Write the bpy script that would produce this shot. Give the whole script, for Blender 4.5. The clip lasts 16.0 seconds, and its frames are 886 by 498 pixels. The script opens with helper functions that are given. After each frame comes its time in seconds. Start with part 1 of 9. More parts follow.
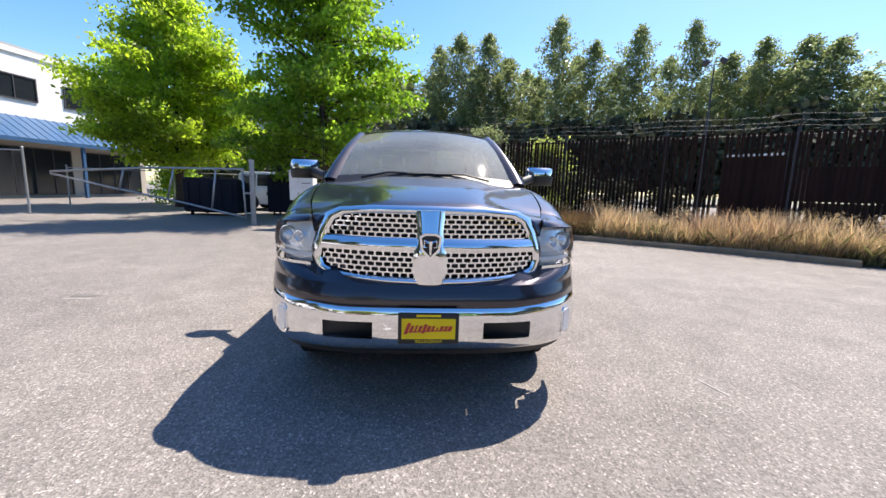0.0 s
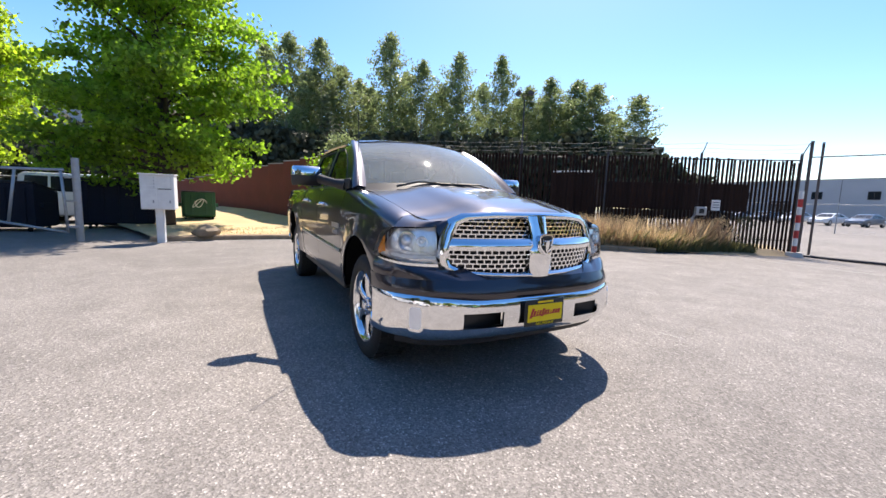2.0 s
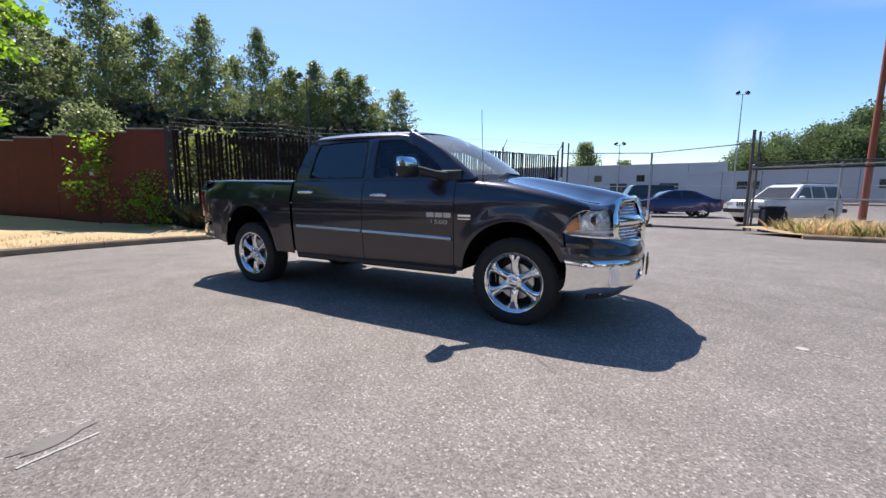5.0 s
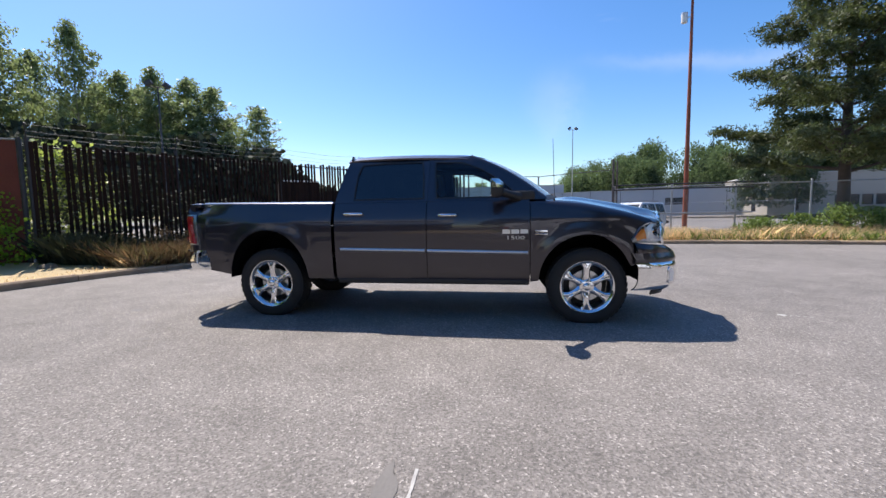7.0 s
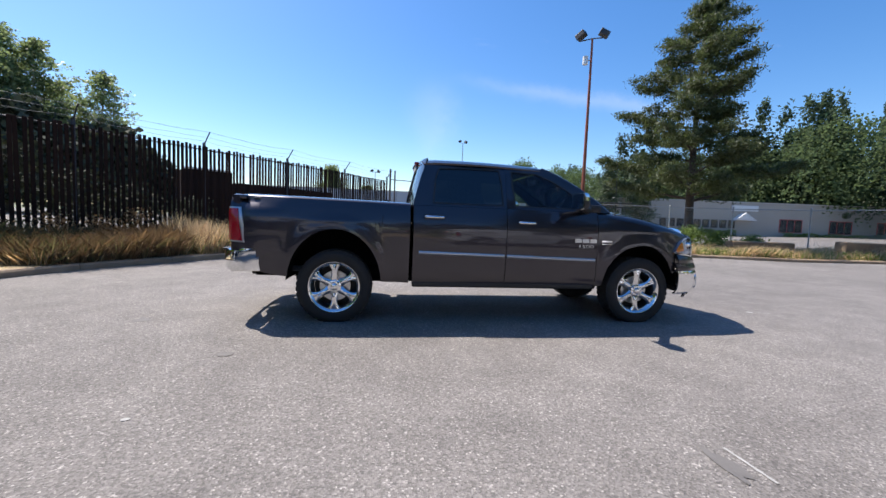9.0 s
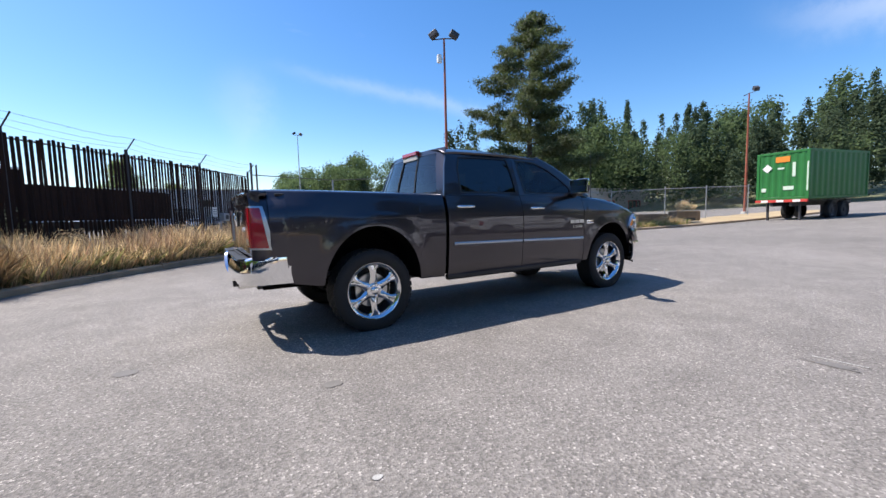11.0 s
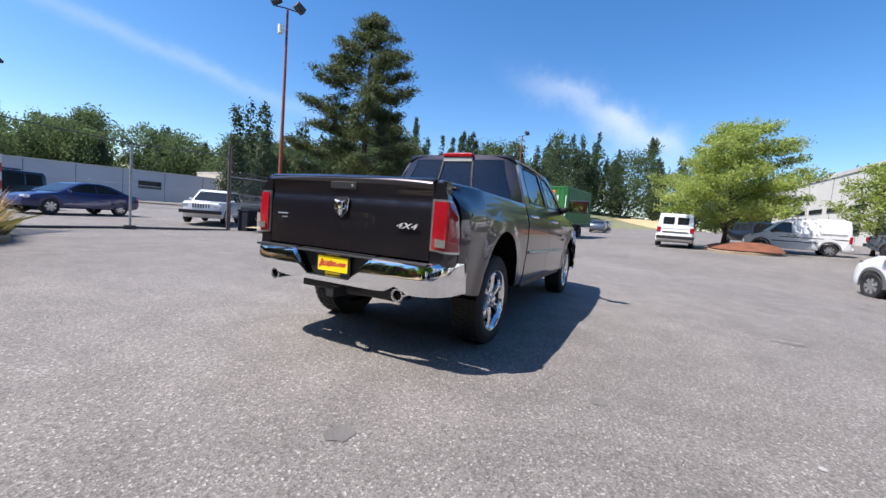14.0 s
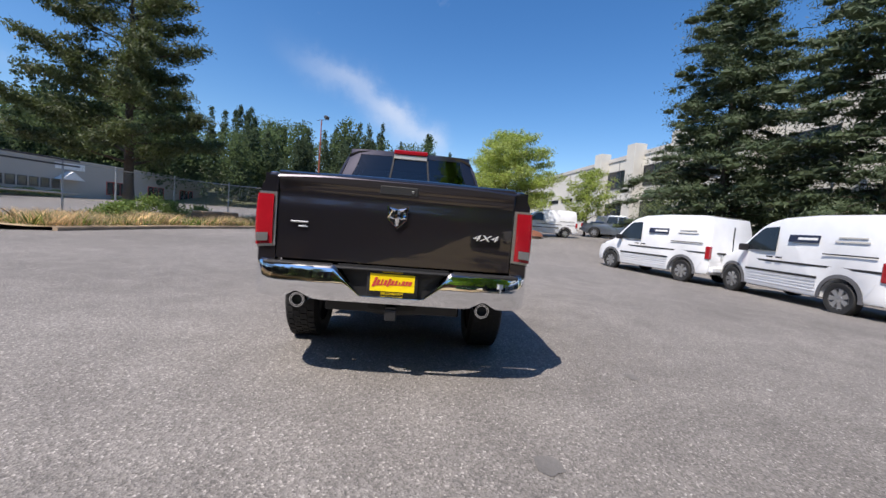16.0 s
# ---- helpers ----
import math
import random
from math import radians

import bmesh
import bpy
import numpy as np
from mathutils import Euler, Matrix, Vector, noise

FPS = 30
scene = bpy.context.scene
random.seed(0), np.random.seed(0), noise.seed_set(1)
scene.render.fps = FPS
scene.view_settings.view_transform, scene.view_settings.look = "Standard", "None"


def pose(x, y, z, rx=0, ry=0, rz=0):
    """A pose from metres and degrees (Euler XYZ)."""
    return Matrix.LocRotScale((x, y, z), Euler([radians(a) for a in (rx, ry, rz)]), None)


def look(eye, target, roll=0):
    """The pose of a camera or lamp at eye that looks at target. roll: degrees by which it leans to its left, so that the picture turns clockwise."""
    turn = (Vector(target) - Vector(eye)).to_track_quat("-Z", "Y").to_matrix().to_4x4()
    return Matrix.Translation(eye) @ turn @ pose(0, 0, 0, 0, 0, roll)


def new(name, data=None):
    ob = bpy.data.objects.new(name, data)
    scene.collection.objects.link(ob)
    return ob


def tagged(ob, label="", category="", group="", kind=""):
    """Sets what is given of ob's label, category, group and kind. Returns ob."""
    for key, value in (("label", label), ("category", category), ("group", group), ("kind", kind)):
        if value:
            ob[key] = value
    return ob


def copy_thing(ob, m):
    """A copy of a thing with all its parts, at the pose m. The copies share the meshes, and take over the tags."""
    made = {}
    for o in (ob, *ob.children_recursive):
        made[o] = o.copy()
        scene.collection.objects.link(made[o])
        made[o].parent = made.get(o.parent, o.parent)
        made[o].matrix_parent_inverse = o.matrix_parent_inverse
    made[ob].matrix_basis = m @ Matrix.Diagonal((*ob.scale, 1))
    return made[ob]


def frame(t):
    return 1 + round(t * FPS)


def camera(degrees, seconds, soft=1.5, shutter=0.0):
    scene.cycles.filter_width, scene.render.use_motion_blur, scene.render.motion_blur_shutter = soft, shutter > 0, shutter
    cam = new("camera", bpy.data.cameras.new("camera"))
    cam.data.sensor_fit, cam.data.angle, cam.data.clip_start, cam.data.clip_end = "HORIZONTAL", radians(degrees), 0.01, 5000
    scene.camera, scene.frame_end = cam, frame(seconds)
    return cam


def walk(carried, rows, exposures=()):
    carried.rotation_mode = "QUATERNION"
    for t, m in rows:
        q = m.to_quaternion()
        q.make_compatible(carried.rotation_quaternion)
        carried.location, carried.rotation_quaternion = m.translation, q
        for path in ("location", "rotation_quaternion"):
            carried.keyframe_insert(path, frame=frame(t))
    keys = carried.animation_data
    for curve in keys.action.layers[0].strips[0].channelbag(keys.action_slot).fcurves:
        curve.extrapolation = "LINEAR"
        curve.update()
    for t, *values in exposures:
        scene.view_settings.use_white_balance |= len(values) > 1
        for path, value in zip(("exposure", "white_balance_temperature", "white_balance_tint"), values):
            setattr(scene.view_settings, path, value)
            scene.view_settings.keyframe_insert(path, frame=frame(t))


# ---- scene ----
cam = camera(96.3, 16.0)
PATH = [
    (0, (3.062, -0.082, 1.256), (1.09, 0.06, 0.958), 1.8),
    (0.5, (3.138, -0.395, 1.242), (1.18, -0.12, 0.943), 3.2),
    (1, (3.107, -0.804, 1.226), (1.2, -0.274, 0.936), 2.5),
    (1.5, (3.078, -1.307, 1.226), (1.248, -0.547, 0.96), 1.7),
    (2, (2.949, -1.78, 1.208), (1.195, -0.847, 0.974), 1.9),
    (2.5, (2.747, -2.254, 1.233), (1.111, -1.13, 0.984), 0.5),
    (3, (2.519, -2.72, 1.172), (0.968, -1.479, 0.938), 0.9),
    (3.5, (2.216, -3.15, 1.17), (0.791, -1.76, 0.971), 1.7),
    (4, (1.892, -3.556, 1.165), (0.586, -2.058, 0.938), 1.9),
    (4.5, (1.504, -3.905, 1.16), (0.385, -2.264, 0.925), 2.1),
    (5, (1.107, -4.251, 1.171), (0.162, -2.51, 0.895), 0.3),
    (5.2, (0.935, -4.329, 1.168), (0.056, -2.551, 0.913), 0.6),
    (7.3, (-1.15, -5.215, 1.161), (-1.366, -3.236, 0.976), 0.5),
    (7.5, (-1.37, -5.24, 1.166), (-1.515, -3.258, 0.939), 1.8),
    (8, (-1.914, -5.329, 1.16), (-1.863, -3.343, 0.929), 1.7),
    (8.5, (-2.459, -5.305, 1.159), (-2.239, -3.328, 0.959), 1.6),
    (8.7, (-2.699, -5.297, 1.158), (-2.45, -3.32, 0.993), 1.8),
    (10.8, (-4.828, -4.529, 1.101), (-3.878, -2.778, 0.923), -0.3),
    (11, (-5.002, -4.447, 1.096), (-3.948, -2.756, 0.925), -1.4),
    (11.5, (-5.412, -4.112, 1.097), (-4.259, -2.486, 0.937), -0.2),
    (12, (-5.802, -3.745, 1.07), (-4.555, -2.196, 0.858), -0.2),
    (12.5, (-6.114, -3.346, 1.066), (-4.696, -1.952, 0.853), 1.0),
    (13, (-6.45, -2.951, 1.066), (-4.861, -1.742, 0.945), 3.0),
    (13.5, (-6.731, -2.518, 1.067), (-5.046, -1.451, 0.916), 2.4),
    (14, (-6.965, -2.046, 1.078), (-5.182, -1.152, 0.928), 4.5),
    (14.5, (-7.154, -1.585, 1.079), (-5.285, -0.89, 0.924), 2.8),
    (15, (-7.255, -1.082, 1.081), (-5.318, -0.617, 0.902), 2.7),
    (15.5, (-7.284, -0.626, 1.088), (-5.298, -0.473, 0.905), 2.8),
    (16, (-7.244, -0.134, 1.094), (-5.253, -0.27, 0.961), 4.6),
]
walk(cam, [(t, look(eye, target, roll)) for t, eye, target, roll in PATH], exposures=[(0, 0.99, 7060, 15), (2, 0.96, 7090, 15), (3.5, 0.76, 7010, 15), (5, 0.54, 6860, 15), (8, 0.52, 6640, 14), (11.5, 0.67, 6590, 13), (13.5, 0.61, 6500, 13), (14.5, 0.55, 6560, 14), (16, 0.31, 6690, 14)])
# == end of path

# ---------------------------------------------------------------- light
SUN_DIR = Vector((-0.73, 0.68, 1.49)).normalized()
SUN_EL = math.asin(SUN_DIR.z)
SUN_AZ = math.atan2(SUN_DIR.x, SUN_DIR.y)
world = bpy.data.worlds.new("sky")
scene.world = world
world.use_nodes = True
wn, wl = world.node_tree.nodes, world.node_tree.links
sky = wn.new("ShaderNodeTexSky")
sky.sky_type = "NISHITA"
sky.sun_disc = False
sky.sun_elevation, sky.sun_rotation = SUN_EL, SUN_AZ
sky.air_density, sky.dust_density, sky.ozone_density = 1.0, 0.5, 3.0
wbg = wn["Background"]
wbg.inputs["Strength"].default_value = 0.134
# thin high cirrus, drawn out along one direction
wco = wn.new("ShaderNodeTexCoord")
wmap = wn.new("ShaderNodeMapping")
wmap.inputs["Rotation"].default_value = (0.0, 0.0, 0.9)
wmap.inputs["Scale"].default_value = (1.1, 4.2, 5.5)
wno = wn.new("ShaderNodeTexNoise")
wno.inputs["Scale"].default_value = 1.25
wno.inputs["Detail"].default_value = 6.0
wno.inputs["Roughness"].default_value = 0.55
wra = wn.new("ShaderNodeValToRGB")
wra.color_ramp.elements[0].position, wra.color_ramp.elements[1].position = 0.68, 0.96
wra.color_ramp.elements[1].color = (0.38, 0.38, 0.38, 1)
wmx = wn.new("ShaderNodeMix")
wmx.data_type = "RGBA"
wl.new(wco.outputs["Generated"], wmap.inputs["Vector"])
wl.new(wmap.outputs["Vector"], wno.inputs["Vector"])
wl.new(wno.outputs["Fac"], wra.inputs["Fac"])


def wmath(op, a, b):
    """A math node on two sockets or numbers."""
    k = wn.new("ShaderNodeMath")
    k.operation = op
    for i, v in enumerate((a, b)):
        if isinstance(v, (int, float)):
            k.inputs[i].default_value = v
        else:
            wl.new(v, k.inputs[i])
    return k.outputs[0]


def wdot(v):
    k = wn.new("ShaderNodeVectorMath")
    k.operation = "DOT_PRODUCT"
    k.inputs[1].default_value = v
    wl.new(wco.outputs["Generated"], k.inputs[0])
    return k.outputs["Value"]


def wisp(a, b, width, most):
    """A thin feathered cirrus streak between two directions of the sky."""
    a, b = Vector(a).normalized(), Vector(b).normalized()
    across = wmath("ADD", wdot(a.cross(b).normalized()), wmath("MULTIPLY", wmath("SUBTRACT", wnf.outputs["Fac"], 0.5), width * 4.5))
    across = wmath("DIVIDE", across, width)
    across = wmath("POWER", 2.7, wmath("MULTIPLY", wmath("MULTIPLY", across, across), -1.0))
    span = 1 - (a + b).normalized().dot(a)
    along = wmath("DIVIDE", wmath("SUBTRACT", 1.0, wdot((a + b).normalized())), span)
    along = wmath("POWER", 2.7, wmath("MULTIPLY", wmath("MULTIPLY", along, along), -1.0))
    return wmath("MULTIPLY", wmath("MULTIPLY", across, along), wmath("MULTIPLY", wnf.outputs["Fac"], most * 2))


wnf = wn.new("ShaderNodeTexNoise")
wnf.inputs["Scale"].default_value = 7.0
wnf.inputs["Detail"].default_value = 7.0
wnf.inputs["Roughness"].default_value = 0.62
wl.new(wco.outputs["Generated"], wnf.inputs["Vector"])
veil = wmath("ADD", wisp((0.900, 0.285, 0.335), (0.979, -0.03, 0.195), 0.030, 0.23), wisp((0.22, 0.92, 0.315), (0.69, 0.69, 0.205), 0.015, 0.15))
veil = wmath("ADD", veil, wisp((0.10, 0.945, 0.31), (0.115, 0.982, 0.15), 0.045, 0.10))
veil = wmath("ADD", veil, wisp((0.955, 0.125, 0.255), (0.985, -0.06, 0.165), 0.036, 0.24))
wl.new(wmath("ADD", wra.outputs["Color"], veil), wmx.inputs[0])
whs = wn.new("ShaderNodeHueSaturation")
whs.inputs["Hue"].default_value = 0.503
whs.inputs["Saturation"].default_value = 1.30
wl.new(sky.outputs["Color"], whs.inputs["Color"])
wl.new(whs.outputs["Color"], wmx.inputs[6])
wmx.inputs[7].default_value = (5.6, 5.9, 6.3, 1)
wl.new(wmx.outputs[2], wbg.inputs["Color"])

sun = new("sun", bpy.data.lights.new("sun", "SUN"))
sun.data.energy, sun.data.angle, sun.data.color = 5.0, radians(0.53), (1.0, 0.955, 0.88)
sun.matrix_world = look((0, 0, 40), Vector((0, 0, 40)) - SUN_DIR)

# ---------------------------------------------------------------- materials
def nodes_of(name):
    m = bpy.data.materials.new(name)
    m.use_nodes = True
    return m, m.node_tree.nodes, m.node_tree.links


def rgb(c):
    return (c[0], c[1], c[2], 1.0)


def mat(name, base, rough=0.6, metal=0.0, vary=0.25, scale=6.0, fine=60.0, bump=0.15, tint=None, coat=0.0, spec=0.5, island=0.0, objvar=0.0, leaf=0.0, rvar=0.12):
    """A surface with stains at one scale, grain at another, and a fine relief."""
    m, n, l = nodes_of(name)
    b = n["Principled BSDF"]
    co = n.new("ShaderNodeTexCoord")
    big, small = n.new("ShaderNodeTexNoise"), n.new("ShaderNodeTexNoise")
    big.inputs["Scale"].default_value, big.inputs["Detail"].default_value = scale, 4.0
    small.inputs["Scale"].default_value, small.inputs["Detail"].default_value = fine, 3.0
    for k in (big, small):
        l.new(co.outputs["Object"], k.inputs["Vector"])
    mix = n.new("ShaderNodeMix")
    mix.data_type = "RGBA"
    dark = [c * (1 - vary) for c in base] if tint is None else tint
    light = [min(1.0, c * (1 + vary * 0.6)) for c in base]
    mix.inputs[6].default_value, mix.inputs[7].default_value = rgb(dark), rgb(light)
    add = n.new("ShaderNodeMath")
    add.operation = "MULTIPLY_ADD"
    l.new(small.outputs["Fac"], add.inputs[0])
    add.inputs[1].default_value = 0.5
    half = n.new("ShaderNodeMath")
    half.operation = "MULTIPLY_ADD"
    l.new(big.outputs["Fac"], half.inputs[0])
    half.inputs[1].default_value, half.inputs[2].default_value = 1.3, -0.4
    l.new(half.outputs[0], add.inputs[2])
    last = add.outputs[0]
    if island or objvar:
        if island:
            g = n.new("ShaderNodeNewGeometry")
            src = g.outputs["Random Per Island"]
        else:
            g = n.new("ShaderNodeObjectInfo")
            src = g.outputs["Random"]
        k = n.new("ShaderNodeMath")
        k.operation = "MULTIPLY_ADD"
        l.new(src, k.inputs[0])
        k.inputs[1].default_value = island or objvar
        l.new(last, k.inputs[2])
        k2 = n.new("ShaderNodeMath")
        k2.operation = "SUBTRACT"
        l.new(k.outputs[0], k2.inputs[0])
        k2.inputs[1].default_value = (island or objvar) * 0.5
        last = k2.outputs[0]
    l.new(last, mix.inputs[0])
    l.new(mix.outputs[2], b.inputs["Base Color"])
    b.inputs["Metallic"].default_value = metal
    b.inputs["Specular IOR Level"].default_value = spec
    if rvar:
        r = n.new("ShaderNodeMath")
        r.operation = "MULTIPLY_ADD"
        r.use_clamp = True
        l.new(big.outputs["Fac"], r.inputs[0])
        r.inputs[1].default_value, r.inputs[2].default_value = rvar, rough - rvar * 0.5
        l.new(r.outputs[0], b.inputs["Roughness"])
    else:
        b.inputs["Roughness"].default_value = rough
    if coat:
        b.inputs["Coat Weight"].default_value, b.inputs["Coat Roughness"].default_value = coat, 0.03
    if bump:
        bp = n.new("ShaderNodeBump")
        bp.inputs["Strength"].default_value, bp.inputs["Distance"].default_value = bump, 0.01
        l.new(small.outputs["Fac"], bp.inputs["Height"])
        l.new(bp.outputs["Normal"], b.inputs["Normal"])
    if leaf:
        t = n.new("ShaderNodeBsdfTranslucent")
        ms = n.new("ShaderNodeMixShader")
        hs = n.new("ShaderNodeHueSaturation")
        hs.inputs["Saturation"].default_value, hs.inputs["Value"].default_value = 1.1, 1.9
        l.new(mix.outputs[2], hs.inputs["Color"])
        l.new(hs.outputs["Color"], t.inputs["Color"])
        ms.inputs[0].default_value = leaf
        l.new(b.outputs[0], ms.inputs[1])
        l.new(t.outputs[0], ms.inputs[2])
        l.new(ms.outputs[0], n["Material Output"].inputs["Surface"])
    return m


def asphalt(name, base, warm):
    """Worn chip-seal asphalt: pale stones in grey binder, tyre-polished drifts, oil spots and old joints."""
    m, n, l = nodes_of(name)
    b = n["Principled BSDF"]
    co = n.new("ShaderNodeTexCoord")

    def tex(kind, scale, detail=3.0):
        k = n.new(kind)
        k.inputs["Scale"].default_value = scale
        if "Noise" in kind:
            k.inputs["Detail"].default_value = detail
        l.new(co.outputs["Object"], k.inputs["Vector"])
        return k

    big, mid, speck = tex("ShaderNodeTexNoise", 0.22, 5), tex("ShaderNodeTexNoise", 2.3, 5), tex("ShaderNodeTexVoronoi", 104.0)
    grit = tex("ShaderNodeTexNoise", 38.0, 6)
    r1 = n.new("ShaderNodeValToRGB")
    r1.color_ramp.elements[0].position, r1.color_ramp.elements[1].position = 0.32, 0.7
    r1.color_ramp.elements[0].color, r1.color_ramp.elements[1].color = rgb([c * 0.8 for c in base]), rgb(warm)
    mixf = n.new("ShaderNodeMath")
    mixf.operation = "MULTIPLY_ADD"
    l.new(mid.outputs["Fac"], mixf.inputs[0])
    mixf.inputs[1].default_value = 0.45
    sc = n.new("ShaderNodeMath")
    sc.operation = "MULTIPLY"
    l.new(big.outputs["Fac"], sc.inputs[0])
    sc.inputs[1].default_value = 0.6
    l.new(sc.outputs[0], mixf.inputs[2])
    l.new(mixf.outputs[0], r1.inputs["Fac"])
    # each stone has a shade of its own
    sep = n.new("ShaderNodeSeparateColor")
    l.new(speck.outputs["Color"], sep.inputs["Color"])
    r2 = n.new("ShaderNodeValToRGB")
    r2.color_ramp.elements[0].position, r2.color_ramp.elements[1].position = 0.0, 1.0
    r2.color_ramp.elements[0].color, r2.color_ramp.elements[1].color = (0.56, 0.56, 0.56, 1), (2.0, 2.0, 2.0, 1)
    e = r2.color_ramp.elements.new(0.93)
    e.color = (1.16, 1.16, 1.16, 1)
    l.new(sep.outputs[0], r2.inputs["Fac"])
    r3 = n.new("ShaderNodeValToRGB")
    r3.color_ramp.elements[0].position, r3.color_ramp.elements[1].position = 0.35, 0.62
    r3.color_ramp.elements[0].color, r3.color_ramp.elements[1].color = (0.86, 0.86, 0.86, 1), (1.09, 1.09, 1.09, 1)
    l.new(grit.outputs["Fac"], r3.inputs["Fac"])
    m1, m2 = n.new("ShaderNodeMix"), n.new("ShaderNodeMix")
    for k in (m1, m2):
        k.data_type, k.blend_type = "RGBA", "MULTIPLY"
        k.inputs[0].default_value = 1.0
    l.new(r1.outputs["Color"], m1.inputs[6])
    l.new(r2.outputs["Color"], m1.inputs[7])
    l.new(m1.outputs[2], m2.inputs[6])
    l.new(r3.outputs["Color"], m2.inputs[7])
    l.new(m2.outputs[2], b.inputs["Base Color"])
    b.inputs["Roughness"].default_value = 0.82
    b.inputs["Specular IOR Level"].default_value = 0.35
    bp = n.new("ShaderNodeBump")
    bp.inputs["Strength"].default_value, bp.inputs["Distance"].default_value = 0.55, 0.006
    l.new(speck.outputs["Distance"], bp.inputs["Height"])
    bp2 = n.new("ShaderNodeBump")
    bp2.inputs["Strength"].default_value, bp2.inputs["Distance"].default_value = 0.5, 0.01
    l.new(grit.outputs["Fac"], bp2.inputs["Height"])
    l.new(bp.outputs["Normal"], bp2.inputs["Normal"])
    l.new(bp2.outputs["Normal"], b.inputs["Normal"])
    return m


def glass(name, tint, alpha, rough=0.01, ior=1.75, haze=0.0):
    """Tinted pane: part see-through, part mirror."""
    m, n, l = nodes_of(name)
    n.remove(n["Principled BSDF"])
    tr, gl, mx, fr = n.new("ShaderNodeBsdfTransparent"), n.new("ShaderNodeBsdfGlossy"), n.new("ShaderNodeMixShader"), n.new("ShaderNodeFresnel")
    tr.inputs["Color"].default_value = rgb([c * alpha for c in tint])
    gl.inputs["Color"].default_value = (0.95, 0.97, 1, 1)
    gl.inputs["Roughness"].default_value = rough
    fr.inputs["IOR"].default_value = ior
    l.new(fr.outputs[0], mx.inputs[0])
    l.new(tr.outputs[0], mx.inputs[1])
    l.new(gl.outputs[0], mx.inputs[2])
    last = mx.outputs[0]
    if haze:
        # a pale diffuse veil: sky glare painted over the pane
        df, mh, no = n.new("ShaderNodeBsdfDiffuse"), n.new("ShaderNodeMixShader"), n.new("ShaderNodeTexNoise")
        df.inputs["Color"].default_value = (0.62, 0.66, 0.58, 1)
        no.inputs["Scale"].default_value = 1.4
        k = n.new("ShaderNodeMath")
        k.operation = "MULTIPLY"
        l.new(no.outputs["Fac"], k.inputs[0])
        k.inputs[1].default_value = haze * 2
        l.new(k.outputs[0], mh.inputs[0])
        l.new(last, mh.inputs[1])
        l.new(df.outputs[0], mh.inputs[2])
        last = mh.outputs[0]
    l.new(last, n["Material Output"].inputs["Surface"])
    return m


def paint(name, base, rough=0.32, flake=0.0, coat=1.0):
    """Car paint: a metallic base under clear lacquer with a faint ripple and dust."""
    m, n, l = nodes_of(name)
    b = n["Principled BSDF"]
    co = n.new("ShaderNodeTexCoord")
    no, fl = n.new("ShaderNodeTexNoise"), n.new("ShaderNodeTexNoise")
    no.inputs["Scale"].default_value, fl.inputs["Scale"].default_value = 3.0, 900.0
    l.new(co.outputs["Object"], no.inputs["Vector"])
    l.new(co.outputs["Object"], fl.inputs["Vector"])
    r = n.new("ShaderNodeValToRGB")
    r.color_ramp.elements[0].color, r.color_ramp.elements[1].color = rgb([c * 0.9 for c in base]), rgb([c * 1.1 for c in base])
    l.new(no.outputs["Fac"], r.inputs["Fac"])
    l.new(r.outputs["Color"], b.inputs["Base Color"])
    b.inputs["Metallic"].default_value = flake
    b.inputs["Roughness"].default_value = rough
    b.inputs["Coat Weight"].default_value, b.inputs["Coat Roughness"].default_value = coat, 0.02
    bp = n.new("ShaderNodeBump")
    bp.inputs["Strength"].default_value, bp.inputs["Distance"].default_value = 0.02, 0.002
    l.new(fl.outputs["Fac"], bp.inputs["Height"])
    l.new(bp.outputs["Normal"], b.inputs["Normal"])
    return m


def chain_link(name, pitch=0.06, wire=0.13, col=(0.42, 0.43, 0.43)):
    """Woven wire mesh: diamond openings cut out of the sheet."""
    m, n, l = nodes_of(name)
    b = n["Principled BSDF"]
    b.inputs["Base Color"].default_value, b.inputs["Metallic"].default_value, b.inputs["Roughness"].default_value = rgb(col), 0.7, 0.5
    co = n.new("ShaderNodeTexCoord")
    sp = n.new("ShaderNodeSeparateXYZ")
    l.new(co.outputs["UV"], sp.inputs[0])

    def m2(op, a, bb):
        k = n.new("ShaderNodeMath")
        k.operation = op
        for i, v in enumerate((a, bb)):
            if v is None:
                continue
            if isinstance(v, (int, float)):
                k.inputs[i].default_value = v
            else:
                l.new(v, k.inputs[i])
        return k.outputs[0]

    outs = []
    for op in ("ADD", "SUBTRACT"):
        s = m2("MULTIPLY", m2(op, sp.outputs[0], sp.outputs[1]), 1.0 / (pitch * 1.41))
        f = m2("ABSOLUTE", m2("SUBTRACT", m2("FRACT", s, None), 0.5), None)
        outs.append(m2("LESS_THAN", f, wire * 0.5))
    l.new(m2("MAXIMUM", outs[0], outs[1]), b.inputs["Alpha"])
    return m


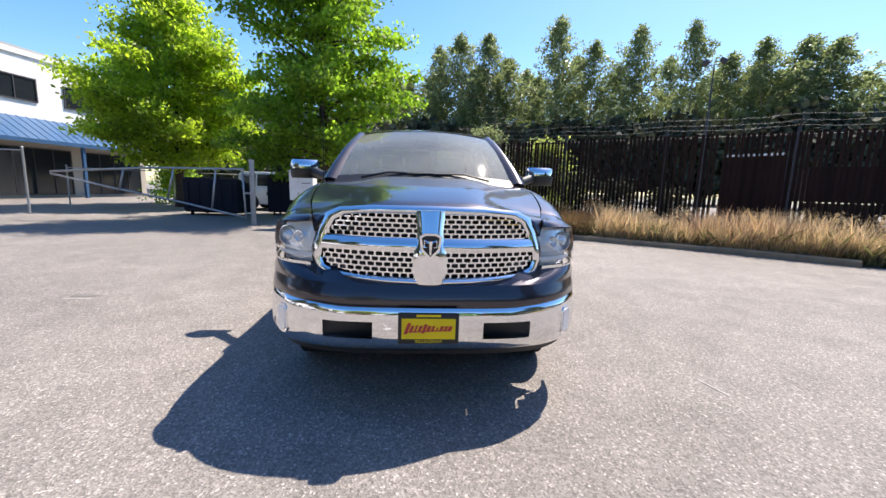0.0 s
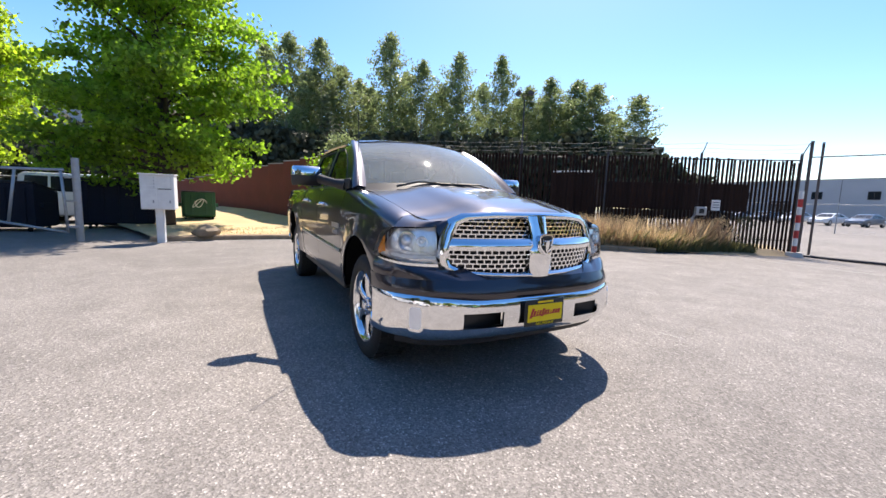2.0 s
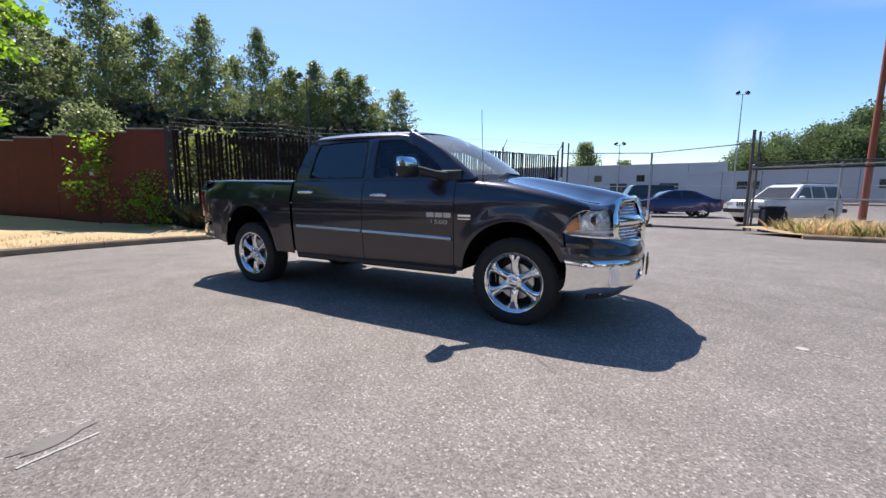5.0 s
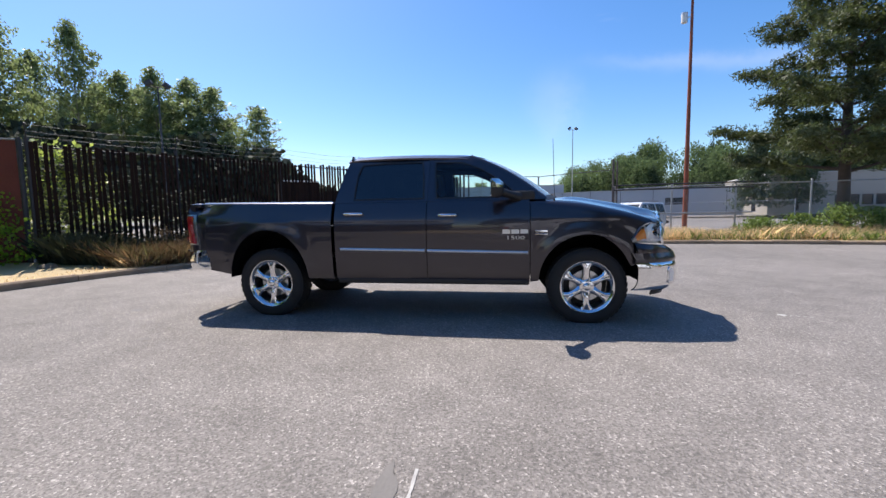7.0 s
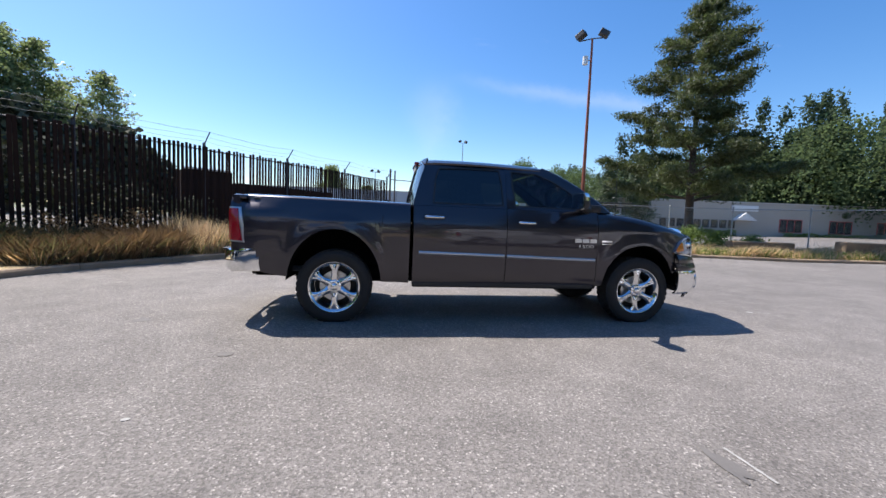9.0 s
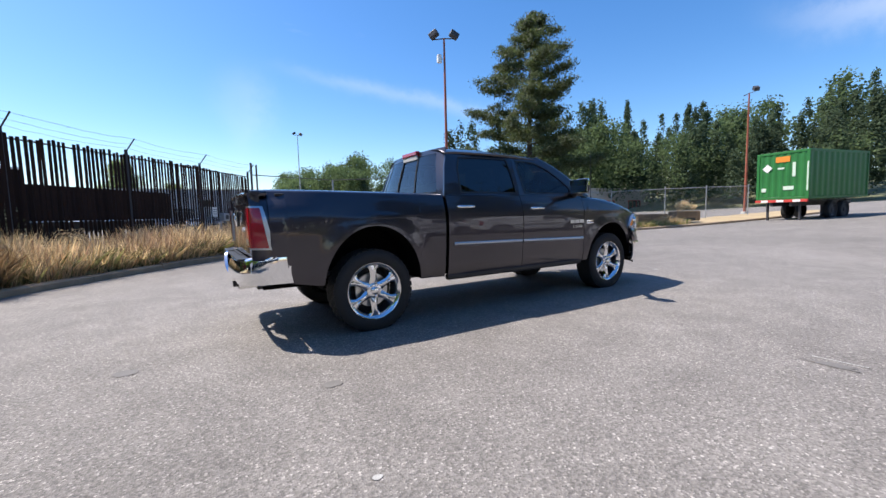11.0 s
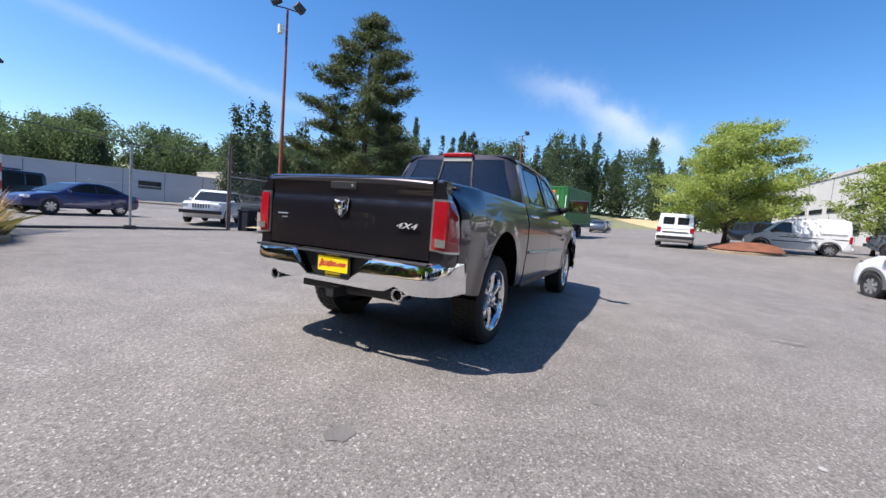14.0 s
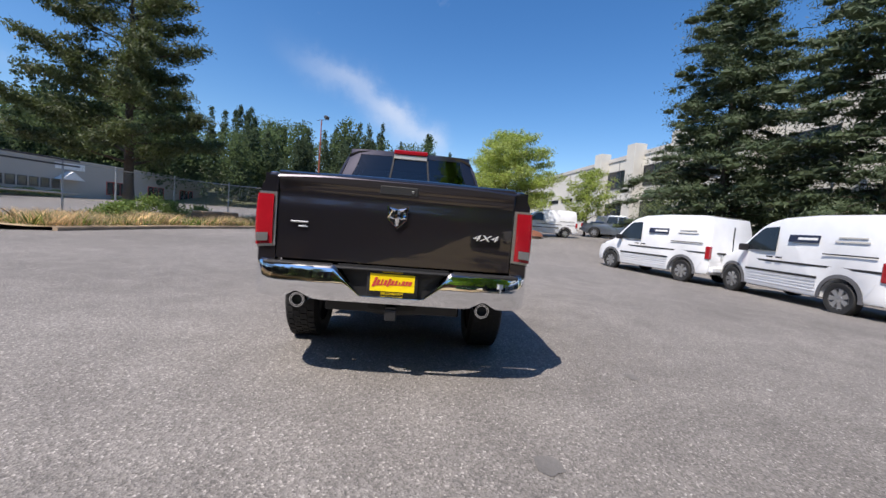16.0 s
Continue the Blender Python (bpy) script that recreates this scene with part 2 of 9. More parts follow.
M_ASPHALT = asphalt("worn asphalt", (0.195, 0.179, 0.165), (0.268, 0.247, 0.228))
M_KERB = mat("weathered kerb concrete", (0.34, 0.25, 0.165), 0.9, vary=0.45, scale=3, fine=50, bump=0.6)
M_DIRT = mat("dry dirt and straw", (0.42, 0.32, 0.19), 0.95, vary=0.4, scale=1.2, fine=30, bump=0.7)
M_STRAW = mat("dry straw path", (0.50, 0.385, 0.215), 0.95, vary=0.3, scale=0.8, fine=26, bump=0.6)
M_DRYGRASS = mat("dry grass blades", (0.58, 0.455, 0.285), 0.85, vary=0.5, scale=0.7, fine=9, bump=0, island=0.9, leaf=0.42)
M_GREENGRASS = mat("green weeds", (0.16, 0.22, 0.06), 0.8, vary=0.4, scale=0.7, fine=9, bump=0, island=0.9, leaf=0.3)
M_FARGROUND = mat("far land", (0.20, 0.21, 0.12), 0.95, vary=0.4, scale=0.03, fine=0.6, bump=0)
M_SLAT = mat("dark brown vinyl slat", (0.026, 0.013, 0.009), 0.75, spec=0.15, vary=0.4, scale=2, fine=30, bump=0.1, objvar=0.9)
M_RUST = mat("rust-brown sheet steel", (0.024, 0.012, 0.009), 0.8, spec=0.2, vary=0.4, scale=1.5, fine=25, bump=0.2)
M_REDWALL = mat("faded red boards", (0.17, 0.042, 0.032), 0.75, vary=0.35, scale=1.2, fine=30, bump=0.15)
M_GALV = mat("galvanised steel", (0.42, 0.43, 0.44), 0.5, 0.6, vary=0.25, scale=8, fine=60, bump=0.1)
M_DARKGALV = mat("dull old wire", (0.22, 0.22, 0.22), 0.6, 0.4, vary=0.25, scale=8, fine=60, bump=0.1)
M_DARKSTEEL = mat("dark steel", (0.06, 0.06, 0.065), 0.6, 0.3, vary=0.3, scale=6, fine=60)
M_BROWNSTEEL = mat("weathered brown steel", (0.135, 0.11, 0.10), 0.65, 0.3, vary=0.35, scale=5, fine=50)
M_RUSTPOLE = mat("rust-red painted steel pole", (0.30, 0.085, 0.045), 0.7, 0.1, vary=0.35, scale=3, fine=40)
M_REDPAINT = mat("red paint", (0.55, 0.05, 0.04), 0.6, vary=0.2, scale=8)
M_WHITEPAINT = mat("white paint", (0.78, 0.78, 0.76), 0.6, vary=0.15, scale=5)
M_LINE = mat("worn white road paint", (0.42, 0.41, 0.39), 0.85, vary=0.3, scale=9, fine=90, bump=0.4)
M_STAIN = mat("oil stain", (0.150, 0.140, 0.131), 0.7, vary=0.3, scale=6, fine=60, bump=0.3)
M_CHAIN = chain_link("chain link wire", wire=0.065)
M_CONC = mat("pale concrete", (0.52, 0.50, 0.46), 0.9, vary=0.2, scale=0.5, fine=20, bump=0.2)
M_CONC2 = mat("tilt-up concrete", (0.60, 0.58, 0.52), 0.85, vary=0.14, scale=0.35, fine=12, bump=0.1)
M_GREYBLD = mat("grey cladding", (0.42, 0.44, 0.47), 0.7, vary=0.12, scale=0.3, fine=6, bump=0.05)
M_BEIGE = mat("beige stucco", (0.43, 0.39, 0.335), 0.85, vary=0.12, scale=0.4, fine=12, bump=0.1)
M_STUCCO = mat("white stucco", (0.80, 0.79, 0.76), 0.85, vary=0.08, scale=0.5, fine=14, bump=0.1)
M_BLUEROOF = mat("blue standing-seam metal", (0.05, 0.13, 0.26), 0.3, 0.2, vary=0.2, scale=1.5, fine=20)
M_DARKGLASS = mat("dark window glass", (0.02, 0.025, 0.03), 0.08, 0.0, vary=0.3, scale=1, fine=3, bump=0, rvar=0.02)
M_MULCH = mat("red bark mulch", (0.21, 0.078, 0.042), 0.95, vary=0.5, scale=3, fine=40, bump=0.9)
M_BARK = mat("grey-brown bark", (0.085, 0.064, 0.05), 0.95, vary=0.45, scale=5, fine=40, bump=0.8)
M_PALEBARK = mat("pale poplar bark", (0.34, 0.31, 0.26), 0.9, vary=0.4, scale=3, fine=30, bump=0.5)
M_LEAF = mat("bright maple leaves", (0.185, 0.30, 0.045), 0.5, vary=0.5, scale=0.5, fine=4, bump=0, island=0.8, leaf=0.6)
M_LEAF2 = mat("yellow-green leaves", (0.27, 0.37, 0.055), 0.5, vary=0.45, scale=0.5, fine=4, bump=0, island=0.8, leaf=0.66)
M_POPLAR = mat("poplar leaves", (0.168, 0.205, 0.092), 0.42, vary=0.45, scale=0.25, fine=3, bump=0, island=0.9, leaf=0.5)
M_LIME = mat("lime green leaves", (0.29, 0.345, 0.095), 0.5, vary=0.35, scale=0.5, fine=4, bump=0, island=0.8, leaf=0.4)
M_PINE = mat("pine needles", (0.074, 0.094, 0.034), 0.6, vary=0.45, scale=0.6, fine=5, bump=0, island=0.8, leaf=0.3)
M_SPRUCE = mat("spruce needles", (0.068, 0.096, 0.044), 0.6, vary=0.45, scale=0.6, fine=5, bump=0, island=0.8, leaf=0.2)
M_FARWOOD = mat("far conifers", (0.070, 0.098, 0.055), 0.85, vary=0.5, scale=0.10, fine=1, bump=0, island=0.35, leaf=0.3, spec=0.15)
M_FARBROAD = mat("far broadleaf trees", (0.098, 0.135, 0.062), 0.85, vary=0.5, scale=0.10, fine=1, bump=0, island=0.35, leaf=0.4, spec=0.15)
M_CONTGREEN = mat("green container paint", (0.018, 0.16, 0.035), 0.5, 0.0, vary=0.25, scale=1.2, fine=30, bump=0.08)
M_BINGREEN = mat("dark green dumpster paint", (0.02, 0.10, 0.045), 0.55, vary=0.3, scale=2)
M_BINDARK = mat("dark blue-black dumpster paint", (0.016, 0.018, 0.028), 0.75, spec=0.2, vary=0.3, scale=2)
M_RUBBER = mat("tyre rubber", (0.017, 0.017, 0.017), 0.75, vary=0.25, scale=9, fine=80, bump=0.2)
M_BLACK = mat("black plastic", (0.018, 0.018, 0.019), 0.5, vary=0.2, scale=12, fine=120, bump=0.1)
M_YELLOW = mat("yellow plate", (0.85, 0.62, 0.0), 0.45, vary=0.05, bump=0.0)
M_RAMGREY = paint("granite grey metallic paint", (0.043, 0.039, 0.049), 0.32, 0.85)
M_LAMPREF = mat("lamp reflector", (0.90, 0.91, 0.93), 0.16, 0.45, vary=0.06, scale=14, fine=26, bump=0.5)
M_CHROME = mat("chrome", (0.86, 0.87, 0.88), 0.045, 1.0, vary=0.03, scale=3, fine=20, bump=0.0, rvar=0.02)
M_RIM = mat("polished wheel alloy", (0.80, 0.81, 0.83), 0.09, 1.0, vary=0.05, scale=4, fine=20, bump=0.0, rvar=0.03)
M_ALU = mat("satin metal", (0.6, 0.61, 0.62), 0.3, 0.9, vary=0.08, scale=4, fine=40, bump=0.0)
M_SCREEN = glass("windscreen glass", (0.88, 0.95, 0.92), 0.85, 0.03, 1.75, haze=0.22)
M_GLASS = glass("clear window glass", (0.86, 0.95, 0.92), 0.92, 0.01, 1.5)
M_TINT = glass("dark tinted glass", (0.35, 0.38, 0.42), 0.12)
M_TINT2 = glass("tinted rear glass", (0.5, 0.55, 0.6), 0.4)
M_LENS = glass("clear lamp lens", (0.98, 0.99, 1.0), 0.98, 0.02, 1.22)
M_AMBER = mat("amber reflector", (0.85, 0.26, 0.02), 0.2, vary=0.1, bump=0, coat=1.0)
M_REDLENS = mat("red lamp lens", (0.36, 0.009, 0.018), 0.12, vary=0.2, scale=10, fine=60, bump=0.1, coat=1.0)
M_SEAT = mat("grey seat cloth", (0.13, 0.13, 0.13), 0.9, vary=0.2, scale=8, fine=100, bump=0.2)
M_VANWHITE = paint("white van paint", (0.78, 0.79, 0.80), 0.35)
M_BLUECAR = paint("deep blue car paint", (0.014, 0.018, 0.095), 0.3, 0.3)
M_BLACKCAR = paint("black car paint", (0.012, 0.012, 0.014), 0.3, 0.2)
M_SILVERCAR = paint("silver car paint", (0.42, 0.43, 0.44), 0.3, 0.5)
M_GREYCAR = paint("mid grey car paint", (0.13, 0.15, 0.18), 0.3, 0.5)
M_STONE = mat("field stone", (0.21, 0.165, 0.115), 0.9, vary=0.4, scale=3, fine=25, bump=0.6)
M_FLARE = mat("grey plastic flare", (0.10, 0.10, 0.105), 0.7, vary=0.15, scale=10, fine=90)
M_NAVY = mat("dark blue sign film", (0.02, 0.025, 0.05), 0.4, vary=0.1, bump=0.0)
M_ORANGE = mat("orange placard", (0.75, 0.25, 0.03), 0.5, vary=0.2, scale=8)
M_PALEGREEN = mat("faded white stencil", (0.55, 0.66, 0.55), 0.6, vary=0.2, scale=8)
M_PLANTER = mat("rust-stained concrete", (0.28, 0.195, 0.12), 0.95, vary=0.55, scale=2.5, fine=25, bump=0.5)
# blacker than real plastic: the shade under the truck is in this colour
M_VOID = mat("underbody black with shade put in", (0.005, 0.005, 0.005), 0.95, vary=0.2, scale=6, fine=40, bump=0.1, spec=0.1)
M_BROWNGRASS = mat("brown withered weeds", (0.20, 0.135, 0.075), 0.9, vary=0.45, scale=0.7, fine=9, bump=0, island=0.9, leaf=0.25)
M_SEEDHEAD = mat("reddish-brown grass seed heads", (0.36, 0.25, 0.17), 0.9, vary=0.45, scale=0.7, fine=9, bump=0, island=0.9, leaf=0.35)
M_OLIVE = mat("olive weeds", (0.16, 0.155, 0.07), 0.85, vary=0.45, scale=0.7, fine=9, bump=0, island=0.9, leaf=0.3)
# leaf green darkened to carry deep shade in its colour
M_UNDER = mat("shade-darkened understory leaves", (0.05, 0.06, 0.032), 0.8, vary=0.5, scale=0.2, fine=2, bump=0, island=0.8, leaf=0.1)
M_TARPATCH = mat("tar smear", (0.155, 0.145, 0.135), 0.75, vary=0.3, scale=5, fine=60, bump=0.3)

# ---------------------------------------------------------------- building helpers
def mesh_of(name, bm, material, smooth=False):
    me = bpy.data.meshes.new(name)
    bm.normal_update()
    bm.to_mesh(me)
    bm.free()
    for k in (material if isinstance(material, (list, tuple)) else [material]):
        me.materials.append(k)
    if smooth:
        me.polygons.foreach_set("use_smooth", [True] * len(me.polygons))
        if smooth is not True:
            me.set_sharp_from_angle(angle=radians(smooth))
    return me


def part(name, bm, material, parent, label="", smooth=False, at=None):
    ob = new(name, mesh_of(name, bm, material, smooth))
    ob.parent = parent
    if at is not None:
        ob.matrix_basis = at
    return tagged(ob, label) if label else ob


def thing(name, at, label, category, group="", kind=""):
    ob = new(name)
    ob.empty_display_size = 0.2
    ob.matrix_basis = at
    return tagged(ob, label, category, group, kind)


def solo(name, bm, material, label, category, group="", kind="", smooth=False, at=None):
    ob = new(name, mesh_of(name, bm, material, smooth))
    if at is not None:
        ob.matrix_basis = at
    return tagged(ob, label, category, group, kind)


def box(bm, c, s, rz=0.0, bevel=0.0, rx=0.0, ry=0.0, seg=2):
    r = bmesh.ops.create_cube(bm, size=1.0, matrix=pose(*c, rx, ry, rz) @ Matrix.Diagonal((*s, 1)))
    if bevel:
        es = {e for v in r["verts"] for e in v.link_edges}
        bmesh.ops.bevel(bm, geom=list(es), offset=bevel, segments=seg, affect="EDGES", profile=0.5, clamp_overlap=True)
    return bm


def rod(bm, a, b, r0, r1=None, seg=10, caps=True):
    a, b = Vector(a), Vector(b)
    r1 = r0 if r1 is None else r1
    d = b - a
    q = d.to_track_quat("Z", "Y").to_matrix().to_4x4()
    bmesh.ops.create_cone(bm, cap_ends=caps, segments=seg, radius1=r0, radius2=r1, depth=d.length, matrix=Matrix.Translation((a + b) / 2) @ q)
    return bm


def tube(bm, pts, radii, seg=8, closed_ends=True):
    """A round tube through points, with a radius at each."""
    pts = [Vector(p) for p in pts]
    if not isinstance(radii, (list, tuple)):
        radii = [radii] * len(pts)
    rings = []
    for i, p in enumerate(pts):
        d = (pts[min(i + 1, len(pts) - 1)] - pts[max(i - 1, 0)]).normalized()
        u = d.cross(Vector((0.13, 0.2, 0.97))).normalized() if abs(d.z) < 0.95 else d.cross(Vector((1, 0, 0))).normalized()
        w = d.cross(u)
        rings.append([bm.verts.new(p + radii[i] * (math.cos(a) * u + math.sin(a) * w)) for a in (2 * math.pi * k / seg for k in range(seg))])
    for r0, r1 in zip(rings, rings[1:]):
        for k in range(seg):
            bm.faces.new((r0[k], r0[(k + 1) % seg], r1[(k + 1) % seg], r1[k]))
    if closed_ends:
        bm.faces.new(rings[0][::-1])
        bm.faces.new(rings[-1])
    return bm


def shell(bm, fs, thick, out=None):
    """Gives open faces a thickness behind them. out: the outward direction, or a function of a face's middle."""
    fs = list(fs)
    bm.normal_update()
    if out is not None:
        side = sum((f.normal.dot(out(f.calc_center_median()) if callable(out) else out)) * f.calc_area() for f in fs)
        if side < 0:
            bmesh.ops.reverse_faces(bm, faces=fs)
            bm.normal_update()
    inset, nrm = set(fs), {}
    for f in fs:
        for v in f.verts:
            nrm[v] = nrm.get(v, Vector()) + f.normal * f.calc_area()
    rim = []
    for f in fs:
        for lo in f.loops:
            if sum(1 for g in lo.edge.link_faces if g in inset) == 1:
                rim.append((lo.vert, lo.link_loop_next.vert))
    back = {v: bm.verts.new(v.co - n.normalized() * thick) for v, n in nrm.items()}
    for f in fs:
        bm.faces.new([back[v] for v in reversed(f.verts[:])])
    for a, b in rim:
        bm.faces.new((b, a, back[a], back[b]))
    bm.normal_update()
    return bm


def sheet(bm, f, nu, nv, thick=0.0, flip=False, out=None):
    """A grid surface f(u, v) for u, v in 0..1; with a thickness it becomes a shell."""
    vs = [[bm.verts.new(f(i / nu, j / nv)) for j in range(nv + 1)] for i in range(nu + 1)]
    fs = []
    for i in range(nu):
        for j in range(nv):
            q = (vs[i][j], vs[i + 1][j], vs[i + 1][j + 1], vs[i][j + 1])
            fs.append(bm.faces.new(q[::-1] if flip else q))
    if thick:
        shell(bm, fs, abs(thick), out)
    return bm


def prism(bm, pts, depth, m=None):
    """A flat polygon in x, y pushed out by depth along z, under the pose m."""
    m = m or Matrix()
    lo = [bm.verts.new(m @ Vector((x, y, 0))) for x, y in pts]
    hi = [bm.verts.new(m @ Vector((x, y, depth))) for x, y in pts]
    bm.faces.new(lo[::-1])
    bm.faces.new(hi)
    for i in range(len(pts)):
        j = (i + 1) % len(pts)
        bm.faces.new((lo[i], lo[j], hi[j], hi[i]))
    return bm


def quads_mesh(name, verts, material, tri=False):
    """Loose faces from an array of corners (n, 4 or 3, 3)."""
    n, k = verts.shape[0], verts.shape[1]
    me = bpy.data.meshes.new(name)
    me.vertices.add(n * k)
    me.vertices.foreach_set("co", verts.astype(np.float32).ravel())
    me.loops.add(n * k)
    me.loops.foreach_set("vertex_index", np.arange(n * k, dtype=np.int32))
    me.polygons.add(n)
    me.polygons.foreach_set("loop_start", np.arange(0, n * k, k, dtype=np.int32))
    me.update(calc_edges=True)
    me.materials.append(material)
    return me


def leaves(rng, centres, length, width, up=0.0):
    """Rhombic leaves of random turn about the given centres."""
    n = len(centres)
    a = rng.normal(size=(n, 3))
    a[:, 2] += up
    a /= np.linalg.norm(a, axis=1, keepdims=True)
    b = np.cross(a, rng.normal(size=(n, 3)))
    b /= np.linalg.norm(b, axis=1, keepdims=True) + 1e-9
    ln = length * rng.uniform(0.6, 1.35, (n, 1))
    wd = width * rng.uniform(0.6, 1.35, (n, 1))
    return np.stack([centres - a * ln / 2, centres + b * wd / 2, centres + a * ln / 2, centres - b * wd / 2], 1)


ICO = None


def cores(rng, centres, radii, flat=0.5):
    """Lumpy solid middles for dense foliage pads, as loose triangles."""
    global ICO
    if ICO is None:
        bm = bmesh.new()
        bmesh.ops.create_icosphere(bm, subdivisions=1, radius=1.0)
        ICO = np.array([[tuple(v.co) for v in f.verts] for f in bm.faces])
        bm.free()
    out = []
    for c, r in zip(centres, radii):
        jit = 1 + 0.25 * np.sin(ICO * 5.1 + rng.uniform(0, 6, 3)).sum(2, keepdims=True) / 3
        out.append(ICO * jit * np.array([r, r, r * flat]) + c)
    return np.concatenate(out)


def text_bm(s, size, depth):
    """Lettering in the built-in font as a bmesh in the x, y plane, centred."""
    cu = bpy.data.curves.new("lettering", "FONT")
    cu.body, cu.size, cu.extrude = s, size, depth
    cu.align_x, cu.align_y = "CENTER", "CENTER"
    ob = bpy.data.objects.new("lettering", cu)
    scene.collection.objects.link(ob)
    bpy.context.view_layer.update()
    me = bpy.data.meshes.new_from_object(ob.evaluated_get(bpy.context.evaluated_depsgraph_get()))
    bpy.data.objects.remove(ob)
    bm = bmesh.new()
    bm.from_mesh(me)
    bpy.data.meshes.remove(me)
    return bm


def moved(bm, m):
    bmesh.ops.transform(bm, matrix=m, verts=bm.verts[:])
    return bm


def smooth01(t):
    t = max(0.0, min(1.0, t))
    return t * t * (3 - 2 * t)


def lerp_table(x, table):
    for (x0, y0), (x1, y1) in zip(table, table[1:]):
        if x <= x1:
            t = max(0.0, (x - x0) / (x1 - x0))
            return y0 + (y1 - y0) * t
    return table[-1][1]


def ease_table(x, table):
    """A smooth curve through the table's points that never overshoots them."""
    n = len(table)
    if x <= table[0][0]:
        return table[0][1]
    if x >= table[-1][0]:
        return table[-1][1]
    i = max(k for k in range(n - 1) if table[k][0] <= x)
    s = [(table[k + 1][1] - table[k][1]) / (table[k + 1][0] - table[k][0]) for k in range(n - 1)]

    def slope(k):
        if k == 0 or k == n - 1:
            return s[0] if k == 0 else s[-1]
        return 0.0 if s[k - 1] * s[k] <= 0 else 2 * s[k - 1] * s[k] / (s[k - 1] + s[k])

    x0, y0 = table[i]
    x1, y1 = table[i + 1]
    d = x1 - x0
    t = (x - x0) / d
    m0, m1 = slope(i) * d, slope(i + 1) * d
    return (2 * t**3 - 3 * t**2 + 1) * y0 + (t**3 - 2 * t**2 + t) * m0 + (3 * t**2 - 2 * t**3) * y1 + (t**3 - t**2) * m1


def gz(x, y):
    """Height of the ground: level round the truck, rising gently to the east and south-east."""
    rise = max(0.0, 0.025 * x - 0.025 * y - 0.12) if y < 30 else max(0.0, 0.025 * x - 0.87)
    far = smooth01((x - 6) / 9)
    dip = -0.14 * math.exp(-(((x - 4) / 7) ** 2 + ((y + 10.5) / 3.2) ** 2))
    low = -0.17 * math.exp(-(((x - 0.5) / 6) ** 2 + ((y - 14.5) / 3.2) ** 2))
    return min(rise, 3.2) * far + dip + low


def spline(pts, n):
    """Points of a smooth curve through pts, n to a span."""
    out = []
    p = [Vector(q) for q in pts]
    for i in range(len(p) - 1):
        p0, p1, p2, p3 = p[max(i - 1, 0)], p[i], p[i + 1], p[min(i + 2, len(p) - 1)]
        for k in range(n):
            t = k / n
            out.append(0.5 * (2 * p1 + (p2 - p0) * t + (2 * p0 - 5 * p1 + 4 * p2 - p3) * t * t + (3 * p1 - p0 - 3 * p2 + p3) * t**3))
    return out + [p[-1]]

# ---------------------------------------------------------------- ground and setting
def axis_steps():
    a = [0.0]
    d = 1.0
    while a[-1] < 1500:
        d = 1.0 if a[-1] < 36 else d * 1.22
        a.append(a[-1] + d)
    return [-v for v in a[:0:-1]] + a


def build_ground():
    bm = bmesh.new()
    st = axis_steps()
    vs = [[bm.verts.new((x, y, gz(x, y))) for y in st] for x in st]
    for i in range(len(st) - 1):
        for j in range(len(st) - 1):
            f = bm.faces.new((vs[i][j], vs[i + 1][j], vs[i + 1][j + 1], vs[i][j + 1]))
            cx, cy = (st[i] + st[i + 1]) / 2, (st[j] + st[j + 1]) / 2
            if abs(cx) > 130 or abs(cy) > 110:
                f.material_index = 1
    solo("ground", bm, [M_ASPHALT, M_FARGROUND], "worn pale grey asphalt yard with stone chips and faint stains", "ground", kind="structure", smooth=True)


build_ground()

KERB_WEST = [(-9.0, -3.6, 0), (-9.25, -2.2, 0), (-9.25, -0.7, 0), (-9.0, 0.7, 0), (-8.7, 1.9, 0), (-8.2, 3.1, 0), (-7.5, 4.2, 0), (-6.85, 5.1, 0), (-6.1, 6.15, 0), (-5.25, 7.2, 0), (-4.45, 8.1, 0), (-3.95, 8.6, 0)]
KERB_EAST = [(4.6, 9.95, 0), (7.5, 9.6, 0), (11.0, 8.9, 0), (15.0, 7.6, 0), (18.0, 6.5, 0), (24.0, 5.6, 0), (36.0, 5.0, 0)]
KERB_ISLE = [(19.4, -8.5, 0), (18.0, -8.1, 0), (17.5, -7.0, 0), (18.0, -5.7, 0), (20.5, -5.3, 0), (27.0, -6.2, 0)]
KERB_SOUTH = [(-6, -14.2, 0), (2, -13.2, 0), (8, -11.6, 0), (13, -11.8, 0), (20, -14.5, 0)]


